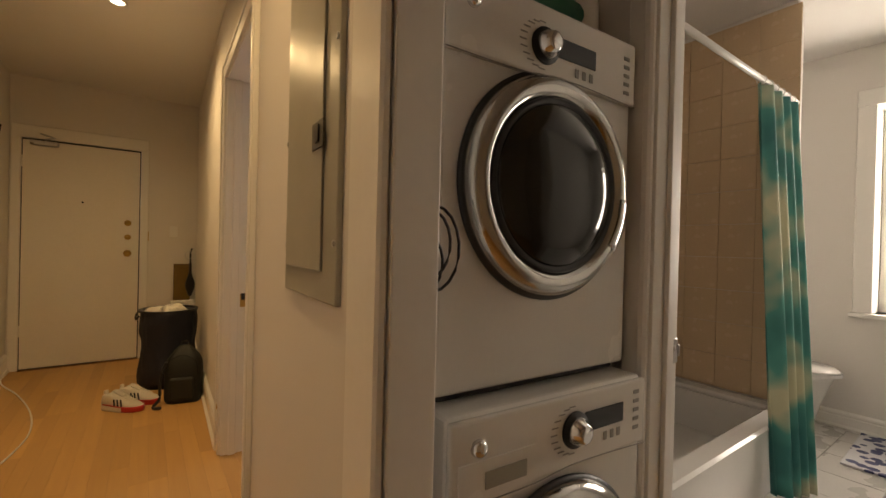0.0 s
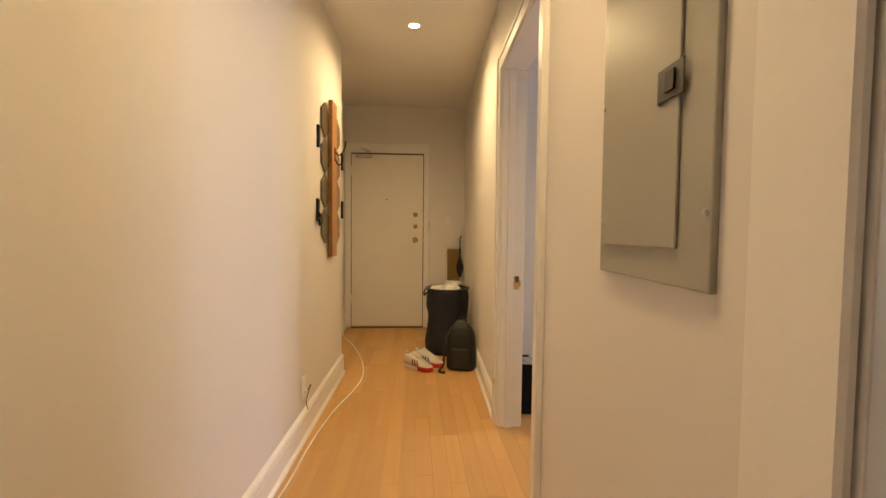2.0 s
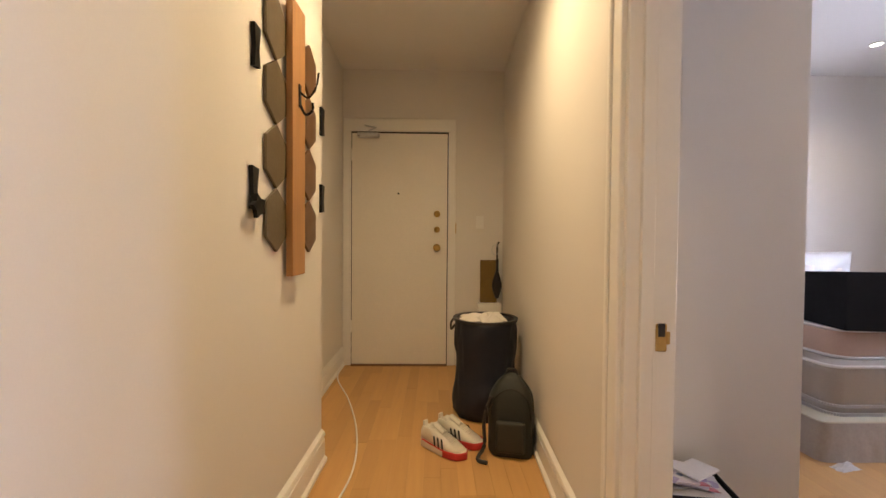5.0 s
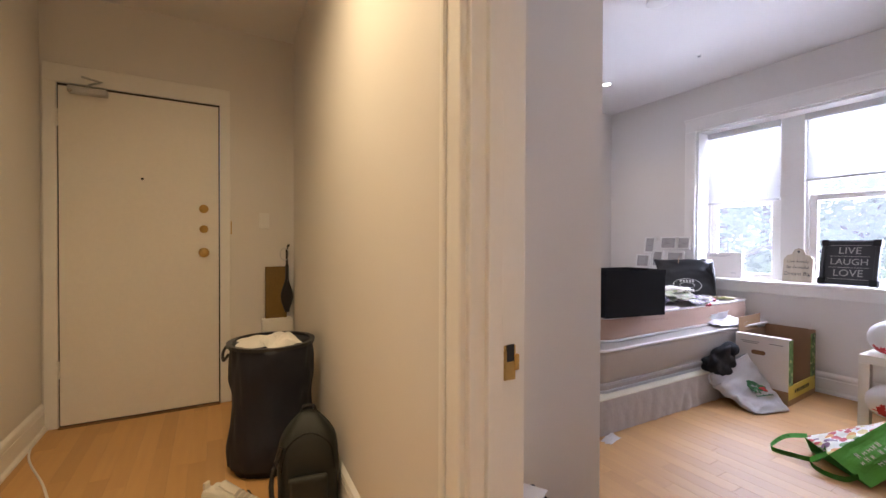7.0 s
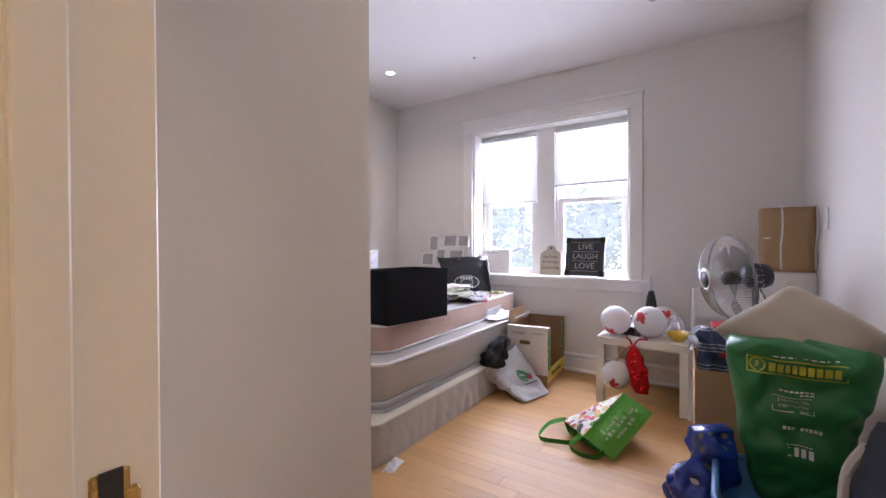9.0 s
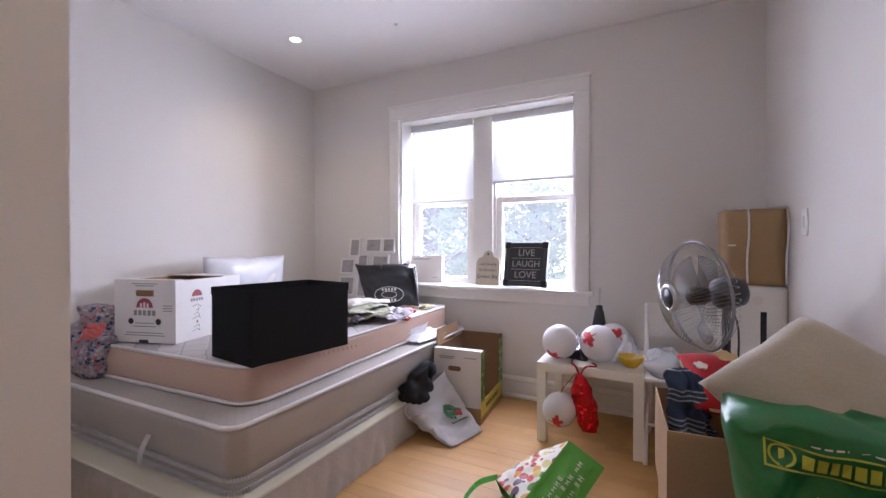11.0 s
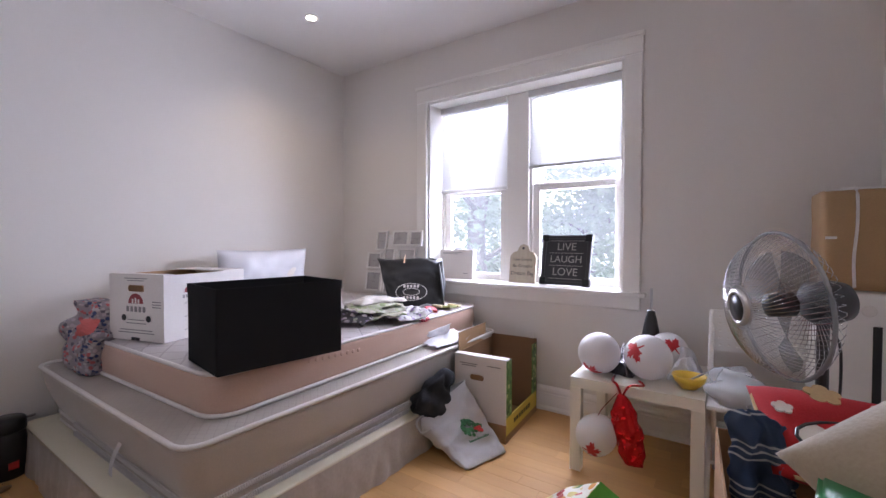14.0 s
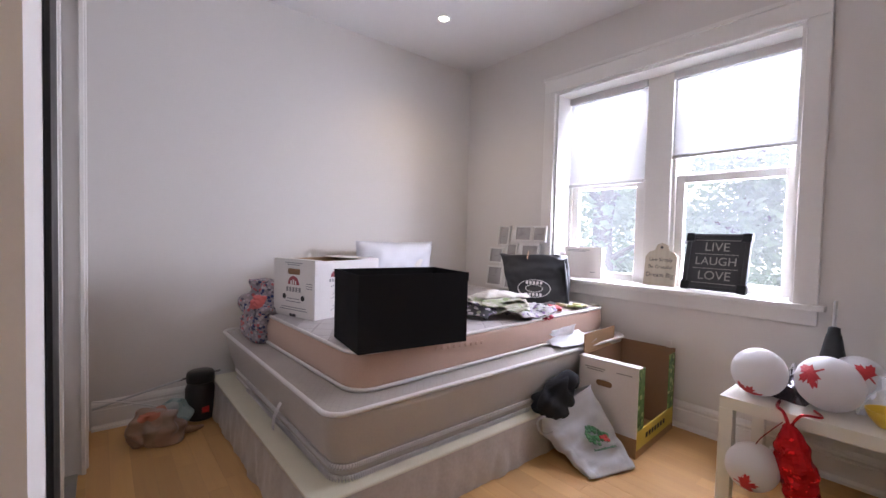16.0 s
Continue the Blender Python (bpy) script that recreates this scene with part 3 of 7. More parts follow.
for z in (1.163, 1.388, 1.613, 1.838):
    part("hexagon_tile", hexagon(-0.118, z + 0.006), M_HEXG, rack)
    part("hexagon_tile", hexagon(0.235, z - 0.006), M_HEX, rack)
part("plank", box((0.014, -0.040, 0.962), (0.040, 0.100, 2.0), 0.004), M_RACK, rack)
for z in (1.66,):
    for dy in (0.03,):
        hook = part("hook", box((0.040, dy - 0.012, z - 0.05), (0.045, dy + 0.012, z + 0.04), 0.003), M_IRON, rack, "black iron double hook")
        part("prong", tube(smooth_path([(0.044, dy, z + 0.01), (0.075, dy, z - 0.01), (0.105, dy, z + 0.03), (0.115, dy, z + 0.085)], 5), 0.004), M_IRON, hook)
        part("prong", tube(smooth_path([(0.044, dy, z - 0.04), (0.065, dy, z - 0.075), (0.09, dy, z - 0.06), (0.092, dy, z - 0.03)], 5), 0.005), M_IRON, hook)
for y, z in ((-0.29, 1.255), (-0.275, 1.70), (0.43, 1.29), (0.43, 1.66)):
    clip = part("peg", prism([(-0.02, -0.06), (0.02, -0.055), (0.013, 0.0), (0.024, 0.07), (-0.02, 0.075), (-0.014, 0.0)], 0.002, 0.016, Matrix.Translation((0, y, z)) @ FRAME), M_IRON, rack, "black peg plate")
    if y < 0 and z < 1.5:
        part("charm", prism([(0.05 * (1 if i % 2 else 0.6) * math.cos(i * 0.628), 0.04 * (1 if i % 2 else 0.6) * math.sin(i * 0.628)) for i in range(10)], 0.016, 0.03, Matrix.Translation((0, y, z - 0.05)) @ FRAME), M_IRON, clip)

# outlet with a white cable that runs along the floor
outlet = thing("wall_outlet", "white wall outlet with a plug in it", "outlet", pose(left_x(2.36), 2.36, 0.28, 0, 0, -1.43))
part("plate", box((0.001, -0.037, -0.06), (0.007, 0.037, 0.06), 0.003), M_WHITE, outlet)
part("plug", box((0.007, -0.010, -0.032), (0.024, 0.010, -0.010), 0.004), M_WHITE, outlet)
part("cord", tube(smooth_path([(0.022, 0, -0.02), (0.04, 0.02, 0.01), (0.025, -0.015, -0.06), (0.028, 0.0, -0.12)], 6), 0.002), M_BLACK, outlet)
cable = thing("white_cable", "white cable lying along the hall floor", "cable")
part("cord", tube(smooth_path([(0.225, 1.45, 0.006), (0.27, 1.9, 0.006), (0.285, 2.3, 0.006), (0.33, 2.7, 0.006), (0.405, 3.05, 0.006), (0.425, 3.35, 0.006), (0.36, 3.75, 0.006), (0.22, 4.2, 0.006), (0.05, 4.62, 0.006), (0.035, 4.9, 0.05)], 8), 0.005, 6), M_WHITE, cable)

# breaker panel on the right wall
M_MARKD = mat("dark_grey_plastic", (0.07, 0.068, 0.06), 0.45)
PY = 0.845
breaker = thing("breaker_panel", "grey metal electrical breaker panel set on the hall wall", "electrical panel", pose(hall_x(PY), PY, 0, 0, 0, -1.78))
part("cover", box((-0.012, -0.198, 1.054), (0.001, 0.190, 2.02), 0.004), M_PANEL, breaker)
door_p = part("panel_door", box((-0.018, -0.118, 1.116), (-0.0125, 0.162, 1.95), 0.003), M_PANEL, breaker)
part("latch", box((-0.021, -0.133, 1.364), (-0.0185, -0.058, 1.420), 0.002), M_MARKD, door_p, "dark grey latch plate")
part("latch_tab", box((-0.025, -0.112, 1.376), (-0.0215, -0.086, 1.410), 0.001), M_BLACK, door_p)
for y, z in ((-0.186, 1.172), (-0.186, 1.56), (-0.186, 1.90), (0.177, 1.166), (0.177, 1.426), (0.177, 1.85)):
    part("screw", lathe([(0.007, 0), (0.007, 0.003), (0.003, 0.004)], 10, Matrix.Translation((-0.012, y, z)) @ pose(0, 0, 0, 0, -90)), M_STEEL, breaker)

# things by the entry
def hamper_form(a, v):
    z = 0.60 * v
    r = 0.194 + 0.006 * math.sin(9 * v) + lump((math.cos(a), math.sin(a), v * 3), 1.6, 0.014, 3) + lump((math.cos(a) * 2, math.sin(a) * 2, v * 1.5), 3.2, 0.010, 7)
    if v < 0.03:
        r *= 0.9
    return Vector((r * math.cos(a), r * math.sin(a), z))


hamper = thing("laundry_hamper", "dark navy nylon pop-up laundry hamper filled with clothes", "hamper", pose(1.135, 4.0, 0))
bm = bmesh.new()
bm = closed_form(hamper_form, 72, 34)
part("body", bm, M_NAVY, hamper, smooth=True)
ring = bmesh.new()
add_lathe(ring, [(0.185, 0.595), (0.205, 0.595), (0.207, 0.612), (0.185, 0.612), (0.185, 0.595)], 40, None, False)
part("rim", ring, M_BLACK, hamper)
part("handle", tube(smooth_path([(-0.195, 0.04, 0.60), (-0.218, 0.025, 0.57), (-0.218, -0.025, 0.54), (-0.197, -0.04, 0.57)], 6), 0.007), M_BLACK, hamper)


def crumple(w, d, h, seed, n=16, thick=0.0):
    def f(u, v):
        x, y = (u - 0.5) * w, (v - 0.5) * d
        e = max(0.0, 1 - (2 * u - 1) ** 4) * max(0.0, 1 - (2 * v - 1) ** 4)
        z = h * e * (0.55 + 0.9 * abs(noise.noise(Vector((x / w * 3 + seed, y / d * 3, seed * 2.1)))))
        return Vector((x + 0.15 * w * noise.noise(Vector((v * 4, seed, u * 2))), y + 0.15 * d * noise.noise(Vector((u * 4, seed + 5, v)))
                       , z))
    return sheet(f, n, n, thick)


clothes = thing("clothes_pile", "white clothes heaped on the hamper", "clothes", pose(1.11, 4.02, 0.602))
part("shirt", crumple(0.26, 0.22, 0.028, 1.3, 26), M_LINEN, clothes, smooth=True)
part("shirt", crumple(0.16, 0.15, 0.05, 6.1, 22), M_LINEN, clothes, smooth=True, at=pose(0.05, -0.11, 0.012, 4, 0, 20))


def backpack_form(a, v):
    w, d = 0.118, 0.085
    c, s = math.cos(a), math.sin(a)
    p = 0.5
    x = w * math.copysign(abs(c) ** p, c)
    y = d * math.copysign(abs(s) ** p, s)
    k = 1.0 if v < 0.6 else 1 - 0.75 * ((v - 0.6) / 0.4) ** 2
    if v < 0.05:
        k = 0.9
    z = 0.40 * v
    return Vector((x * k + lump((x, y, z), 9, 0.008, 2), y * k + 0.03 * v + lump((x, y, z), 9, 0.008, 8), z))


M_OLIVE = mat("black_green_nylon", (0.011, 0.013, 0.010), 0.6, vary=0.2, scale=12, fine=300, bump=0.12)
pack = thing("backpack", "small black-green backpack leaning on the wall", "backpack", pose(1.215, 3.50, 0, 0, 0, -12))
part("body", closed_form(backpack_form, 32, 20), M_OLIVE, pack, smooth=True)
part("front_pocket", box((-0.075, -0.105, 0.03), (0.075, -0.07, 0.19), 0.02, 3), M_OLIVE, pack, smooth=True)
part("grab_loop", tube(smooth_path([(-0.03, 0.03, 0.385), (-0.02, 0.03, 0.42), (0.02, 0.03, 0.42), (0.03, 0.03, 0.385)], 5), 0.006), M_BLACK, pack)
part("strap", tube(smooth_path([(-0.10, -0.06, 0.30), (-0.135, -0.07, 0.18), (-0.13, -0.09, 0.06), (-0.16, -0.14, 0.012), (-0.11, -0.17, 0.012)], 6), 0.010, 6), M_BLACK, pack)
part("zip", tube(smooth_path([(-0.10, -0.072, 0.20), (-0.08, -0.07, 0.30), (0, -0.06, 0.345), (0.08, -0.07, 0.30), (0.10, -0.072, 0.20)], 6), 0.003, 5), M_IRON, pack)


def sneaker(at):
    s = thing("sneaker", "white knit running shoe with black stripes and red toe", "shoe", at, "pair of running shoes")

    def width(t):
        return 0.037 + 0.012 * math.sin(math.pi * min(1, t * 1.05)) + 0.008 * math.exp(-((t - 0.72) / 0.2) ** 2) - (0.03 * max(0, (t - 0.86) / 0.14) ** 2)

    def sole(a, v):
        t = 0.5 + 0.5 * math.cos(a)
        side = math.copysign(1, math.sin(a)) * min(1, abs(math.sin(a)) * 2.2) ** 0.7
        grow = 1.0 if 0.1 < v < 0.9 else 0.95
        return Vector((0.29 * (t - 0.5), side * width(t) * grow * 1.06, v * (0.032 + 0.008 * (1 - t)) + 0.012 * max(0, t - 0.85) / 0.15))

    part("sole", closed_form(sole, 40, 5), M_FOAM, s, "thick white foam sole", True)

    def upper(u, v):
        t = u
        ang = math.pi * v
        top = 0.118 - 0.070 * min(1, max(0, (t - 0.22) / 0.6)) if t > 0.05 else 0.10
        top -= 0.025 * max(0, (t - 0.8) / 0.2) ** 2
        y = width(t) * 0.97 * math.cos(ang)
        z = 0.030 + (top - 0.02) * max(0.0, math.sin(ang)) ** 0.55
        if t < 0.30 and math.sin(ang) > 0.75:
            z = 0.030 + (top - 0.02) * 0.86 - 0.03 * (1 if 0.06 < t < 0.27 else 0)
        return Vector((0.27 * (t - 0.5), y, z))

    part("upper", sheet(upper, 24, 16, 0.002), M_SHOE, s, "white knit upper", True)

    def toe(a, v):
        p = sole(math.radians(-75) + math.radians(150) * a, 0.5)
        return Vector((p.x * 1.02, p.y * 1.045, 0.004 + 0.036 * v))

    part("toe_guard", sheet(toe, 24, 3, 0.003), M_RED, s, "red toe guard", True)
    for k in range(3):
        x = -0.02 + k * 0.026
        for sd in (-1, 1):
            part("stripe", prism([(x, 0.040), (x + 0.010, 0.040), (x - 0.008, 0.082), (x - 0.018, 0.082)], 0, 0.003, Matrix(((1, 0, 0, 0), (0, -0.30 * sd, sd, sd * 0.067), (0, 1, 0, 0), (0, 0, 0, 1)))), M_BLACK, s)
    part("tongue", sheet(lambda u, v: Vector((-0.065 + 0.075 * v, (u - 0.5) * 0.045, 0.128 - 0.032 * v + 0.006 * math.sin(math.pi * u))), 6, 6, 0.004), M_SHOE, s, "padded tongue", True)
    for sd in (-1, 1):
        part("side_line", tube(smooth_path([(-0.12, sd * 0.042, 0.040), (-0.04, sd * 0.054, 0.040), (0.05, sd * 0.060, 0.036), (0.10, sd * 0.050, 0.034)], 5), 0.0035, 6), M_RED, s, "red line above the sole")
    lace = bmesh.new()
    for k in range(5):
        xx = 0.0 + k * 0.018
        add_tube(lace, [(xx, -0.022, 0.098 - k * 0.007), (xx + 0.006, 0, 0.108 - k * 0.007), (xx, 0.022, 0.098 - k * 0.007)], 0.003, 5)
    part("laces", lace, M_FOAM, s)
    part("heel_tab", box((-0.142, -0.014, 0.075), (-0.128, 0.014, 0.125), 0.004), M_FOAM, s)
    return s


shoe = sneaker(pose(0.865, 3.50, 0, 0, 0, -42))
copy_thing(shoe, pose(0.955, 3.60, 0, 0, 0, -38))

# board and keys by the door
M_GILT = mat("gilt_board", (0.20, 0.12, 0.03), 0.4, 0.2, 0.2)
board = thing("picture_board", "dark gilt board leaning in the corner on a ledge", "picture")
part("panel", box((1.205, 4.955, 0.56), (1.35, 4.985, 0.93), 0.004), M_GILT, board)
part("ledge", box((1.18, 4.90, 0.0), (1.38, 4.998, 0.56), 0.006), M_TRIM, board)
bagk = thing("hanging_umbrella", "black folded umbrella and keys hanging on the wall", "umbrella", pose(1.35, 4.955, 0.60))
part("canopy", closed_form(lambda a, v: Vector(((0.012 + 0.032 * math.sin(math.pi * min(1, v * 1.2 + 0.1)) ** 2) * math.cos(a), 0.025 * math.sin(a), 0.34 * v)), 14, 10), M_BLACK, bagk, smooth=True)
part("key_ring", tube([(-0.02 + 0.03 * math.cos(i * 0.6), -0.02, 0.42 + 0.045 * math.sin(i * 0.6)) for i in range(12)], 0.003, 5), M_STEEL, bagk)
part("handle", tube(smooth_path([(0, 0, 0.34), (0.0, 0, 0.45), (0.015, 0, 0.49)], 5), 0.008), M_BLACK, bagk)
sw = thing("light_switch", "white light switch plate by the entry door", "light switch", pose(1.20, 4.998, 1.26))
part("plate", box((-0.035, -0.007, -0.055), (0.035, -0.001, 0.055), 0.003), M_WHITE, sw)
part("rocker", box((-0.012, -0.012, -0.02), (0.012, -0.006, 0.02), 0.002), M_WHITE, sw)

# black fabric cube with papers, inside the bedroom door
def open_box(name, label, category, at, w, d, h, material, inside, wall_t=0.008, group=""):
    b = thing(name, label, category, at, group)
    part("side", box((-w / 2, -d / 2, 0), (w / 2, -d / 2 + wall_t, h), 0.002), material, b)
    part("side", box((-w / 2, d / 2 - wall_t, 0), (w / 2, d / 2, h), 0.002), material, b)
    part("side", box((-w / 2, -d / 2 + wall_t, 0), (-w / 2 + wall_t, d / 2 - wall_t, h), 0.002), material, b)
    part("side", box((w / 2 - wall_t, -d / 2 + wall_t, 0), (w / 2, d / 2 - wall_t, h), 0.002), material, b)
    part("bottom", box((-w / 2 + wall_t, -d / 2 + wall_t, 0.001), (w / 2 - wall_t, d / 2 - wall_t, 0.008)), inside, b)
    return b


open_box("fabric_cube", "black fabric storage cube full of papers", "storage box", pose(1.640, 2.697, 0, 0, 0, -8.5), 0.262, 0.21, 0.315, M_BLACKCLOTH, M_BLACK)
M_PAPER = mat("printed_paper", (0.62, 0.60, 0.60), 0.6, vary=0.05)
M_PRINT = spots("magazine_print", (0.6, 0.58, 0.58), [(0.35, 0.3, 0.45), (0.6, 0.55, 0.6), (0.2, 0.25, 0.35), (0.55, 0.2, 0.25)], 22.0, 0.35, 0.55)
for i, (dx, dy, rz) in enumerate(((-0.06, 0.0, 15), (0.05, -0.02, -20), (0.02, 0.03, 60), (-0.02, -0.03, -8), (0.07, 0.0, 30))):
    sheet_o = thing("magazine", "printed magazine lying on top of the fabric cube", "magazine", pose(1.64 + dx * 0.6, 2.695 + dy * 0.8, 0.309 + 0.009 * i, 3 - i, 2, rz), "papers on the cube")
    part("cover", box((-0.065, -0.045, 0), (0.065, 0.045, 0.006), 0.001), M_PRINT if i % 2 else M_PAPER, sheet_o)
filler = thing("paper_stack", "stack of papers filling the fabric cube", "papers", pose(1.64, 2.697, 0.009, 0, 0, -8.5))
part("stack", box((-0.115, -0.09, 0), (0.115, 0.09, 0.298), 0.003), M_PAPER, filler)

# ---- laundry niche ----
M_DARKGLASS = mat("dark_glass", (0.012, 0.012, 0.012), 0.08, vary=0.1, bump=0)
M_DISPLAY = mat("display", (0.008, 0.008, 0.009), 0.12, bump=0)
M_MARK = mat("grey_marking", (0.28, 0.27, 0.25), 0.5, bump=0)


def machine(name, label, at, h, ring_z, dial_x, drawer_shown):
    """A compact front loader 0.60 wide; the front lies in local y = 0, facing -y."""
    w = 0.300
    b = thing(name, label, "washing machine" if name == "washer" else "dryer", at)
    part("body", box((-w, 0.0, 0.0), (w, 0.60, h), 0.014, 3), M_ENAMEL, b)
    fm = Matrix.Translation((0, 0, ring_z)) @ pose(0, 0, 0, 90)
    door = part("door", lathe([(0.246, 0.0), (0.249, 0.014), (0.243, 0.030), (0.228, 0.044), (0.212, 0.047), (0.200, 0.040), (0.190, 0.024)], 64, fm, False), M_RING, b, "chromed round door ring", True)
    part("door_rim", lathe([(0.248, 0.0), (0.257, 0.004), (0.257, 0.012), (0.246, 0.015)], 64, fm, False), M_BLACK, door, smooth=True)
    part("inner_rim", lathe([(0.193, 0.028), (0.195, 0.036), (0.186, 0.040), (0.178, 0.034)], 64, fm, False), M_BLACK, door, smooth=True)
    part("door_glass", lathe([(0.188, 0.026), (0.175, 0.042), (0.12, 0.056), (0.05, 0.062), (0.005, 0.063)], 56, fm), M_DARKGLASS, door, "dark domed door glass", True)
    part("door_handle", sheet(lambda u, v: fm @ Vector(((0.205 + 0.036 * v) * math.cos(radians(-38 + 34 * u)), (0.205 + 0.036 * v) * math.sin(radians(-38 + 34 * u)), 0.050 - 0.010 * v + 0.004 * math.sin(math.pi * v))), 10, 5, 0.006), M_CHROME, door, "curved chrome grip", True)
    pz = h - (0.082 if drawer_shown else 0.098)
    pan = part("control_panel", box((-w + 0.003, -0.014, h - 0.165), (w - 0.003, 0.002, h - 0.006), 0.006), M_ENAMEL, b)
    dm = Matrix.Translation((dial_x, 0, pz)) @ pose(0, 0, 0, 90)
    kn = part("dial", lathe([(0.030, 0.014), (0.029, 0.032), (0.023, 0.038), (0.021, 0.048), (0.015, 0.050)], 30, dm), M_CHROME, pan, "chrome dial", True)
    part("dial_ring", lathe([(0.030, 0.013), (0.041, 0.015), (0.041, 0.020), (0.030, 0.024)], 30, dm, False), M_BLACK, kn)
    part("display", box((dial_x + 0.034, -0.0165, pz - 0.014), (dial_x + 0.172, -0.0135, pz + 0.032), 0.001), M_DISPLAY, pan)
    marks = bmesh.new()
    for i in range(11):
        a = radians(95 + i * 17)
        r = 0.052
        add_box(marks, (-0.013, -0.0158, -0.0012), (0.006, -0.0142, 0.0012), Matrix.Translation((dial_x + (r + 0.010) * math.cos(a), 0, pz + r * math.sin(a))))
    for i in range(3):
        add_box(marks, (dial_x + 0.10 + i * 0.025, -0.0158, pz - 0.046), (dial_x + 0.112 + i * 0.025, -0.0142, pz - 0.026))
    for i in range(5):
        add_box(marks, (w - 0.052, -0.0158, pz - 0.045 + i * 0.022), (w - 0.030, -0.0142, pz - 0.036 + i * 0.022))
    tagged(part("markings", marks, M_MARK, pan), "small grey printed markings", kind="stuff")
    part("panel_seam", tube(smooth_path([(-w + 0.004, -0.0145, h - 0.166), (-0.10, -0.0150, h - 0.168), (0.05, -0.0150, h - 0.158), (w - 0.004, -0.0145, h - 0.170)], 6), 0.0015, 5), M_MARK, pan)
    part("lock_cap", lathe([(0.017, 0.013), (0.017, 0.022), (0.012, 0.028), (0.004, 0.029)], 20, Matrix.Translation((-w + 0.066, 0, h - 0.060)) @ pose(0, 0, 0, 90)), M_CHROME, pan, "round chrome cap", True)
    if drawer_shown:
        drawer = part("drawer", box((-w + 0.02, -0.017, h - 0.160), (-0.085, -0.0142, h - 0.085), 0.001), M_ENAMEL, pan)
        part("drawer_grip", box((-0.218, -0.0195, h - 0.142), (-0.112, -0.0172, h - 0.108), 0.001), M_PANEL, drawer)
    return b


M_RING = mat("brushed_chrome", (0.50, 0.49, 0.47), 0.16, 1.0, 0.03, bump=0)
machine("washer", "white front-loading washing machine with a chrome dial", pose(1.722, 0.502, 0.0, 0, 0, -3.2), 0.855, 0.415, 0.034, True)
machine("dryer", "white front-loading dryer stacked on the washer, chrome ring door", pose(1.724, 0.552, 0.875, 0, 0, -3.2), 0.845, 0.438, -0.036, False)
feet = thing("stacking_kit", "dark stacking strip between the washer and dryer", "bracket", pose(1.735, 0.60, 0.8555, 0, 0, -3.2))
part("rail", boxes([((-0.28, -0.02, 0), (0.28, 0.50, 0.019))], 0.003), M_BLACK, feet)
hose = thing("appliance_cord", "coiled grey cords hanging beside the dryer", "cord", pose(1.400, 0.505, 1.168))
for i, (r, dz) in enumerate(((0.075, 0.0), (0.060, 0.008), (0.050, -0.026))):
    part("loop", tube([(-0.022 + r * 0.75 * math.cos(a * 0.35 - 1.6), 0.012 * i, dz + r * math.sin(a * 0.35 - 1.6)) for a in range(10)], 0.0028, 6), M_IRON, hose)
M_GREENBAG = thin_cloth("green_plastic_film", (0.05, 0.20, 0.13), 0.3)
topbag = thing("plastic_bag", "green plastic bag of detergents on the dryer", "bag", pose(1.86, 0.80, 1.722))
part("film", closed_form(lambda a, v: Vector(((0.22 * math.cos(a)) * (1 - 0.6 * v * v) + lump((math.cos(a), math.sin(a), v), 3, 0.05, 4), (0.17 * math.sin(a)) * (1 - 0.6 * v * v) + lump((math.cos(a), math.sin(a), v), 3, 0.04, 9), 0.24 * v)), 28, 14), M_GREENBAG, topbag, smooth=True)
bott = thing("detergent_bottle", "white detergent bottle on the dryer", "bottle", pose(2.00, 0.68, 1.722))
part("body", lathe([(0.045, 0), (0.048, 0.02), (0.048, 0.16), (0.03, 0.20), (0.018, 0.22)], 20), M_WHITE, bott, smooth=True)
part("cap", lathe([(0.02, 0.22), (0.02, 0.25), (0.01, 0.255)], 16), M_RED, bott, smooth=True)

# ---- bathroom ----
M_TILE = mat("wall_tile", (0.62, 0.46, 0.30), 0.25, vary=0.04, scale=5, object_random=0.03)
M_TUB = mat("tub_enamel", (0.72, 0.71, 0.69), 0.15, vary=0.02, bump=0)
M_STONE = mat("floor_tile", (0.48, 0.465, 0.44), 0.3, vary=0.06, scale=4, object_random=0.05)
tub = thing("bathtub", "white built-in bathtub with a rounded rim", "bathtub")
TX0, TX1, TY0, TY1, TH = 2.33, 3.85, 0.630, 1.40, 0.345
part("apron", box((TX0, TY0, 0.001), (TX1, TY0 + 0.03, TH - 0.03), 0.004), M_TUB, tub)
part("rim", boxes([((TX0, TY0 - 0.01, TH - 0.035), (TX1, TY0 + 0.09, TH)), ((TX0, TY1 - 0.09, TH - 0.035), (TX1, TY1, TH)), ((TX0, TY0 + 0.09, TH - 0.035), (TX0 + 0.1, TY1 - 0.09, TH)), ((TX1 - 0.1, TY0 + 0.09, TH - 0.035), (TX1, TY1 - 0.09, TH))], 0.012), M_TUB, tub)
part("basin", boxes([((TX0 + 0.09, TY0 + 0.06, 0.08), (TX0 + 0.11, TY1 - 0.06, TH - 0.03)), ((TX1 - 0.11, TY0 + 0.06, 0.08), (TX1 - 0.09, TY1 - 0.06, TH - 0.03)), ((TX0 + 0.1, TY0 + 0.07, 0.08), (TX1 - 0.1, TY0 + 0.09, TH - 0.03)), ((TX0 + 0.1, TY1 - 0.09, 0.08), (TX1 - 0.1, TY1 - 0.07, TH - 0.03)), ((TX0 + 0.1, TY0 + 0.08, 0.06), (TX1 - 0.1, TY1 - 0.08, 0.09))]), M_TUB, tub)
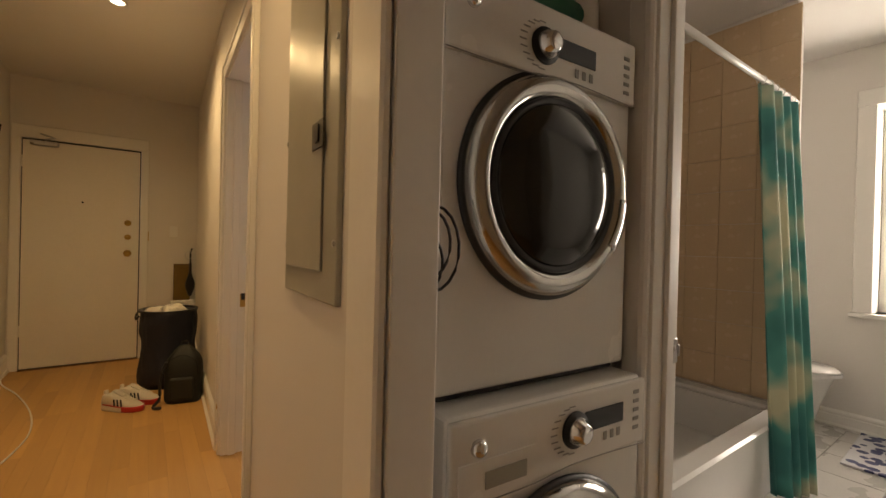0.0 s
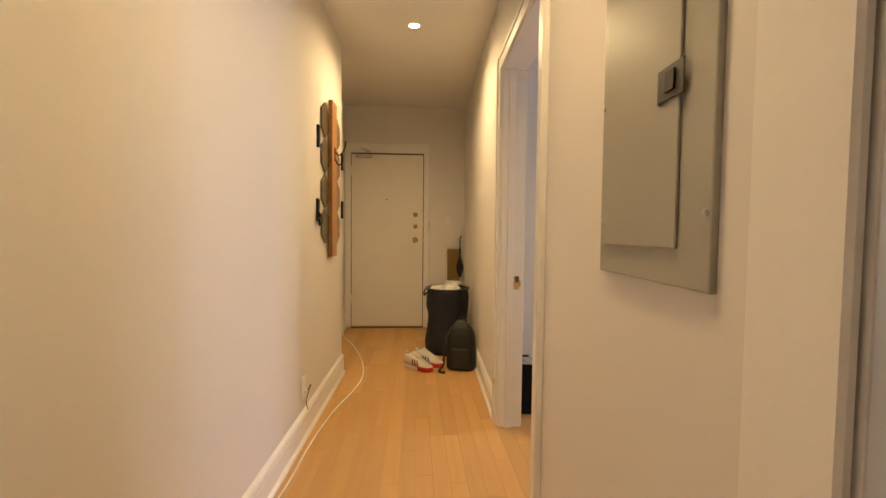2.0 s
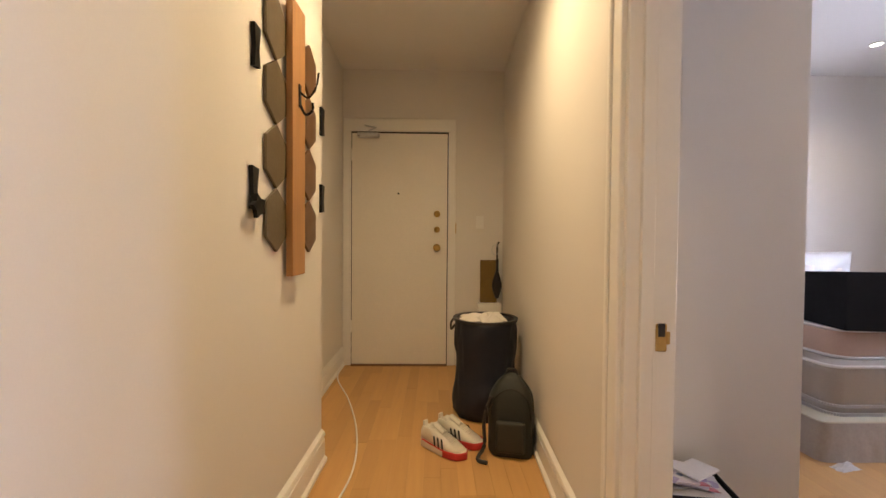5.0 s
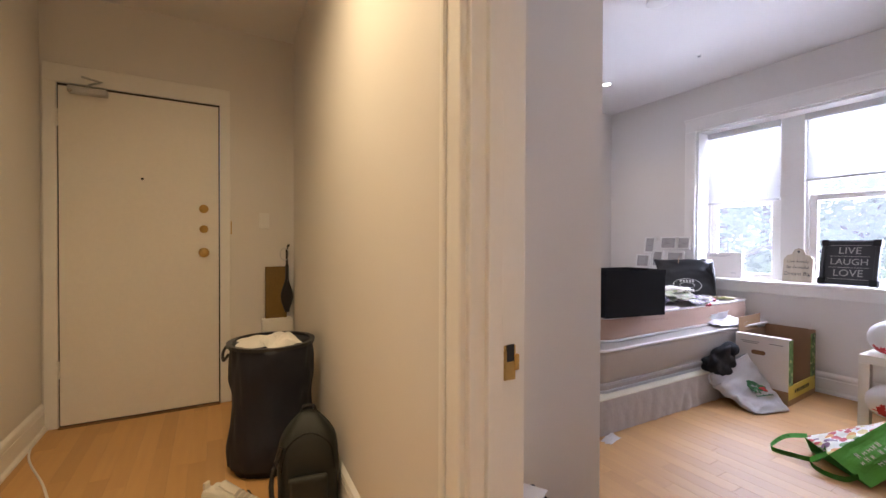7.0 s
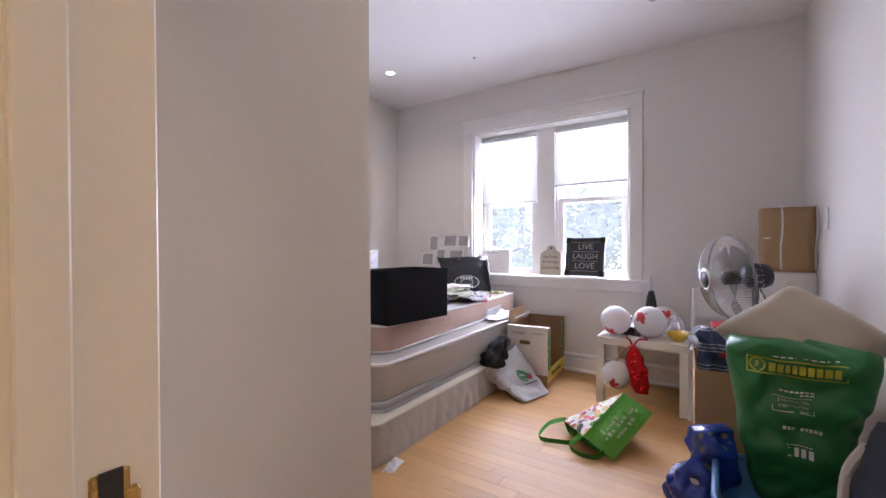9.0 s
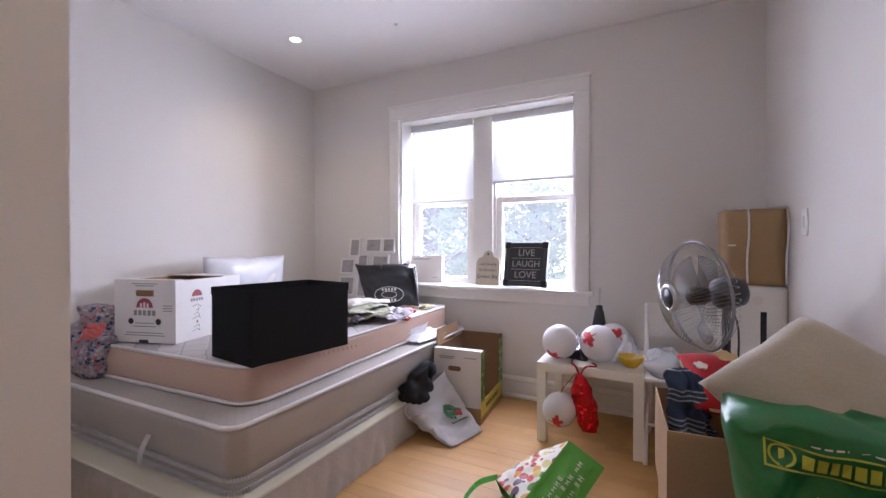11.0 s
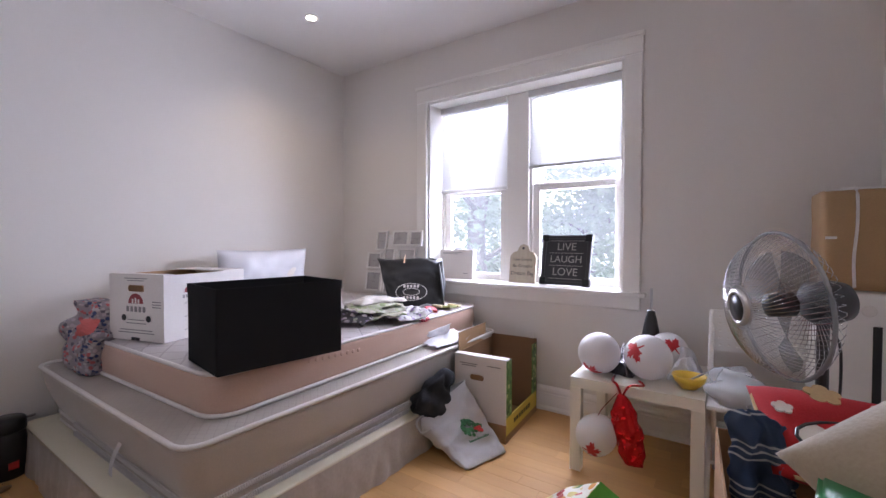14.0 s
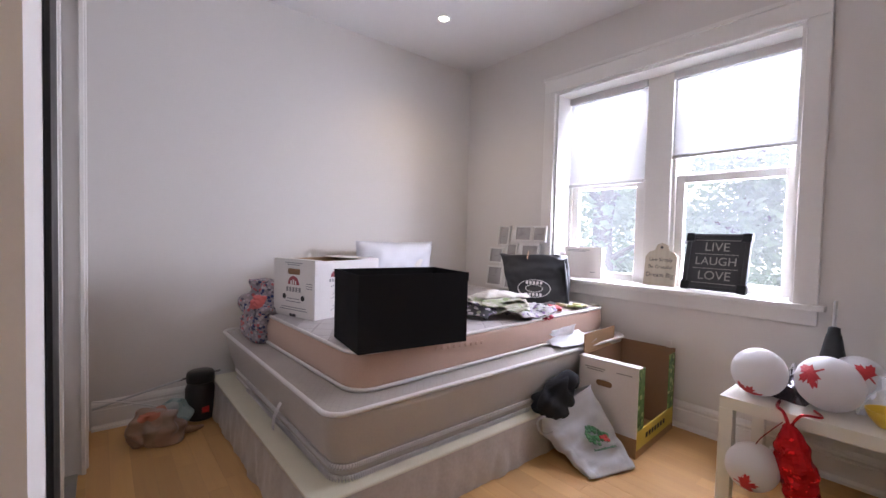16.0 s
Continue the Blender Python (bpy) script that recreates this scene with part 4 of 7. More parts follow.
tiles = tagged(thing("tub_tiling", "beige glazed wall tiles round the tub", "wall tiles"), kind="structure")
tile_me = {}
for ix in range(8):
    for iz in range(11):
        if "a" not in tile_me:
            bm = box((0.001, -0.008, 0.001), (0.189, 0.0, 0.199), 0.0008, 1)
            tile_me["a"] = bpy.data.meshes.new("tile")
            bm.to_mesh(tile_me["a"]); bm.free(); tile_me["a"].materials.append(M_TILE)
        o = new("tile", tile_me["a"]); o.parent = tiles
        o.location = (2.335 + ix * 0.19, 1.417, TH + 0.005 + iz * 0.2)
for iy in range(4):
    for iz in range(11):
        o = new("tile", tile_me["a"]); o.parent = tiles
        o.matrix_basis = pose(3.858, 1.405 - iy * 0.19, TH + 0.005 + iz * 0.2, 0, 0, -90)
rod = thing("curtain_rod", "white shower curtain rod", "curtain rod")
part("bar", tube([(2.205, 0.66, 2.003), (3.855, 0.66, 2.003)], 0.014, 14), M_WHITE, rod, smooth=True)
part("flange", lathe([(0.03, 0), (0.03, 0.012), (0.015, 0.018)], 18, Matrix.Translation((2.201, 0.66, 2.003)) @ pose(0, 0, 0, 0, 90)), M_WHITE, rod)


def curtain_mat():
    m = bpy.data.materials.new("batik_curtain")
    m.use_nodes = True
    n, l = m.node_tree.nodes, m.node_tree.links
    b = n["Principled BSDF"]
    b.inputs["Roughness"].default_value = 0.6
    tc, no, ramp = n.new("ShaderNodeTexCoord"), n.new("ShaderNodeTexNoise"), n.new("ShaderNodeValToRGB")
    mp = n.new("ShaderNodeMapping")
    mp.inputs["Scale"].default_value = (2.2, 2.2, 2.0)
    no.inputs["Scale"].default_value, no.inputs["Detail"].default_value = 1.6, 2.0
    l.new(tc.outputs["Object"], mp.inputs[0]); l.new(mp.outputs[0], no.inputs["Vector"]); l.new(no.outputs["Fac"], ramp.inputs[0])
    e = ramp.color_ramp.elements
    e[0].position, e[0].color = 0.36, (0.02, 0.17, 0.17, 1)
    e[1].position, e[1].color = 0.64, (0.52, 0.52, 0.36, 1)
    mid = e.new(0.5); mid.color = (0.05, 0.27, 0.24, 1)
    l.new(ramp.outputs[0], b.inputs["Base Color"])
    return m


curt = thing("shower_curtain", "teal and cream batik shower curtain drawn to one side", "shower curtain")


def curtain_f(u, v):
    x = 3.32 + 0.50 * u + v * (0.12 - 0.30 * u) + 0.015 * math.sin(v * 3)
    y = 0.655 - 0.025 * v - 0.075 * v * u + 0.036 * math.sin(u * 26 + 0.8 * math.sin(v * 3)) * (0.6 + 0.4 * v) - 0.05 * v
    return Vector((x, y, 1.985 - 1.965 * v))


part("cloth", sheet(curtain_f, 70, 24, 0.002), curtain_mat(), curt, smooth=True)
for i in range(6):
    part("ring", lathe([(0.018, -0.002), (0.022, -0.002), (0.022, 0.002), (0.018, 0.002), (0.018, -0.002)], 14, Matrix.Translation((3.34 + i * 0.085, 0.66, 2.0)) @ pose(0, 0, 0, 0, 90), False), M_WHITE, curt)

toilet = thing("toilet", "white porcelain toilet with the lid closed", "toilet", pose(4.58, 0.91, 0))


def bowl(a, v):
    k = 0.70 + 0.30 * v ** 1.8
    y = math.sin(a)
    return Vector((0.185 * k * math.cos(a), (0.27 if y < 0 else 0.16) * k * y - 0.03 * v, 0.40 * v))


part("bowl", closed_form(bowl, 36, 12), M_TUB, toilet, smooth=True)
part("seat", closed_form(lambda a, v: Vector((0.19 * math.cos(a), (0.30 if math.sin(a) < 0 else 0.18) * math.sin(a) - 0.03, 0.402 + 0.02 * v)), 36, 2), M_TUB, toilet)
part("lid", closed_form(lambda a, v: Vector((0.188 * math.cos(a) * (1 - 0.1 * v), (0.296 if math.sin(a) < 0 else 0.178) * math.sin(a) * (1 - 0.1 * v) - 0.03, 0.426 + 0.022 * v)), 36, 3), M_TUB, toilet, smooth=True)
part("tank", box((-0.22, 0.20, 0.38), (0.22, 0.40, 0.78), 0.02, 3), M_TUB, toilet)
part("tank_lid", box((-0.23, 0.19, 0.78), (0.23, 0.41, 0.81), 0.01, 2), M_TUB, toilet)
rug = thing("bath_mat", "navy and white lattice bath mat on the tiles", "bath mat", pose(4.52, 0.27, 0.001, 0, 0, 2))
part("mat_body", box((-0.33, -0.25, 0), (0.33, 0.25, 0.014), 0.005), spots("lattice_mat", (0.55, 0.55, 0.58), [(0.05, 0.06, 0.13), (0.07, 0.08, 0.16)], 16.0, 0.9, 0.45), rug)
bath_floor = tagged(thing("bathroom_floor", "pale square stone floor tiles", "floor"), kind="structure")
bm = box((0.0015, 0.0015, -0.011), (0.2985, 0.2985, 0.0), 0.001, 1)
st = bpy.data.meshes.new("tile"); bm.to_mesh(st); bm.free(); st.materials.append(M_STONE)
for ix in range(9):
    for iy in range(9):
        o = new("tile", st); o.parent = bath_floor
        o.location = (2.205 + ix * 0.3, -1.2 + iy * 0.3, -0.0005)
skirting((4.865, -1.19), (4.865, 1.41), 0.12)

# ---- bedroom: closet and window blinds ----
closet = tagged(thing("closet_doors", "white sliding closet doors with metal edges, partly open", "closet door"), kind="structure")
for x0, ya, yb in ((XC - 0.045, 3.12, 3.80), (XC - 0.080, 3.76, 4.48)):
    leaf = part("door_panel", box((x0, ya, 0.015), (x0 + 0.022, yb, 2.09), 0.002), M_TRIM, closet)
    # the first leaf's leading strip is black for the dark gap beside it
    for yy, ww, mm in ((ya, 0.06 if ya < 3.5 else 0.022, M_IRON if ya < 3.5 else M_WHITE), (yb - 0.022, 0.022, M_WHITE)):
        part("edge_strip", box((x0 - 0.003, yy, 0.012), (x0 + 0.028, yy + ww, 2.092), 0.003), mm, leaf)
part("top_track", box((XC - 0.088, YC + 0.24, 2.075), (XC - 0.002, 4.50, 2.099), 0.002), M_IRON, closet)
part("floor_track", box((XC - 0.086, YC + 0.24, 0.0005), (XC - 0.010, 4.50, 0.008), 0.002), M_STEEL, closet)
# coloured black for the shade where the opening begins
part("jamb", box((XC - 0.088, YC + 0.238, 0.0), (XC - 0.001, YC + 0.248, 2.10), 0.002), M_IRON, closet, "thin black strip for the shade at the opening's edge")
part("casing", boxes([((XC + 0.0005, 4.485, 0), (XC + 0.018, 4.565, 2.16)), ((XC + 0.014, 4.54, 0), (XC + 0.026, 4.565, 2.16))], 0.003), M_TRIM, closet)
part("casing", box((XC + 0.0005, YC + 0.24, 2.085), (XC + 0.016, 4.485, 2.16), 0.003), M_TRIM, closet)
# black strip set proud of the wall in place of the shaded gap
part("opening_shade_strip", box((XC + 0.0005, YC + 0.215, 0.0), (XC + 0.010, YC + 0.345, 2.084), 0.003), M_IRON, closet, "black strip standing in for the shade in the closet opening")
part("closet_back", box((hall_x(4) + 0.14, YC + 0.25, 0), (hall_x(4) + 0.15, YF, CEIL)), M_WALL, closet)

M_SLAT = thin_cloth("blind_slat", (0.70, 0.70, 0.70), 0.25)
M_RAIL = mat("blind_rail", (0.62, 0.61, 0.60), 0.4)


def blind(y_lo, y_hi, z_low):
    b = thing("window_blind", "white aluminium slat blind, half lowered and backlit", "blind", group="window blinds")
    top = 2.12
    part("head_rail", box((5.008, y_lo, top - 0.022), (5.048, y_hi, top + 0.027), 0.003), M_RAIL, b)
    n = int((top - 0.03 - z_low) / 0.0205)
    for i in range(n):
        z = top - 0.034 - i * 0.0205
        part("slat", box((-0.0125, y_lo + 0.004, -0.0004), (0.0125, y_hi - 0.004, 0.0004), m=Matrix.Translation((5.03, 0, z)) @ pose(0, 0, 0, 0, -72)), M_SLAT, b)
    part("bottom_rail", box((5.016, y_lo + 0.002, z_low - 0.012), (5.044, y_hi - 0.002, z_low + 0.008), 0.003), M_RAIL, b)
    for yy in (y_lo + 0.09, y_hi - 0.09):
        part("cord", tube([(5.014, yy, top), (5.014, yy, z_low)], 0.0012, 5), M_RAIL, b)
    return b


blind(2.620, 3.262, 1.615)
part("wand", tube([(5.006, 3.24, 2.1), (5.004, 3.243, 1.75)], 0.003, 6), M_WHITE, blind(3.428, 4.01, 1.488))

# ---- bed: box spring, two mattresses ----
M_SATIN = mat("grey_satin", (0.38, 0.34, 0.30), 0.38, vary=0.10, scale=6, fine=60, bump=0.1, sheen=0.3)
M_CREAM = mat("cream_ticking", (0.64, 0.60, 0.46), 0.8, vary=0.04, fine=250)
M_TAUPE = mat("taupe_side", (0.40, 0.365, 0.325), 0.48, vary=0.07, scale=4, fine=160, bump=0.07, sheen=0.2)
M_PIPE = mat("pale_piping", (0.70, 0.68, 0.66), 0.55)
M_PINK = mat("pink_ticking", (0.50, 0.335, 0.25), 0.48, vary=0.07, scale=4, fine=160, bump=0.06, sheen=0.2)
M_ZIP = mat("zip_teeth", (0.54, 0.52, 0.51), 0.4)


def quilt(name, base, line, scale):
    """Mattress top: quilted cells with soft seams."""
    m = bpy.data.materials.new(name)
    m.use_nodes = True
    n, l = m.node_tree.nodes, m.node_tree.links
    b = n["Principled BSDF"]
    b.inputs["Roughness"].default_value = 0.75
    tc, vo = n.new("ShaderNodeTexCoord"), n.new("ShaderNodeTexVoronoi")
    vo.feature = "DISTANCE_TO_EDGE"
    vo.inputs["Scale"].default_value = scale
    vo.inputs["Randomness"].default_value = 0.12
    mp = n.new("ShaderNodeMapping")
    mp.inputs["Rotation"].default_value, mp.inputs["Scale"].default_value = (0, 0, radians(45)), (1.0, 0.8, 1.0)
    l.new(tc.outputs["Object"], mp.inputs["Vector"])
    l.new(mp.outputs[0], vo.inputs["Vector"])
    mr = n.new("ShaderNodeMapRange")
    mr.inputs["From Max"].default_value = 0.07
    mr.interpolation_type = "SMOOTHSTEP"
    l.new(vo.outputs["Distance"], mr.inputs["Value"])
    no = n.new("ShaderNodeTexNoise")
    no.inputs["Scale"].default_value = 4.0
    l.new(tc.outputs["Object"], no.inputs["Vector"])
    mix = n.new("ShaderNodeMix"); mix.data_type = "RGBA"
    mix.inputs[6].default_value, mix.inputs[7].default_value = (*line, 1), (*base, 1)
    l.new(mr.outputs["Result"], mix.inputs[0])
    hs = n.new("ShaderNodeHueSaturation")
    m2 = n.new("ShaderNodeMapRange")
    m2.inputs["To Min"].default_value, m2.inputs["To Max"].default_value = 0.8, 1.2
    l.new(no.outputs["Fac"], m2.inputs["Value"]); l.new(m2.outputs["Result"], hs.inputs["Value"])
    l.new(mix.outputs[2], hs.inputs["Color"]); l.new(hs.outputs[0], b.inputs["Base Color"])
    bn = n.new("ShaderNodeBump")
    bn.inputs["Strength"].default_value, bn.inputs["Distance"].default_value = 0.35, 0.015
    l.new(mr.outputs["Result"], bn.inputs["Height"]); l.new(bn.outputs[0], b.inputs["Normal"])
    return m


M_QGREY = quilt("grey_quilt", (0.43, 0.39, 0.345), (0.39, 0.35, 0.31), 42)
M_QPINK = quilt("pink_quilt", (0.50, 0.47, 0.47), (0.42, 0.39, 0.395), 11)


def slab(w, d, z0, z1, r=0.09, edge=0.0, inset=0.0, taper=0.0):
    """A mattress side band with rounded plan corners and swollen sides."""
    bm = bmesh.new()
    rings = []
    N = 6
    for k in range(N + 1):
        t = k / N
        swell = 0.012 * math.sin(math.pi * t) + edge
        ring = []
        for x, y in rounded_rect(w - 2 * inset - 2 * taper * (1 - t), d - 2 * inset - 2 * taper * (1 - t), r, 7):
            q = Vector((x, y, 0)).normalized()
            ring.append(bm.verts.new((x + q.x * swell, y + q.y * swell, z0 + (z1 - z0) * t)))
        rings.append(ring)
    n = len(rings[0])
    for a, b in zip(rings, rings[1:]):
        for i in range(n):
            j = (i + 1) % n
            bm.faces.new((a[i], a[j], b[j], b[i]))
    bm.faces.new(rings[0][::-1]); bm.faces.new(rings[-1])
    return bm


def rope(w, d, z, r, rad, seg=6):
    pts = [(x, y, z) for x, y in rounded_rect(w, d, r, 8)]
    return tube(pts + [pts[0]], rad, seg, False)


def top_sheet(w, d, z, r, h=0.01, n=40):
    """A puffy top inside the piping."""
    bm = bmesh.new()
    loops = []
    for s in (1.0, 0.985, 0.96, 0.88, 0.7, 0.45, 0.2):
        lift = h * (1 - s ** 14)
        loops.append([bm.verts.new((x * s, y * s, z + lift + lump((x * s, y * s, 0), 5, 0.003, 2))) for x, y in rounded_rect(w, d, r, 7)])
    n = len(loops[0])
    for a, b in zip(loops, loops[1:]):
        for i in range(n):
            j = (i + 1) % n
            bm.faces.new((a[i], a[j], b[j], b[i]))
    bm.faces.new(loops[-1])
    return bm


# box spring with a loose satin skirt
BS = pose(3.797, 4.160, 0, 0, 0, 0.5)
spring = thing("box_spring", "low box spring with a loose grey satin skirt and cream top", "box spring", BS)
bw, bd, bh = 2.08, 1.54, 0.205
part("deck", slab(bw - 0.05, bd - 0.05, 0.004, bh, 0.05), M_CREAM, spring)
part("deck_edge", rope(bw - 0.004, bd - 0.004, bh - 0.007, 0.05, 0.007), M_CREAM, spring, smooth=True)
part("top_panel", slab(bw - 0.006, bd - 0.006, bh - 0.004, bh + 0.002, 0.05), M_CREAM, spring, "cream ticking top")


def skirt_mesh():
    bm = bmesh.new()
    base = rounded_rect(bw + 0.012, bd + 0.012, 0.05, 6)
    pts = []
    for (x0_, y0_), (x1_, y1_) in zip(base, base[1:] + base[:1]):
        L = math.hypot(x1_ - x0_, y1_ - y0_)
        k = max(1, int(L / 0.012))
        for i in range(k):
            pts.append((x0_ + (x1_ - x0_) * i / k, y0_ + (y1_ - y0_) * i / k))
    rows = []
    for j in range(11):
        t = j / 10
        ring = []
        for i, (x, y) in enumerate(pts):
            q = Vector((x, y, 0)).normalized()
            push = 0.002 + (0.003 + 0.020 * (1 - t) ** 0.7) * abs(noise.noise(Vector((x * 9, y * 9, t * 0.8)))) + 0.007 * abs(noise.noise(Vector((x * 17 + 3 * t, y * 17, t * 1.5)))) + 0.006 * (1 - t)
            ring.append(bm.verts.new((x + q.x * push, y + q.y * push, 0.003 + (bh - 0.008) * t)))
        rows.append(ring)
    n = len(pts)
    for a, b in zip(rows, rows[1:]):
        for i in range(n):
            bm.faces.new((a[i], a[(i + 1) % n], b[(i + 1) % n], b[i]))
    return bm


part("skirt", skirt_mesh(), M_SATIN, spring, "crumpled grey satin skirt", True)

MS = pose(3.805, 4.150, 0, 0, 0, 0.5)
matt = thing("mattress", "taupe quilted mattress with pale piping and zip bands", "mattress", MS)
mw, md = 2.0, 1.51
part("side_band", slab(mw, md, bh + 0.055, 0.478, 0.07, 0.0, 0.0, 0.055), M_TAUPE, matt, smooth=True)
part("base_band", slab(mw - 0.12, md - 0.12, bh + 0.004, bh + 0.05, 0.07, -0.004), M_TAUPE, matt, smooth=True)
part("piping", rope(mw + 0.004, md + 0.004, 0.480, 0.07, 0.009), M_PIPE, matt, smooth=True)
part("piping", rope(mw - 0.104, md - 0.104, bh + 0.056, 0.07, 0.008), M_PIPE, matt, smooth=True)
part("piping", rope(mw - 0.116, md - 0.116, bh + 0.012, 0.07, 0.008), M_PIPE, matt, smooth=True)
part("quilted_top", top_sheet(mw - 0.012, md - 0.012, 0.478, 0.07, 0.008), M_QGREY, matt, "quilted grey-brown top", True)
teeth = bmesh.new()
pts = rounded_rect(mw - 0.100, md - 0.100, 0.07, 10)
for (ax, ay), (bx, by) in zip(pts, pts[1:] + pts[:1]):
    L = math.hypot(bx - ax, by - ay)
    if min(ay, by) > -md / 2 + 0.2 and min(ax, bx) > -mw / 2 + 0.02:
        continue
    k = max(1, int(L / 0.009))
    for i in range(k):
        t = i / k
        if ax + (bx - ax) * t > 0.1 or ay + (by - ay) * t > 0.4:
            continue
        for zz in (bh + 0.056, bh + 0.012):
            add_box(teeth, (-0.002, -0.009, -0.0075), (0.002, 0.009, 0.0075), Matrix.Translation((ax + (bx - ax) * t, ay + (by - ay) * t, zz)) @ Matrix.Rotation(math.atan2(by - ay, bx - ax), 4, "Z"))
tagged(part("zip_teeth", teeth, M_ZIP, matt), "zip teeth along the piping", kind="stuff")
part("care_label", sheet(lambda u, v: Vector((-mw / 2 + 0.005 - 0.02 * v - 0.01 * math.sin(3 * v), -0.28 + 0.03 * u + 0.03 * v, 0.37 - 0.12 * v)), 4, 8, 0.001), M_PAPER, matt, "white cloth care label")

PS = pose(3.865, 4.225, 0, 0, 0, 2.0)
pink = thing("upper_mattress", "pinkish-beige mattress with a grey quilted top", "mattress", PS)
pw, pd = 1.87, 1.40
PT = 0.640
bmp = slab(pw, pd, 0.492, PT, 0.10)
part("side_band", bmp, M_PINK, pink, smooth=True)
part("piping", rope(pw + 0.004, pd + 0.004, PT, 0.10, 0.008), M_PIPE, pink, smooth=True)
part("piping", rope(pw + 0.008, pd + 0.008, 0.496, 0.10, 0.008), M_PIPE, pink, smooth=True)
part("quilted_top", top_sheet(pw - 0.012, pd - 0.012, PT, 0.10, 0.012), M_QPINK, pink, "grey-pink quilted top", True)
tuft = bmesh.new()
for i in range(9):
    add_lathe(tuft, [(0.010, 0), (0.008, 0.003), (0.002, 0.004)], 8, Matrix.Translation((-0.55 + i * 0.035, -pd / 2 - 0.0135, 0.605 - 0.002 * i)) @ pose(0, 0, 0, 90))
tagged(part("tufts", tuft, M_PINK, pink), "row of small tufts")
T0 = PT + 0.0125

# ---- on the bed ----
bx = thing("black_storage_bin", "black fabric storage bin with an open top", "storage bin", pose(3.203, 3.572, T0 - 0.004, 0, 0, -8.5))
w, d, h, tw = 0.474, 0.30, 0.290, 0.007
part("front", box((-w / 2, -d / 2, 0), (w / 2, -d / 2 + tw, h), 0.003), M_BLACKCLOTH, bx)
part("back", box((-w / 2, d / 2 - tw, 0), (w / 2, d / 2, h), 0.003), M_BLACKCLOTH, bx)
part("side", box((-w / 2, -d / 2 + tw, 0), (-w / 2 + tw, d / 2 - tw, h), 0.003), M_BLACKCLOTH, bx)
part("side", box((w / 2 - tw, -d / 2 + tw, 0), (w / 2, d / 2 - tw, h), 0.003), M_BLACKCLOTH, bx)
part("base", box((-w / 2 + tw, -d / 2 + tw, 0.001), (w / 2 - tw, d / 2 - tw, 0.01)), M_BLACKCLOTH, bx)
part("hem", boxes([((-w / 2 - 0.002, -d / 2 - 0.002, h - 0.035), (w / 2 + 0.002, -d / 2 - 0.0005, h)), ((-w / 2 - 0.002, -d / 2, h - 0.035), (-w / 2 - 0.0005, d / 2, h))]), M_BLACKCLOTH, bx)

M_INK = mat("grey_ink", (0.26, 0.25, 0.25), 0.6, bump=0)
M_MAROON = mat("maroon_ink", (0.30, 0.05, 0.06), 0.6, bump=0)
carton = thing("fruit_carton", "white printed fruit carton with hand holes, open on top", "carton", pose(2.995, 4.250, T0, 0, 0, 16.4))
cw, cd, ch = 0.45, 0.335, 0.292    # local x runs away from the printed end, which lies at x = 0
part("end_panel", boxes([((0, -cd / 2, 0), (0.006, -0.05, ch)), ((0, 0.05, 0), (0.006, cd / 2, ch)), ((0, -0.05, 0), (0.006, 0.05, ch - 0.075)), ((0, -0.05, ch - 0.045), (0.006, 0.05, ch))]), M_BOXWHITE, carton)
part("side_panel", box((0.006, -cd / 2, 0), (cw, -cd / 2 + 0.006, ch)), M_BOXWHITE, carton)
part("side_panel", box((0.006, cd / 2 - 0.006, 0), (cw, cd / 2, ch)), M_BOXWHITE, carton)
part("end_panel", box((cw - 0.006, -cd / 2 + 0.006, 0), (cw, cd / 2 - 0.006, ch)), M_BOXWHITE, carton)
part("lining", boxes([((0.006, -cd / 2 + 0.0065, 0.004), (cw - 0.007, -cd / 2 + 0.009, ch - 0.002)), ((0.006, cd / 2 - 0.009, 0.004), (cw - 0.007, cd / 2 - 0.0065, ch - 0.002)), ((cw - 0.010, -cd / 2 + 0.01, 0.004), (cw - 0.0065, cd / 2 - 0.01, ch - 0.002)), ((0.008, -cd / 2 + 0.01, 0.002), (cw - 0.01, cd / 2 - 0.01, 0.006))]), M_CARD, carton)
part("top_flap", box((cw - 0.13, -cd / 2 + 0.003, ch), (cw, cd / 2 - 0.003, ch + 0.004)), M_BOXWHITE, carton)
part("top_flap", box((0.0, -cd / 2 + 0.003, ch), (0.05, cd / 2 - 0.003, ch + 0.004)), M_BOXWHITE, carton)
EM = Matrix(((0, 0, -1, -0.0005), (-1, 0, 0, 0), (0, 1, 0, 0), (0, 0, 0, 1)))        # onto the printed end
arch = [(0.045 * math.cos(radians(a)), 0.045 * math.sin(radians(a))) for a in range(0, 181, 15)]
part("printed_emblem", prism(arch, 0, 0.0012, EM @ pose(0.0, 0.165, 0)), M_MAROON, carton, "maroon half-round emblem")
ink = bmesh.new()
for dx in (-0.018, 0, 0.018):
    add_box(ink, (dx - 0.005, 0.166, 0.0013), (dx + 0.005, 0.185 + 0.006 * (dx == 0), 0.0018), EM)
tagged(part("emblem_detail", ink, M_BOXWHITE, carton), "pale shapes in the emblem")
ink = bmesh.new()
for i, xw in enumerate((-0.05, -0.025, 0.0, 0.025, 0.05)):
    add_box(ink, (xw - 0.008, 0.128, 0), (xw + 0.008, 0.152, 0.0012), EM)
for zz, ww in ((0.275, 0.07), (0.265, 0.05), (0.09, 0.05), (0.075, 0.06), (0.045, 0.10), (0.033, 0.11)):
    add_box(ink, (-ww, zz, 0), (ww, zz + 0.004, 0.0012), EM)
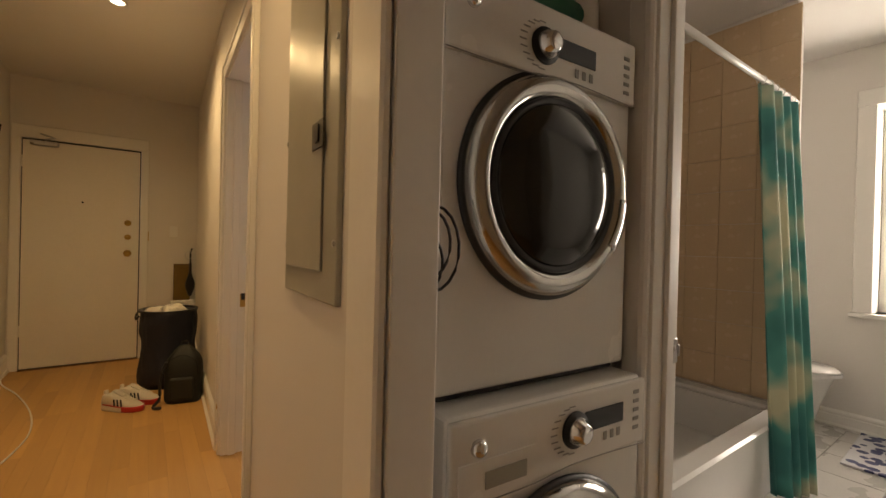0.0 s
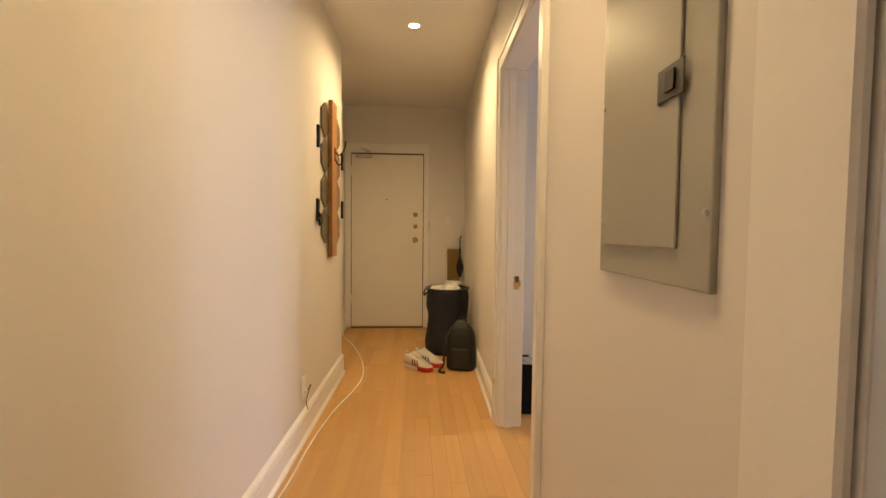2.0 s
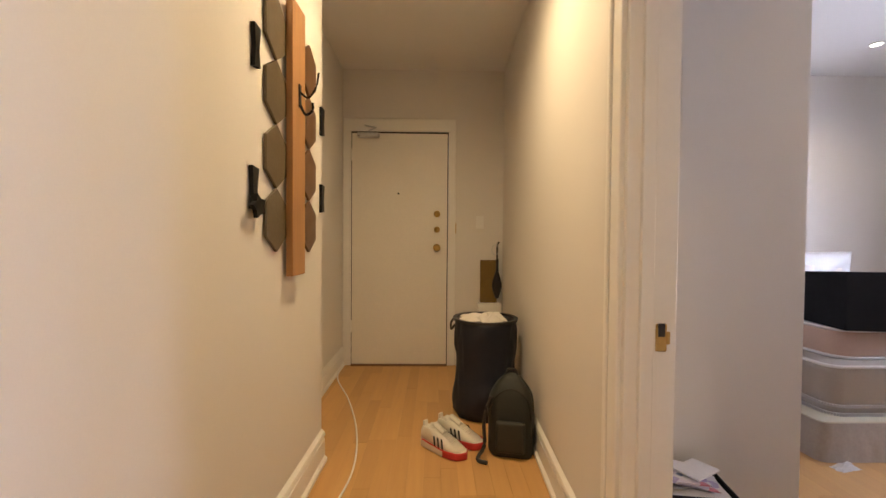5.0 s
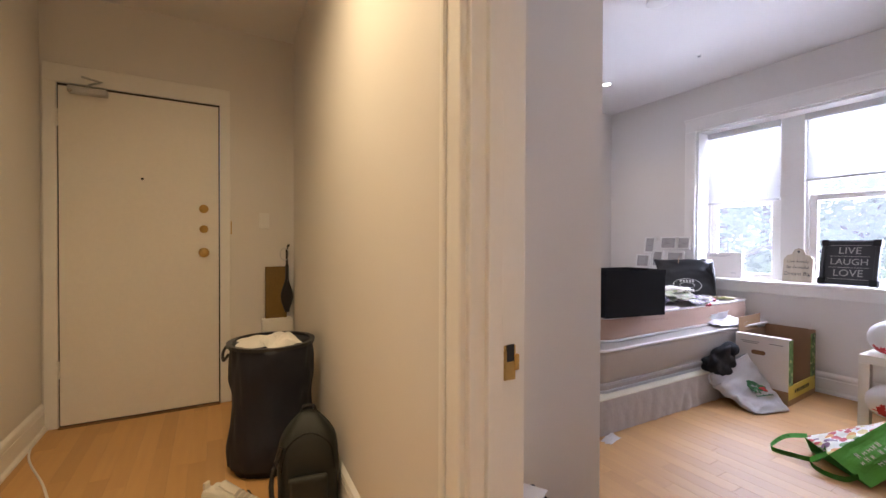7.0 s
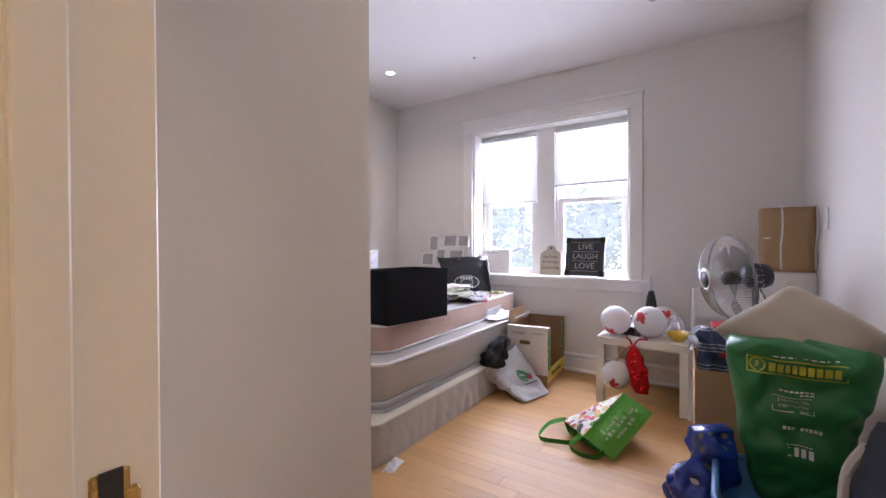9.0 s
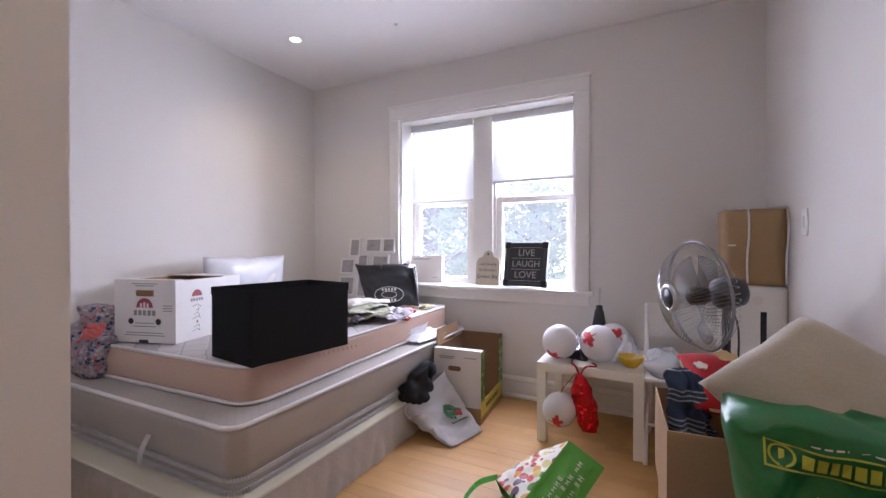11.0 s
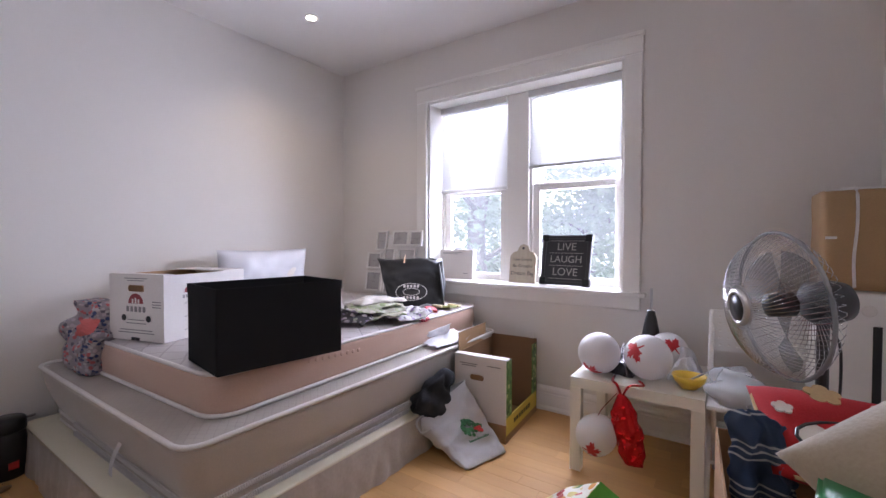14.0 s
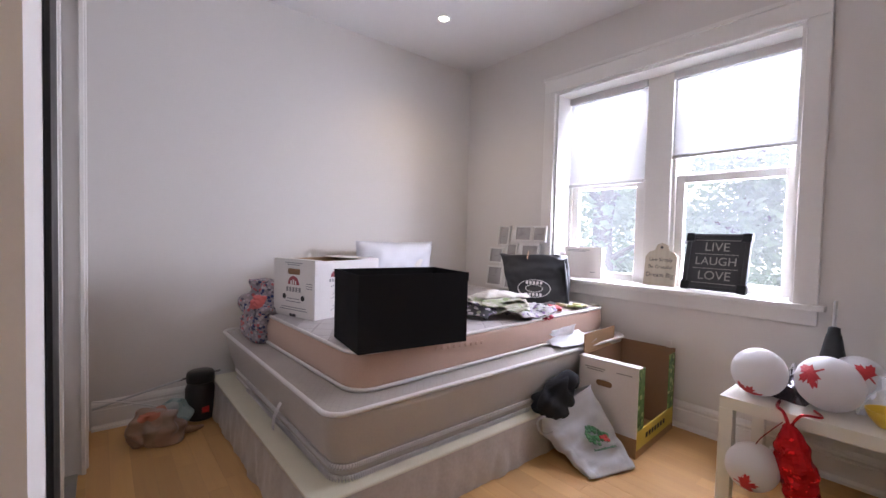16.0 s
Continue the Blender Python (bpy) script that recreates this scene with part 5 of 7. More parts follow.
for k in range(3):
    add_box(ink, (0.10, 0.15 + 0.012 * k, 0), (0.15, 0.154 + 0.012 * k, 0.0012), EM)
tagged(part("print", ink, M_INK, carton), "grey printed bars", kind="stuff")
for sx in (-0.075, 0.075):
    part("vent_hole", lathe([(0.014, 0), (0.014, 0.0014)], 18, EM @ pose(sx, 0.10, 0)), M_BLACK, carton)
part("hand_hole", prism(rounded_rect(0.09, 0.028, 0.013), 0, 0.0014, EM @ pose(0, ch - 0.06, 0)), M_CARDDARK, carton)
part("foot_slot", box((-0.001, -0.02, 0.0), (0.0005, 0.03, 0.014)), M_BLACK, carton)
SMx = Matrix(((1, 0, 0, 0), (0, 0, -1, -cd / 2 - 0.0005), (0, 1, 0, 0), (0, 0, 0, 1)))
part("printed_emblem", prism([(a * 0.7 + 0.13, b * 0.7) for a, b in arch], 0, 0.0012, SMx @ pose(0, 0.21, 0)), M_MAROON, carton)
ink = bmesh.new()
for k in range(5):
    add_box(ink, (0.09 + k * 0.017, 0.185, 0), (0.10 + k * 0.017, 0.20, 0.0012), SMx)
for k in range(7):
    add_tube(ink, [SMx @ Vector((0.10 + 0.012 * (k % 3), 0.04 + 0.02 * k, 0.001)), SMx @ Vector((0.13 + 0.01 * (k % 2), 0.05 + 0.02 * k, 0.001)), SMx @ Vector((0.155 - 0.01 * (k % 3), 0.035 + 0.02 * k, 0.001))], 0.0014, 4)
tagged(part("print", ink, M_INK, carton), "grey line drawing", kind="stuff")

M_FLORAL = spots("floral_cloth", (0.30, 0.27, 0.29), [(0.12, 0.11, 0.14), (0.42, 0.36, 0.39), (0.45, 0.12, 0.13), (0.30, 0.26, 0.30), (0.04, 0.06, 0.15), (0.45, 0.42, 0.43)], 62.0, 0.9, 0.55)


def sack(w, d, h, seed, amp=0.03, neck=0.5, nu=30, nv=18):
    def f(a, v):
        c, s = math.cos(a), math.sin(a)
        k = (math.sin(math.pi * min(1, 0.16 + 0.62 * v)) ** 0.6) * (1 - (1 - neck) * max(0, v - 0.55) / 0.45)
        x, y, z = w / 2 * math.copysign(abs(c) ** 0.7, c) * k, d / 2 * math.copysign(abs(s) ** 0.7, s) * k, h * v
        n = noise.noise(Vector((x * 8 + seed, y * 8, z * 8))) + 0.5 * noise.noise(Vector((x * 20, y * 20 + seed, z * 16)))
        return Vector((x + amp * n * c, y + amp * n * s, max(0.0, z + (0.4 * amp * n if v > 0.1 else 0))))
    return closed_form(f, nu, nv)


bundle = thing("clothes_bundle", "bundle of patterned clothes slumped beside the carton", "clothes", pose(2.935, 4.53, 0.488, 0, 0, 20))
part("cloth", sack(0.24, 0.24, 0.32, 3.3, 0.06, 0.45, 44, 26), M_FLORAL, bundle, smooth=True)
part("red_scarf", crumple(0.08, 0.10, 0.03, 2.2), mat("coral_cloth", (0.60, 0.14, 0.13), 0.8, vary=0.1), bundle, smooth=True, at=pose(-0.09, -0.07, 0.22, 0, -60, 0))

M_FILM = clear("bubble_film", (0.92, 0.93, 0.97), 0.25, 0.30)
pillow_pack = thing("wrapped_pillow", "white pillow in clear plastic wrap against the wall", "pillow", pose(3.93, 4.83, T0, 12, 0, 0))


def cushion(w, d, h, seed=0.0, amp=0.01, n=22):
    bm = bmesh.new()
    for side in (1, -1):
        def f(u, v):
            x, y = (u - 0.5) * w, (v - 0.5) * d
            e = max(0.0, (1 - (2 * u - 1) ** 4) * (1 - (2 * v - 1) ** 4))
            pinch = 1 - 0.06 * (abs(2 * u - 1) ** 2) * (1 - abs(2 * v - 1)) - 0.06 * (abs(2 * v - 1) ** 2) * (1 - abs(2 * u - 1))
            return Vector((x * pinch, y * pinch, h / 2 + side * (h / 2) * e ** 0.6 + e * amp * noise.noise(Vector((x * 9 + seed, y * 9, side)))))
        g = [[bm.verts.new(f(i / n, j / n)) for j in range(n + 1)] for i in range(n + 1)]
        for i in range(n):
            for j in range(n):
                q = (g[i][j], g[i + 1][j], g[i + 1][j + 1], g[i][j + 1])
                bm.faces.new(q if side > 0 else q[::-1])
    bmesh.ops.remove_doubles(bm, verts=bm.verts[:], dist=0.0005)
    return bm


part("pillow", cushion(0.64, 0.36, 0.13, 2.0, 0.02), M_LINEN, pillow_pack, smooth=True, at=pose(0, 0.02, 0.185, 82, 0, 0))
part("wrap", cushion(0.67, 0.39, 0.15, 5.0, 0.03), M_FILM, pillow_pack, "clear plastic wrap", True, pose(0, 0.03, 0.192, 82, 0, 0))
spare = thing("folded_duvet", "folded white duvet in plastic behind the carton", "duvet", pose(3.45, 4.84, T0))
part("fold", cushion(0.46, 0.22, 0.26, 7.0, 0.02), M_LINEN, spare, smooth=True)

# collage of white photo frames leaning on the wall
collage = thing("photo_collage", "white collage of small photo frames leaning on the wall", "picture frame", pose(4.735, 4.30, T0, 0, 9, 3))
for y, z, fw, fh in ((0.155, 0.45, 0.115, 0.165), (-0.035, 0.47, 0.165, 0.125), (-0.185, 0.47, 0.125, 0.125), (0.215, 0.285, 0.15, 0.135), (0.06, 0.31, 0.115, 0.165), (-0.115, 0.315, 0.17, 0.145), (0.205, 0.115, 0.165, 0.165), (0.02, 0.115, 0.165, 0.19), (-0.15, 0.125, 0.14, 0.19)):
    fr = part("frame", boxes([((0, y - fw / 2, z - fh / 2), (0.022, y - fw / 2 + 0.014, z + fh / 2)), ((0, y + fw / 2 - 0.014, z - fh / 2), (0.022, y + fw / 2, z + fh / 2)), ((0, y - fw / 2 + 0.014, z - fh / 2), (0.022, y + fw / 2 - 0.014, z - fh / 2 + 0.014)), ((0, y - fw / 2 + 0.014, z + fh / 2 - 0.014), (0.022, y + fw / 2 - 0.014, z + fh / 2))], 0.001), M_WHITE, collage)
    part("photo", box((0.010, y - fw / 2 + 0.012, z - fh / 2 + 0.012), (0.014, y + fw / 2 - 0.012, z + fh / 2 - 0.012)), mat("grey_photo", (0.40, 0.385, 0.38), 0.3, vary=0.08, scale=14) if "grey_photo" not in bpy.data.materials else bpy.data.materials["grey_photo"], fr, "grey placeholder photo")
    part("caption", box((0.0085, y - 0.018, z - 0.006), (0.0098, y + 0.018, z - 0.002)), M_INK, fr)
part("backing", box((0.023, -0.18, 0.02), (0.027, 0.18, 0.5)), M_WHITE, collage)

# black shopping bag with a pale oval
M_TOTE = mat("black_tote", (0.016, 0.017, 0.020), 0.38, vary=0.2, scale=10, fine=200, bump=0.1)
shop = thing("black_shopping_bag", "black shopping bag with a pale oval print, slumped", "bag", pose(4.56, 3.90, T0, 0, 0, -55))


def tote_form(a, v):
    c, s = math.cos(a), math.sin(a)
    x = 0.205 * math.copysign(abs(c) ** 0.4, c) * (1 + 0.02 * v) - (0.085 * v ** 1.3 if c < 0 else 0.03 * v) * abs(c)
    y = 0.10 * math.copysign(abs(s) ** 0.5, s) * (1 - 0.55 * v) + 0.11 * v
    z = (0.285 + 0.03 * abs(c) ** 3 - 0.035 * math.cos(2 * a + 0.6) * (1 - abs(c))) * v
    k = noise.noise(Vector((x * 7, y * 7, z * 9)))
    k2 = abs(noise.noise(Vector((x * 16 + z * 8, y * 16, z * 12 + 4))))
    return Vector((x + 0.014 * k, y + 0.026 * k - 0.02 * k2 + 0.004, z + 0.012 * k * v))


part("body", closed_form(tote_form, 64, 26), M_TOTE, shop, smooth=True)
oval = bmesh.new()
OMt = Matrix.Translation((-0.03, -0.112, 0.095)) @ pose(0, 0, 0, 60)
for rx_, rz_ in ((0.105, 0.062), (0.055, 0.026)):
    add_tube(oval, [OMt @ Vector((rx_ * math.cos(t * math.pi / 20), rz_ * math.sin(t * math.pi / 20), 0.008)) for t in range(41)], 0.0022, 5, False)
for k in range(5):
    add_box(oval, (-0.055 + k * 0.023, 0.032, 0.004), (-0.041 + k * 0.023, 0.050, 0.010), OMt)
    add_box(oval, (-0.055 + k * 0.023, -0.052, 0.004), (-0.041 + k * 0.023, -0.034, 0.010), OMt)
tagged(part("oval_print", oval, M_PIPE, shop), "pale oval outline with bars")
part("handle", tube(smooth_path([(0.06, 0.10, 0.25), (0.09, 0.09, 0.31), (0.13, 0.09, 0.30), (0.15, 0.09, 0.25)], 6), 0.009, 6), M_TOTE, shop)
part("side_fold", sheet(lambda u, v: Vector((0.19 + 0.03 * math.sin(3 * v) * u - 0.03 * v, -0.09 + 0.20 * u + 0.05 * v, 0.004 + 0.27 * v + 0.012 * math.sin(9 * u))), 8, 8, 0.003), M_TOTE, shop, smooth=True)
kraft = thing("kraft_paper", "corner of brown kraft paper sticking out of the bag", "paper", pose(4.53, 3.99, T0 + 0.285, 18, 10, 35))
part("sheet", prism([(-0.05, 0), (0.05, 0), (0.01, 0.062), (-0.02, 0.05)], 0, 0.002, pose(0, 0, 0, 78)), M_CARD, kraft)

# folded clothes and papers by the bag
M_GREENCLOTH = spots("green_print_cloth", (0.50, 0.50, 0.40), [(0.30, 0.36, 0.20), (0.58, 0.57, 0.50), (0.42, 0.46, 0.30)], 30.0, 0.9, 0.5)
M_DARKPRINT = spots("dark_print_cloth", (0.05, 0.05, 0.06), [(0.25, 0.20, 0.32), (0.04, 0.04, 0.05), (0.30, 0.32, 0.26), (0.45, 0.42, 0.45)], 34.0, 0.9, 0.5)


def cloth_fold(w, d, h, seed):
    return sheet(lambda u, v: Vector(((u - 0.5) * w + 0.02 * noise.noise(Vector((v * 3, seed, 0))), (v - 0.5) * d + 0.02 * noise.noise(Vector((u * 3, seed, 4))), h * (0.5 + 0.5 * math.sin(u * 5 + seed)) * 0.6 + h * 0.8 * abs(noise.noise(Vector((u * 3 + seed, v * 3, 1)))) + (0.012 if 0.08 < v < 0.92 else 0))), 22, 18, 0.004)


M_SCARF = spots("scarf_print", (0.40, 0.38, 0.40), [(0.22, 0.15, 0.30), (0.45, 0.45, 0.42), (0.30, 0.33, 0.26), (0.12, 0.11, 0.13)], 46.0, 0.9, 0.5)
for i, (nm, lab, x, y, z, rz, w_, d_, h_, m_) in enumerate((
        ("dark_shirt", "dark printed shirt thrown on the mattress", 3.86, 3.76, 0.0, 14, 0.32, 0.26, 0.055, M_DARKPRINT),
        ("green_towel", "folded pale green printed towel", 3.93, 3.70, 0.022, -32, 0.30, 0.22, 0.030, M_GREENCLOTH),
        ("green_towel", "folded pale green printed towel", 3.945, 3.715, 0.046, -24, 0.29, 0.22, 0.030, M_GREENCLOTH),
        ("green_towel", "folded pale green printed towel", 3.96, 3.73, 0.068, -16, 0.28, 0.20, 0.030, M_GREENCLOTH),
        ("purple_scarf", "grey and purple patterned scarf hanging over the edge", 4.07, 3.60, 0.004, 4, 0.34, 0.18, 0.040, M_SCARF))):
    o = thing(nm, lab, "clothes", pose(x, y, T0 + z, 0, 0, rz), "clothes on the bed")
    part("cloth", cloth_fold(w_, d_, h_, i * 3.7), m_, o, smooth=True)
white_top = thing("pale_towel", "crumpled off-white towel heaped on the folded towels", "clothes", pose(4.0, 3.755, T0 + 0.09, -4, 0, -18), "clothes on the bed")
part("cloth", crumple(0.30, 0.22, 0.036, 2.6, 26, 0.003), M_LINEN, white_top, smooth=True)
redrag = thing("red_ribbon", "bright red ribbon end over the mattress edge", "ribbon", pose(4.16, 3.53, T0 - 0.03, -40, 0, 10))
part("cloth", cloth_fold(0.10, 0.05, 0.015, 9.0), mat("crimson_cloth", (0.50, 0.03, 0.06), 0.7), redrag, smooth=True)
for i, (x, y, col, lab) in enumerate(((4.40, 3.70, (0.03, 0.03, 0.03), "black and cream small packet on the mattress"), (4.48, 3.66, (0.45, 0.42, 0.25), "cream card packet on the mattress"), (4.36, 3.63, (0.5, 0.03, 0.04), "small red packet on the mattress"), (4.52, 3.60, (0.50, 0.56, 0.22), "crumpled lime wrapper on the mattress"), (4.60, 3.61, (0.55, 0.48, 0.25), "small beige wrapper on the mattress"), (4.30, 3.74, (0.10, 0.14, 0.06), "dark green pouch on the mattress"))):
    o = thing("packet", lab, "packet", pose(x, y, T0, 0, 0, 25 * i), "packets on the bed")
    part("wrapper", box((-0.055 + 0.004 * i, -0.032, 0), (0.055 - 0.004 * i, 0.032, 0.022 - 0.002 * i), 0.004, 2, pose(0, 0, 0.004, 5, 8 if i % 2 else -4, 0)), mat("packet_foil", col, 0.4, vary=0.2, scale=30), o, smooth=True)
ball = thing("green_ball", "small lime green fuzzy ball behind the bin", "toy", pose(3.80, 4.03, T0))
part("fuzz", closed_form(lambda a, v: Vector((0.05 * math.sin(math.pi * (0.05 + 0.9 * v)) * math.cos(a) * (1 + lump((math.cos(a) * 3, math.sin(a) * 3, v * 6), 4, 0.2)), 0.05 * math.sin(math.pi * (0.05 + 0.9 * v)) * math.sin(a), 0.1 * v)), 18, 12), mat("lime_fuzz", (0.18, 0.42, 0.04), 0.95, vary=0.2, fine=300, bump=0.4), ball, smooth=True)

# ---- on the window sill ----
SZ = 0.8015
card = thing("white_gift_box", "white printed box standing on the sill", "box", pose(5.0, 3.845, SZ, 0, 3, 6))
part("carton", box((-0.022, -0.145, 0), (0.022, 0.145, 0.225), 0.003), M_BOXWHITE, card)
ink = bmesh.new()
for zz, a_, b_ in ((0.20, -0.05, 0.12), (0.19, -0.02, 0.12), (0.04, -0.10, -0.06)):
    add_box(ink, (-0.0235, a_, zz), (-0.022, b_, zz + 0.004))
tagged(part("print", ink, M_INK, card), "grey printed bars", kind="stuff")
M_BEIGE = wood("pale_board", (0.36, 0.30, 0.22), (0.50, 0.44, 0.34), 2, 0.7, 5.0, 0.05)
tag = thing("wooden_tag_sign", "pale wooden tag-shaped sign with black lettering on the sill", "sign", pose(4.985, 3.292, SZ, 0, 8, 0))
outl = [(-0.098, 0), (0.098, 0), (0.098, 0.185), (0.075, 0.215), (0.045, 0.225), (0.03, 0.262), (0, 0.275), (-0.03, 0.262), (-0.045, 0.225), (-0.075, 0.215), (-0.098, 0.185)]
TAGM = Matrix(((0, 0, 1, 0), (-1, 0, 0, 0), (0, 1, 0, 0), (0, 0, 0, 1)))
part("board", prism(outl, -0.008, 0.008, TAGM), M_BEIGE, tag)
part("hole", lathe([(0.009, 0), (0.009, 0.001)], 14, TAGM @ pose(0, 0.245, -0.0092)), M_BLACK, tag)
FACE = Matrix(((0, 0, -1, 0), (-1, 0, 0, 0), (0, 1, 0, 0), (0, 0, 0, 1)))
for k, (txt, zz, sz) in enumerate((("Live Simply", 0.165, 0.032), ("Be Grateful", 0.118, 0.032), ("Dream Big", 0.066, 0.040))):
    words(txt, sz, FACE @ pose(0, zz, 0.0088), M_BLACK, tag, "black lettering")
M_CHALK = mat("chalk_black", (0.016, 0.016, 0.017), 0.6, vary=0.3, scale=18)
M_SILVER = mat("aged_silver", (0.30, 0.28, 0.25), 0.45, vary=0.25, scale=40)
live = thing("black_sign", "black framed sign with silver lettering, leaning in the window", "sign", pose(4.965, 2.985, SZ + 0.004, 0, 12, -3))
part("board", box((-0.008, -0.15, 0.0), (0.010, 0.15, 0.325), 0.003), M_CHALK, live)
part("frame", boxes([((-0.018, -0.165, 0), (0.012, -0.14, 0.335)), ((-0.018, 0.14, 0), (0.012, 0.165, 0.335)), ((-0.018, -0.14, 0), (0.012, 0.14, 0.022)), ((-0.018, -0.14, 0.313), (0.012, 0.14, 0.335))], 0.003), M_CHALK, live)
for sy in (-1, 1):
    for z0_, z1_ in ((-0.004, 0.045), (0.29, 0.339)):
        part("corner_guard", box((-0.021, min(sy * 0.17, sy * 0.125), z0_), (0.014, max(sy * 0.17, sy * 0.125), z1_), 0.004), M_IRON, live)
for txt, zz in (("LIVE", 0.255), ("LAUGH", 0.170), ("LOVE", 0.085)):
    words(txt, 0.072 if txt != "LAUGH" else 0.066, FACE @ pose(0, zz, 0.0088), M_SILVER, live, "silver block letters")
ink = bmesh.new()
for zz in (0.212, 0.127, 0.04, 0.295):
    add_box(ink, (-0.0095, -0.115, zz), (-0.0082, 0.115, zz + 0.003))
part("rule_lines", ink, M_SILVER, live)

# ---- floor beside the bed ----
M_GREENPRINT = spots("broccoli_print", (0.10, 0.20, 0.04), [(0.05, 0.14, 0.02), (0.20, 0.32, 0.08), (0.42, 0.48, 0.20), (0.03, 0.09, 0.02)], 40.0, 0.5, 0.5)
M_YELLOW = mat("yellow_print", (0.62, 0.48, 0.06), 0.5, vary=0.06)
veg = thing("vegetable_carton", "open white vegetable carton with green print and yellow band", "carton", pose(4.275, 3.065, 0, 0, 0, 4))
vw, vd, vh = 0.52, 0.315, 0.45        # local x away from the near end, local y to the bed
part("near_panel", box((0, 0, 0.10), (0.006, vd, vh)), M_BOXWHITE, veg, "white near end with grey print")
part("near_panel_band", box((0, 0, 0.0), (0.006, vd, 0.0995)), M_CARD, veg)
part("far_panel", box((vw - 0.006, 0, 0), (vw, vd, vh + 0.02)), M_CARDDARK, veg)
part("side_panel", box((0.0065, vd - 0.006, 0), (vw - 0.0065, vd, vh)), M_CARDDARK, veg)
part("side_low", boxes([((0.0065, 0, 0.04), (vw, 0.006, 0.135))]), M_YELLOW, veg, "yellow printed low side")
part("side_base", box((0.0065, 0.0005, 0), (vw, 0.0055, 0.0395)), M_CARD, veg)
part("side_return", box((0.0065, 0, 0.1355), (0.085, 0.005, vh - 0.004)), M_GREENPRINT, veg, "green vegetable print")
part("side_return", box((vw - 0.085, 0, 0.1355), (vw - 0.0065, 0.005, vh - 0.004)), M_GREENPRINT, veg)
part("bottom", box((0.0065, 0.0065, 0.002), (vw - 0.007, vd - 0.007, 0.008)), M_CARDDARK, veg)
part("top_strip", box((-0.002, -0.002, vh - 0.001), (0.05, vd + 0.002, vh + 0.006)), M_BOXWHITE, veg)
part("flap", box((0.05, vd, vh), (0.42, vd + 0.004, vh + 0.11), 0, 2, Matrix.Translation((0, 0, 0))), M_CARD, veg)
part("hand_hole", prism(rounded_rect(0.085, 0.03, 0.014), 0, 0.001, Matrix(((0, 0, -1, -0.0005), (-1, 0, 0, vd * 0.55), (0, 1, 0, 0.335), (0, 0, 0, 1)))), M_CARDDARK, veg)
part("tab", box((vw - 0.012, 0.02, vh + 0.02), (vw - 0.006, 0.045, vh + 0.06)), M_BOXWHITE, veg)
ink = bmesh.new()
for yy, zz, ww in ((0.17, 0.405, 0.11), (0.18, 0.394, 0.09), (0.03, 0.405, 0.08)):
    add_box(ink, (-0.0015, yy, zz), (-0.0002, yy + ww, zz + 0.005))
tagged(part("print", ink, M_MARK, veg), "grey printed bars", kind="stuff")
ink = bmesh.new()
for k in range(7):
    add_box(ink, (0.12 + k * 0.04, -0.0012, 0.075), (0.145 + k * 0.04, -0.0002, 0.10))
part("band_marks", ink, M_OLIVE, veg)

crump = thing("crumpled_paper", "crumpled white tissue paper on the lower mattress", "paper", pose(4.30, 3.475, 0.489, 0, 0, -8))
M_TISSUE = mat("tissue", (0.74, 0.74, 0.76), 0.8, vary=0.04)
part("sheet", sheet(lambda u, v: Vector(((u - 0.5) * 0.30 + 0.02 * noise.noise(Vector((v * 2, 3, u))), (v - 0.5) * 0.15 + 0.025 * noise.noise(Vector((u * 2.5, 1, v))), 0.004 + 0.030 * v * v + 0.030 * abs(noise.noise(Vector((u * 2.2, v * 1.8, 4.4)))) + 0.012 * u * u)), 28, 18, 0.001), M_TISSUE, crump, smooth=True)
part("fold", sheet(lambda u, v: Vector(((u - 0.62) * 0.20 + 0.01 * noise.noise(Vector((u * 3, v * 3, 1))), 0.055 - 0.03 * v + 0.012 * noise.noise(Vector((u * 3, v * 2, 7))), 0.030 + (0.050 + 0.022 * u) * v)), 16, 10, 0.001), M_TISSUE, crump, smooth=True)


def loft(rings, close=True, smooth_noise=0.006, seed=0.0, open_top=True):
    """A skin through rings of points; soft uneven."""
    bm = bmesh.new()
    out = []
    for ring in rings:
        out.append([bm.verts.new(Vector(p) + Vector((lump(p, 12, smooth_noise, seed), lump(p, 12, smooth_noise, seed + 9), lump(p, 12, smooth_noise * 0.5, seed + 4)))) for p in ring])
    n = len(out[0])
    for a, b in zip(out, out[1:]):
        for i in range(n):
            j = (i + 1) % n
            bm.faces.new((a[i], a[j], b[j], b[i]))
    bm.faces.new(out[0][::-1])
    if not open_top:
        bm.faces.new(out[-1])
    return bm


def ring_between(c, ux, uy, w, d, n=32, p=0.5):
    c, ux, uy = Vector(c), Vector(ux), Vector(uy)
    pts = []
    for i in range(n):
        a = 2 * math.pi * i / n
        cx, sx = math.cos(a), math.sin(a)
        pts.append(c + ux * (w / 2 * math.copysign(abs(cx) ** p, cx)) + uy * (d / 2 * math.copysign(abs(sx) ** p, sx)))
    return pts


M_GREYBAG = mat("grey_white_tote", (0.50, 0.50, 0.52), 0.55, vary=0.05, scale=8, fine=200, bump=0.08)
tote = thing("grey_tote_bag", "grey-white tote bag with a green tree print, leaning", "bag")
TBL, TBR, TTL, TTR = Vector((3.930, 3.095, 0.010)), Vector((4.190, 3.015, 0.012)), Vector((3.927, 3.375, 0.192)), Vector((4.198, 3.256, 0.338))
t_out = (TBR - TBL).cross(TTL - TBL).normalized()            # towards the room
t_in = (-t_out + Vector((0, 0.35, 0.30))).normalized()


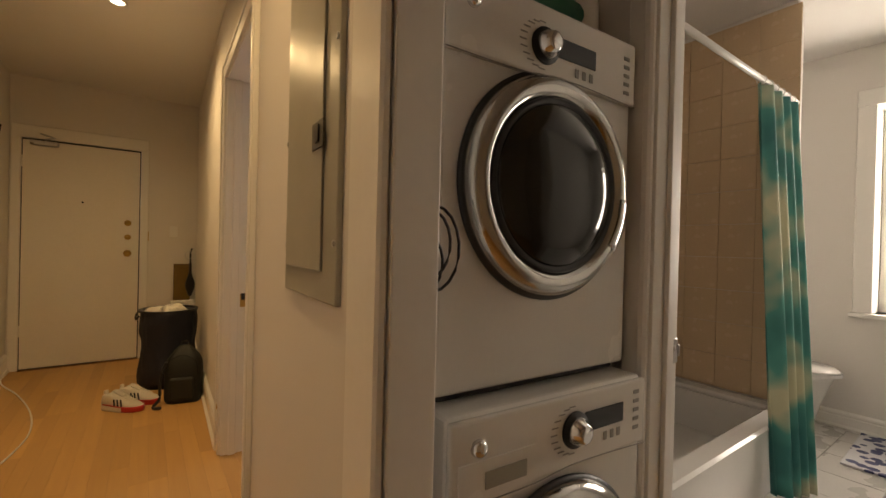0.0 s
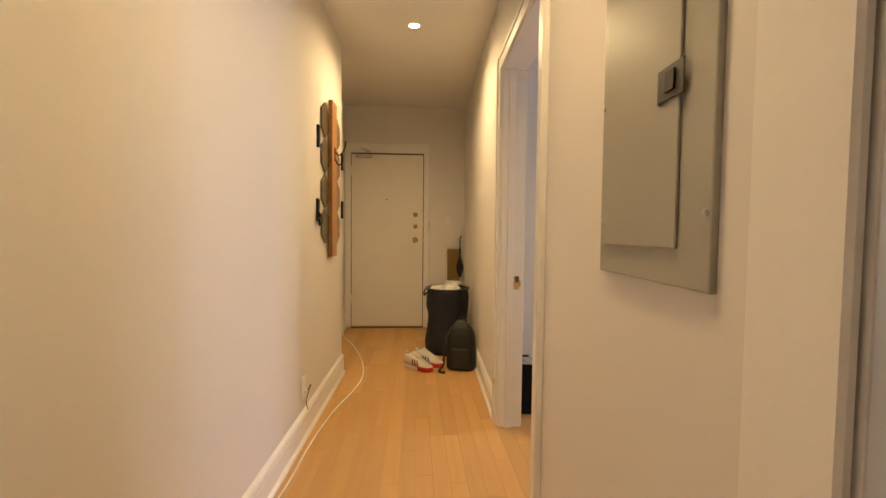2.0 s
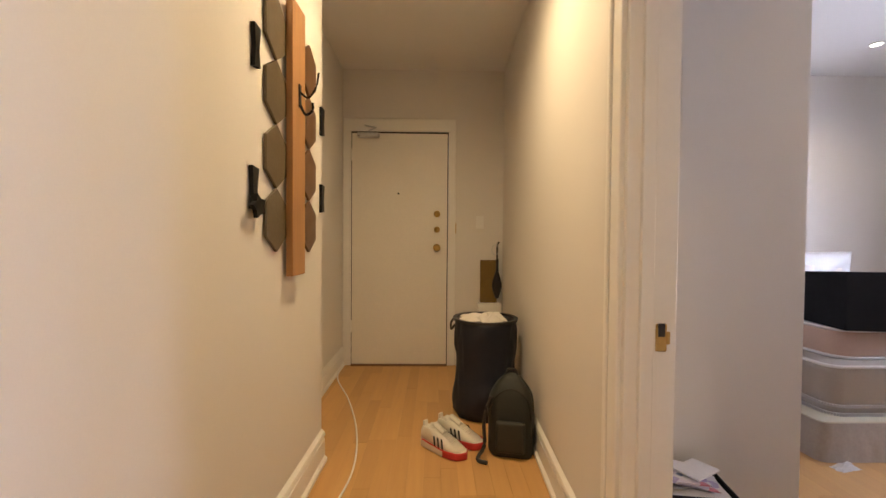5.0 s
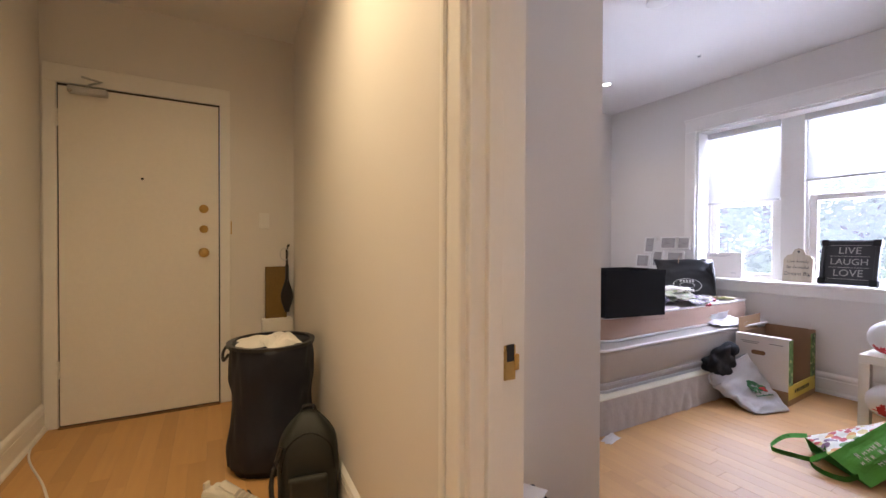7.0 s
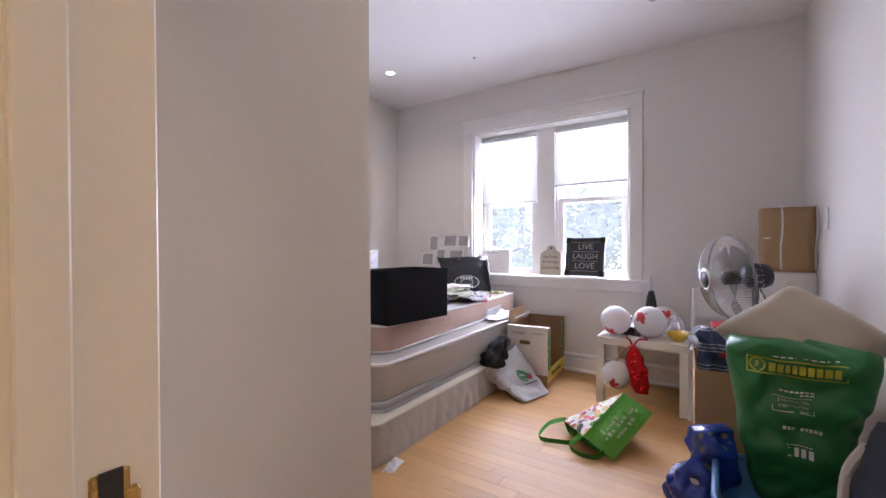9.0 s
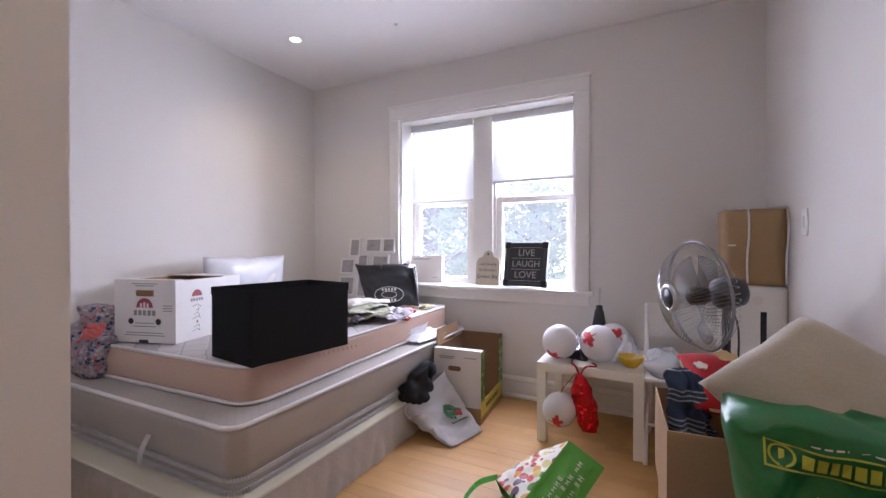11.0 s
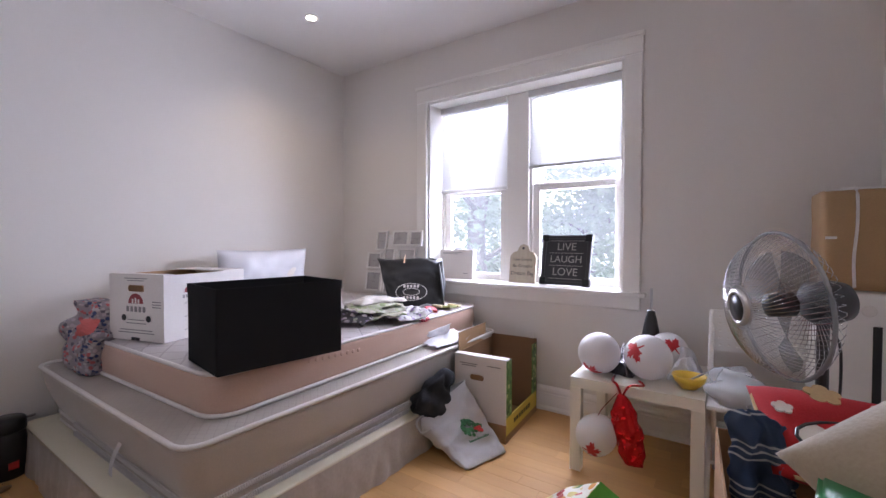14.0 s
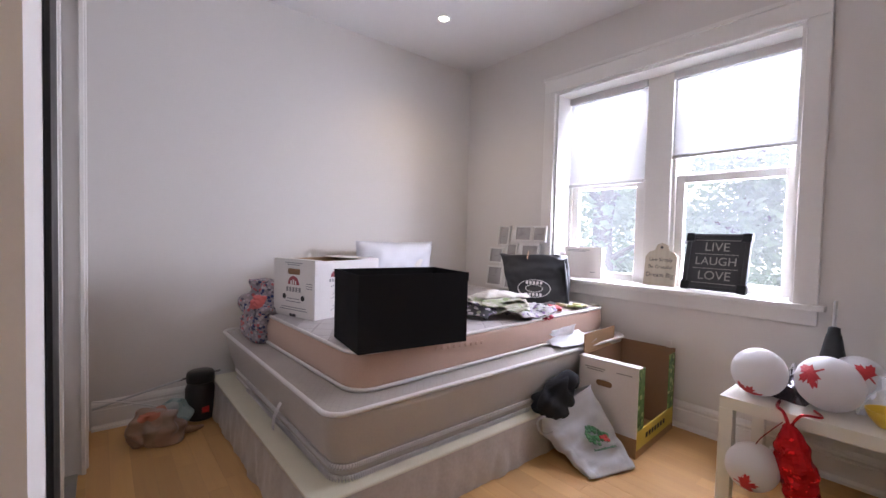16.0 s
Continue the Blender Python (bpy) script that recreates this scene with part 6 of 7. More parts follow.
def tote_ring(t, n=72):
    lo, hi = TBL.lerp(TTL, t), TBR.lerp(TTR, t)
    ux, w_, d_ = (hi - lo).normalized(), (hi - lo).length, 0.03 + 0.12 * t
    ring = []
    for p in ring_between((lo + hi) / 2 + t_in * d_ / 2, ux, t_in, w_, d_, n, 0.45):
        q = Vector(p)
        crease = 0.020 * noise.noise(Vector((q.x * 9 + t * 3, q.y * 9, t * 4))) - 0.022 * abs(noise.noise(Vector((q.x * 13 - t * 5, q.y * 6, t * 5 + 2)))) + 0.008 * abs(noise.noise(Vector((q.x * 34, q.y * 30, t * 11))))
        q += t_out * crease * (0.35 + 0.65 * math.sin(math.pi * min(1.0, 0.15 + t * 0.85)))
        if t > 0.97:
            q += t_out * 0.004
        q.z = max(q.z, 0.003)
        ring.append(q)
    return ring


part("body", loft([tote_ring(k / 34) for k in range(35)], True, 0.003, 2.0), M_GREYBAG, tote, smooth=True)
part("hem", tube([p + t_out * 0.002 for p in tote_ring(1.0)] + [tote_ring(1.0)[0] + t_out * 0.002], 0.004, 6, False), M_GREYBAG, tote, smooth=True)
tx = (TBR - TBL).normalized()
ty = t_out.cross(tx).normalized()
FT = Matrix((((*tx, 0)), ((*ty, 0)), ((*t_out, 0)), (0, 0, 0, 1))).transposed()
FT.translation = TBL.lerp(TBR, 0.56).lerp(TTL.lerp(TTR, 0.60), 0.34) + t_out * 0.006
leafy = bmesh.new()
rr = random.Random(3)
for k in range(60):
    a, r = rr.uniform(0, 6.28), 0.062 * math.sqrt(rr.random())
    add_lathe(leafy, [(0.011, 0), (0.009, 0.002), (0.003, 0.003)], 6, FT @ pose(r * math.cos(a) * 1.05, 0.055 + r * math.sin(a) * 0.85, 0.003 + 0.003 * rr.random()))
part("tree_print", leafy, mat("leaf_print", (0.03, 0.15, 0.05), 0.6, vary=0.5, scale=70), tote, "green tree print")
reds = bmesh.new()
for k in range(6):
    add_lathe(reds, [(0.011, 0), (0.009, 0.002), (0.002, 0.003)], 8, FT @ pose(0.028 + rr.uniform(-0.014, 0.018), 0.022 + rr.uniform(-0.012, 0.012), 0.007))
part("apple_print", reds, M_RED, tote, "red apples in the print")
ink = bmesh.new()
for k in range(14):
    add_box(ink, (-0.062 + k * 0.0095, -0.024, 0.004), (-0.055 + k * 0.0095, -0.024 + (0.013 if k in (0, 6, 11) else 0.008), 0.006), FT)
part("printed_line", ink, mat("green_ink", (0.04, 0.13, 0.07), 0.6), tote)
part("handle", tube(smooth_path([TTL.lerp(TTR, 0.06), TTL + Vector((-0.030, 0.002, -0.012)), TTL + Vector((-0.036, -0.020, -0.050)), TTL + Vector((-0.010, -0.030, -0.066)), TTL.lerp(TBL, 0.24) + t_out * 0.006], 6), 0.006, 6), M_GREYBAG, tote, smooth=True)
M_DARKFLEECE = mat("charcoal_fleece", (0.016, 0.018, 0.024), 0.95, vary=0.3, scale=20, fine=250, bump=0.4)
fleece = thing("dark_clothes", "charcoal fleece clothes stuffed into the tote bag", "clothes", pose(4.045, 3.335, 0.185, -14, -18, -16))
part("cloth", sack(0.26, 0.15, 0.17, 7.0, 0.07, 0.7, 44, 24), M_DARKFLEECE, fleece, smooth=True)
part("sleeve", tube(smooth_path([(-0.10, 0.03, 0.10), (-0.02, 0.0, 0.13), (0.07, -0.02, 0.16), (0.13, -0.02, 0.13)], 6), [0.045 + 0.008 * math.sin(i) for i in range(19)], 12), M_DARKFLEECE, fleece, smooth=True)

# fruit-print grocery bag lying on the floor
M_FRUIT = spots("fruit_print", (0.72, 0.70, 0.60), [(0.45, 0.05, 0.05), (0.16, 0.08, 0.14), (0.62, 0.28, 0.05), (0.10, 0.26, 0.05), (0.55, 0.07, 0.08), (0.60, 0.50, 0.16)], 23.0, 0.55, 0.50)
M_LIME = mat("green_nonwoven", (0.10, 0.36, 0.04), 0.65, vary=0.06, scale=10, fine=250, bump=0.1)
groc = thing("grocery_bag", "reusable green grocery bag with fruit print, lying on its side", "bag")
P1, U, V, Wd = Vector((3.458, 2.437, 0.006)), Vector((0.302, -0.138, 0.163)), Vector((-0.003, 0.146, 0.086)), Vector((0.177, 0.173, 0.0))


def face(o, a, b, bulge, nrm, n=22, seed=1.0):
    nv = Vector(nrm)
    return sheet(lambda u, v: o + a * u + b * v + nv * (bulge * math.sin(math.pi * u) * math.sin(math.pi * v) + (0.016 * noise.noise(Vector((u * 4, v * 3, seed))) - 0.012 * abs(noise.noise(Vector((u * 7 + v * 3, v * 6, seed + 2))))) * min(1.0, 8 * u * (1 - u)) * min(1.0, 8 * v * (1 - v))), n, n, 0.002)


nG = U.cross(V).normalized()
if nG.z < 0:
    nG = -nG
nG = -Wd.normalized() * 0.7 + nG * 0.3
part("green_panel", face(P1, U, V, 0.02, nG), M_LIME, groc, "bright green panel with white lettering bars")


def slack(c00, c10, c11, c01, bulge, nrm, seed, n=22):
    """A slack panel between four corners."""
    c00, c10, c11, c01, nv = Vector(c00), Vector(c10), Vector(c11), Vector(c01), Vector(nrm)

    def f(u, v):
        edge = min(1.0, 8 * u * (1 - u)) * min(1.0, 8 * v * (1 - v))
        p = c00.lerp(c10, u).lerp(c01.lerp(c11, u), v)
        return p + nv * (bulge * math.sin(math.pi * u) * math.sin(math.pi * v) + edge * (0.016 * noise.noise(Vector((u * 4, v * 3, seed))) - 0.014 * abs(noise.noise(Vector((u * 6 + v * 3, v * 6, seed + 2))))))
    return sheet(f, n, n, 0.002)


PA, PR, PF, PT_ = P1, P1 + U, P1 + V, P1 + U + V            # corners of the green panel
PL, PX = Vector((3.640, 2.745, 0.075)), Vector((3.875, 2.600, 0.125))
PL0, PX0 = Vector((3.650, 2.720, 0.006)), Vector((3.880, 2.540, 0.006))
part("fruit_panel", slack(PF, PT_, PX, PL, 0.020, (0, 0.3, 0.95), 4), M_FRUIT, groc, "white panel printed with fruit", True)
part("back_panel", slack(PL, PX, PX0, PL0, 0.0, (0.5, 0.8, 0), 6), M_LIME, groc, smooth=True)
part("base_panel", slack(PR, PT_, PX, PX0, 0.0, (0.9, -0.3, 0), 8), M_LIME, groc, smooth=True)
part("under_panel", slack(PA, PR, PX0, PL0, 0.0, (0, 0, 0), 9), M_LIME, groc)
frm = bmesh.new()
UU, VV = U.normalized(), V.normalized()
NN = UU.cross(VV).normalized()
if NN.dot(Wd) > 0:
    NN = -NN
mm0 = Matrix((( *UU, 0), (*VV, 0), (*NN, 0), (0, 0, 0, 1))).transposed()
rl = random.Random(8)
for k, (b0, start, stop) in enumerate(((0.60, 0.20, 0.52), (0.44, 0.16, 0.80), (0.24, 0.30, 0.70))):
    a = start
    while a < stop:
        wl, hl = rl.uniform(0.012, 0.026), rl.uniform(0.013, 0.024)
        mm = mm0.copy()
        mm.translation = P1 + U * a + V * b0 + NN * (0.010 + 0.016 * math.sin(math.pi * a) * math.sin(math.pi * b0))
        for sx in (0, 1):
            add_box(frm, (sx * wl * 0.6, 0, 0), (sx * wl * 0.6 + 0.0035, hl, 0.0015), mm)
        add_box(frm, (0, hl * 0.45, 0), (wl * 0.75, hl * 0.45 + 0.0035, 0.0015), mm)
        a += 0.075 + (0.05 if rl.random() > 0.75 else 0)
tagged(part("lettering_bars", frm, M_FOAM, groc), "white unreadable lettering bars")
for e in ([PL + Vector((-0.01, -0.02, 0)), Vector((3.57, 2.80, 0.055)), Vector((3.475, 2.825, 0.008)), Vector((3.475, 2.73, 0.008)), Vector((3.50, 2.64, 0.02)), PF + Wd * 0.14 + U * 0.03],
          [PF + Wd * 0.04 - Vector((0, 0, 0.01)), Vector((3.425, 2.64, 0.030)), Vector((3.405, 2.585, 0.008)), Vector((3.415, 2.51, 0.008)), P1 + V * 0.25 + Vector((-0.004, 0, 0))]):
    ln = smooth_path(e, 7)
    bm = bmesh.new()
    vs = [(bm.verts.new(p), bm.verts.new(p + Vector((0.008, 0.008, 0.020)))) for p in ln]
    for a, b in zip(vs, vs[1:]):
        bm.faces.new((a[0], b[0], b[1], a[1]))
    bmesh.ops.solidify(bm, geom=bm.faces[:], thickness=0.002)
    part("handle", bm, M_LIME, groc, smooth=True)

# ---- side table with balloons ----
M_TABLE = mat("white_laminate", (0.76, 0.74, 0.66), 0.35, vary=0.02)
table = thing("side_table", "square white laminate side table", "table", pose(4.515, 2.435, 0, 0, 0, 0.5))
part("tabletop", box((-0.275, -0.275, 0.40), (0.275, 0.275, 0.45), 0.002), M_TABLE, table)
for sx in (-1, 1):
    for sy in (-1, 1):
        part("leg", box((sx * 0.275 - (0.05 if sx > 0 else 0), sy * 0.275 - (0.05 if sy > 0 else 0), 0.0), (sx * 0.275 + (0.05 if sx < 0 else 0), sy * 0.275 + (0.05 if sy < 0 else 0), 0.40), 0.002), M_TABLE, table)

M_BALLOON = thin_cloth("white_rubber", (0.80, 0.78, 0.78), 0.25)
M_LEAFRED = mat("red_print", (0.55, 0.03, 0.04), 0.5, vary=0.1)
HALF = [(0.0, 1.0), (0.13, 0.74), (0.30, 0.82), (0.24, 0.38), (0.46, 0.58), (0.53, 0.46), (0.88, 0.50), (0.80, 0.32), (0.95, 0.22), (0.52, -0.12), (0.58, -0.30), (0.08, -0.24), (0.05, -0.75)]
LEAF = HALF + [(-x, y) for x, y in HALF[::-1] if x > 0]


def balloon(x, y, z, r, leaf_dir, spin, tail, size=0.55):
    b = thing("balloon", "white balloon printed with a red maple leaf", "balloon", pose(x, y, z), "maple leaf balloons")
    prof = []
    for i in range(15):
        a = math.pi * i / 14
        prof.append((max(0.001, r * math.sin(a)), -r * 1.12 * math.cos(a) if a < math.pi / 2 else -r * math.cos(a)))
    tm = Vector((0, 0, -1)).rotation_difference(Vector(tail).normalized()).to_matrix().to_4x4()
    part("skin", lathe(prof, 32, tm), M_BALLOON, b, smooth=True)
    part("knot", lathe([(0.004, 0), (0.007, -0.006), (0.011, -0.016)], 10, tm @ pose(0, 0, -r * 1.1)), M_BALLOON, b)
    d = Vector(leaf_dir).normalized()
    lm = Vector((0, 0, 1)).rotation_difference(d).to_matrix().to_4x4() @ pose(0, 0, 0, 0, 0, spin)
    bm = bmesh.new()
    s = r * size
    nring = 3
    prev = None
    c = bm.verts.new(lm @ Vector((0, 0, r * 1.012)))
    for k in range(1, nring + 1):
        ringv = []
        for px, py in LEAF:
            q = Vector((px * s * k / nring, py * s * k / nring, 0))
            q.z = math.sqrt(max(0, (r * 1.012) ** 2 - q.x ** 2 - q.y ** 2))
            ringv.append(bm.verts.new(lm @ q))
        n = len(ringv)
        for i in range(n):
            j = (i + 1) % n
            if prev is None:
                bm.faces.new((c, ringv[i], ringv[j]))
            else:
                bm.faces.new((prev[i], ringv[i], ringv[j], prev[j]))
        prev = ringv
    part("maple_leaf_print", bm, M_LEAFRED, b, "red maple leaf print")
    return b


balloon(4.36, 2.605, 0.552, 0.098, (-0.55, 0.25, -0.8), 200, (0.5, 0.2, -0.4))
balloon(4.40, 2.395, 0.555, 0.103, (-0.75, 0.35, 0.42), 20, (0.4, -0.2, -0.3))
balloon(4.62, 2.335, 0.545, 0.092, (-0.85, -0.35, 0.45), -30, (0.6, 0.3, -0.5))
balloon(4.195, 2.575, 0.215, 0.088, (-0.8, 0.05, -0.42), 180, (0.3, -0.5, 0.8))

foil = thing("foil_streamer", "black and silver foil streamers bunched on the table", "decoration", pose(4.50, 2.53, 0.4505))
part("foil", crumple(0.24, 0.16, 0.13, 8.8, 18), mat("black_foil", (0.10, 0.09, 0.10), 0.15, 0.9, 0.4, 30), foil)
part("silver_foil", crumple(0.12, 0.10, 0.17, 3.8, 12), mat("silver_foil", (0.6, 0.6, 0.62), 0.2, 1.0, 0.2, 30), foil, at=pose(0.03, -0.02, 0.0))
M_REDFOIL = mat("red_foil", (0.55, 0.01, 0.015), 0.22, 0.7, 0.25, 30)
stock = thing("red_foil_garland", "shiny red foil garland hanging over the table edge", "decoration", pose(4.228, 2.47, 0.12))


def garland(a, v):
    r = 0.012 + 0.045 * math.sin(math.pi * min(1, 0.1 + v * 0.9)) ** 0.7
    k = 1 + 0.35 * noise.noise(Vector((math.cos(a) * 2.5, math.sin(a) * 2.5, v * 9)))
    return Vector((0.55 * r * k * math.cos(a) - 0.02, r * k * math.sin(a) * 1.1 - 0.05 * (1 - v), 0.30 * v))


part("foil", closed_form(garland, 22, 26), M_REDFOIL, stock)
part("ribbon", tube(smooth_path([(-0.02, 0.0, 0.29), (-0.012, 0.02, 0.335), (0.04, 0.05, 0.336), (0.12, 0.06, 0.335)], 6), 0.006, 6), M_REDFOIL, stock)
part("ribbon", tube(smooth_path([(-0.02, 0.0, 0.28), (-0.014, -0.03, 0.34), (0.04, -0.08, 0.337), (0.10, -0.05, 0.337)], 6), 0.005, 6), M_REDFOIL, stock)
part("string", tube(smooth_path([(-0.015, 0.02, 0.30), (-0.03, 0.08, 0.22), (-0.033, 0.10, 0.175)], 6), 0.002, 5), M_REDFOIL, stock)
desk = thing("desk_lamp", "black cone desk lamp head on a thin grey stem", "lamp", pose(4.66, 2.42, 0.4505))
part("shade", lathe([(0.046, 0.145), (0.042, 0.165), (0.027, 0.250), (0.022, 0.262), (0.020, 0.285), (0.008, 0.29)], 28), M_BLACK, desk, smooth=True)
part("stem", tube([(0, 0, 0.285), (0.004, 0, 0.40)], 0.007, 8), M_STEEL, desk)
part("support", tube([(0.0, 0.0, 0.0), (0.0, 0.0, 0.16)], 0.006, 8), M_BLACK, desk)
part("base", lathe([(0.07, 0), (0.07, 0.01), (0.02, 0.018)], 24), M_BLACK, desk, smooth=True)
bowl_y = thing("yellow_bowl", "yellow plastic bowl with a spoon", "bowl", pose(4.375, 2.225, 0.4505))
part("bowl", lathe([(0.032, 0.0), (0.036, 0.004), (0.058, 0.03), (0.068, 0.058), (0.064, 0.058), (0.054, 0.032), (0.03, 0.008)], 30), mat("yellow_plastic", (0.70, 0.46, 0.03), 0.35, vary=0.04), bowl_y, smooth=True)
part("spoon", tube([(0.0, 0.02, 0.02), (0.03, -0.06, 0.07), (0.05, -0.10, 0.085)], 0.004, 6), M_STEEL, bowl_y)
wrap = thing("clear_wrapper", "crumpled clear plastic wrapper on the table", "wrapper", pose(4.55, 2.25, 0.4505))
part("film", crumple(0.20, 0.14, 0.12, 5.2, 14), M_FILM, wrap)

# ---- chair, fan, heater, bags by the near wall ----
M_CHAIR = mat("white_lacquer", (0.76, 0.75, 0.73), 0.4, vary=0.02)
chair = thing("folding_chair", "white folding chair with a perforated backrest", "chair", pose(4.42, 1.965, 0, 0, 0, 0))
part("seat", box((-0.20, -0.19, 0.42), (0.20, 0.19, 0.44), 0.008, 2), M_CHAIR, chair)
for sy in (-0.185, 0.185):
    part("leg", tube(smooth_path([(-0.20, sy, 0.0), (0.05, sy, 0.43), (0.20, sy, 0.77)], 4), 0.011, 10), M_CHAIR, chair)
    part("leg", tube(smooth_path([(0.22, sy * 0.9, 0.0), (0.02, sy * 0.9, 0.25), (-0.15, sy * 0.9, 0.42)], 4), 0.011, 10), M_CHAIR, chair)
bk = bmesh.new()
cols, rows_ = 10, 5
for i in range(cols + 1):
    yy = -0.17 + 0.34 * i / cols
    add_box(bk, (0.165, yy - 0.012, 0.60), (0.178, yy + 0.012, 0.765))
for j in range(rows_ + 1):
    zz = 0.60 + 0.165 * j / rows_
    add_box(bk, (0.1655, -0.178, zz - 0.012), (0.1775, 0.178, zz + 0.012))
part("backrest", bk, M_CHAIR, chair, "perforated white backrest")
part("stretcher", tube([(-0.10, -0.185, 0.17), (-0.10, 0.185, 0.17)], 0.008, 8), M_CHAIR, chair)
film_bag = thing("clear_plastic_bag", "clear plastic bag of white goods on the chair seat", "bag", pose(4.33, 2.055, 0.441))
part("film", sack(0.25, 0.20, 0.13, 2.9, 0.05, 0.6, 40, 22), clear("thin_bag_film", (0.9, 0.92, 0.95), 0.18, 0.68), film_bag, smooth=True)
part("contents", sack(0.17, 0.13, 0.06, 5.9, 0.02, 0.7), M_LINEN, film_bag, smooth=True)

M_GRILLE = clear("clear_grille", (0.55, 0.56, 0.58), 0.12, 0.55)
M_FANWIRE = mat("fan_wire", (0.42, 0.43, 0.44), 0.25, 0.9)
M_BLADE = clear("smoky_blade", (0.72, 0.73, 0.75), 0.3, 0.86)
FC = Vector((3.885, 1.955, 0.905))
fan = thing("standing_fan", "standing fan with a clear round grille and black motor", "fan", pose(FC.x, FC.y, 0))
FD = Vector((-0.43, 0.90, -0.09)).normalized()
FM = Matrix.Translation((0, 0, FC.z)) @ Vector((0, 0, 1)).rotation_difference(FD).to_matrix().to_4x4()
R = 0.222
gr = part("grille_ring", tube([FM @ Vector((R * math.cos(i * math.pi / 24), R * math.sin(i * math.pi / 24), 0)) for i in range(49)], 0.006, 8, False), M_GRILLE, fan, "clear plastic rim", True)
wire_mesh = {}
for i in range(88):
    a = 2 * math.pi * i / 88
    for key, pts_ in (("front", [(0.052, 0, 0.112), (0.12, 0.012, 0.102), (0.18, 0.032, 0.066), (R * 0.969, R * 0.247, 0.006)]), ("rear", [(0.05, 0, -0.085), (0.16, 0, -0.07), (R, 0, -0.01)])):
        if key == "rear" and i % 2:
            continue
        if key not in wire_mesh:
            bm = tube(smooth_path(pts_, 3), 0.0011, 4, False)
            wire_mesh[key] = bpy.data.meshes.new("grille_wire")
            bm.to_mesh(wire_mesh[key]); bm.free(); wire_mesh[key].materials.append(M_FANWIRE)
        o = new("grille_wire", wire_mesh[key])
        o.parent = fan
        o.matrix_basis = FM @ Matrix.Rotation(a, 4, "Z")
part("front_cap", lathe([(0.058, 0.105), (0.057, 0.119), (0.048, 0.124), (0.043, 0.122), (0.043, 0.118)], 36, FM, False), M_STEEL, fan, "silver cap ring", True)
part("badge", lathe([(0.043, 0.110), (0.043, 0.120), (0.01, 0.123)], 32, FM), M_BLACK, fan, smooth=True)
for k in range(3):
    def blade(u, v, k=k):
        a = 2.094 * k + (u - 0.5) * 1.25 * (0.6 + 0.4 * v)
        r = 0.035 + 0.165 * v * (1 - 0.12 * (2 * u - 1) ** 2)
        return FM @ Vector((r * math.cos(a), r * math.sin(a), 0.028 * (u - 0.5) * 2 - 0.01))
    part("blade", sheet(blade, 12, 10, 0.0015), M_BLADE, fan, "translucent blade", True)
part("blade_hub", lathe([(0.036, -0.035), (0.036, 0.03), (0.02, 0.038)], 24, FM), M_BLACK, fan, smooth=True)
part("motor", lathe([(0.05, -0.075), (0.064, -0.09), (0.066, -0.14), (0.056, -0.175), (0.03, -0.188)], 28, FM), M_BLACK, fan, smooth=True)
mp = FM @ Vector((0, 0, -0.12))
part("pole", tube([(mp.x, mp.y, 0.02), (mp.x, mp.y, FC.z - 0.02)], 0.016, 12), M_BLACK, fan)
part("base", lathe([(0.17, 0.0), (0.17, 0.015), (0.06, 0.035), (0.025, 0.06)], 32, Matrix.Translation((mp.x, mp.y, 0))), M_BLACK, fan, smooth=True)
part("cord", tube(smooth_path([(mp.x + 0.02, mp.y, FC.z - 0.03), (mp.x + 0.06, mp.y - 0.05, FC.z - 0.15), (mp.x + 0.02, mp.y - 0.03, 0.4), (mp.x + 0.05, mp.y, 0.1)], 6), 0.004, 6), M_BLACK, fan)

heat = thing("portable_air_unit", "white upright portable air unit with a dark slot", "appliance", pose(4.53, 1.672, 0))
part("body", box((-0.15, -0.132, 0.03), (0.15, 0.132, 0.917), 0.035, 5), M_WHITE, heat, smooth=True)
part("slot", box((-0.1535, -0.045, 0.43), (-0.1495, -0.020, 0.79), 0.002), M_BLACK, heat, "dark vertical slot")
part("top_badge", lathe([(0.022, 0), (0.020, 0.003), (0.005, 0.004)], 22, Matrix.Translation((-0.1495, -0.01, 0.845)) @ pose(0, 0, 0, 0, -90)), M_ENAMEL, heat)
part("foot", boxes([((-0.13, -0.11, 0), (0.13, -0.07, 0.035)), ((-0.13, 0.07, 0), (0.13, 0.11, 0.035))], 0.004), M_BLACK, heat)
M_KRAFT = mat("kraft_fabric", (0.36, 0.23, 0.11), 0.75, vary=0.1, scale=8, fine=200, bump=0.1)
kb = thing("storage_bag", "brown fabric storage bag with white piping on the air unit", "bag", pose(4.55, 1.668, 0.918))
part("body", closed_form(lambda a, v: Vector((0.165 * math.copysign(abs(math.cos(a)) ** 0.3, math.cos(a)) + lump((math.cos(a), math.sin(a), v), 3, 0.008), 0.128 * math.copysign(abs(math.sin(a)) ** 0.3, math.sin(a)) + lump((math.cos(a), math.sin(a), v), 3, 0.006, 5), 0.375 * v)), 40, 10), M_KRAFT, kb, smooth=True)
for yy in (0.035, -0.118):
    part("piping", tube(smooth_path([(-0.168, yy, 0.01), (-0.174, yy + 0.004, 0.12), (-0.172, yy - 0.004, 0.25), (-0.166, yy, 0.372), (-0.06, yy + 0.01, 0.378)], 5), 0.005, 6), M_PIPE, kb, smooth=True)
part("piping", tube([(-0.166, 0.12, 0.374), (-0.168, 0, 0.377), (-0.166, -0.12, 0.374)], 0.004, 6), M_PIPE, kb)
part("zip_tab", box((-0.10, 0.02, 0.374), (-0.06, 0.06, 0.390), 0.003), M_PIPE, kb)
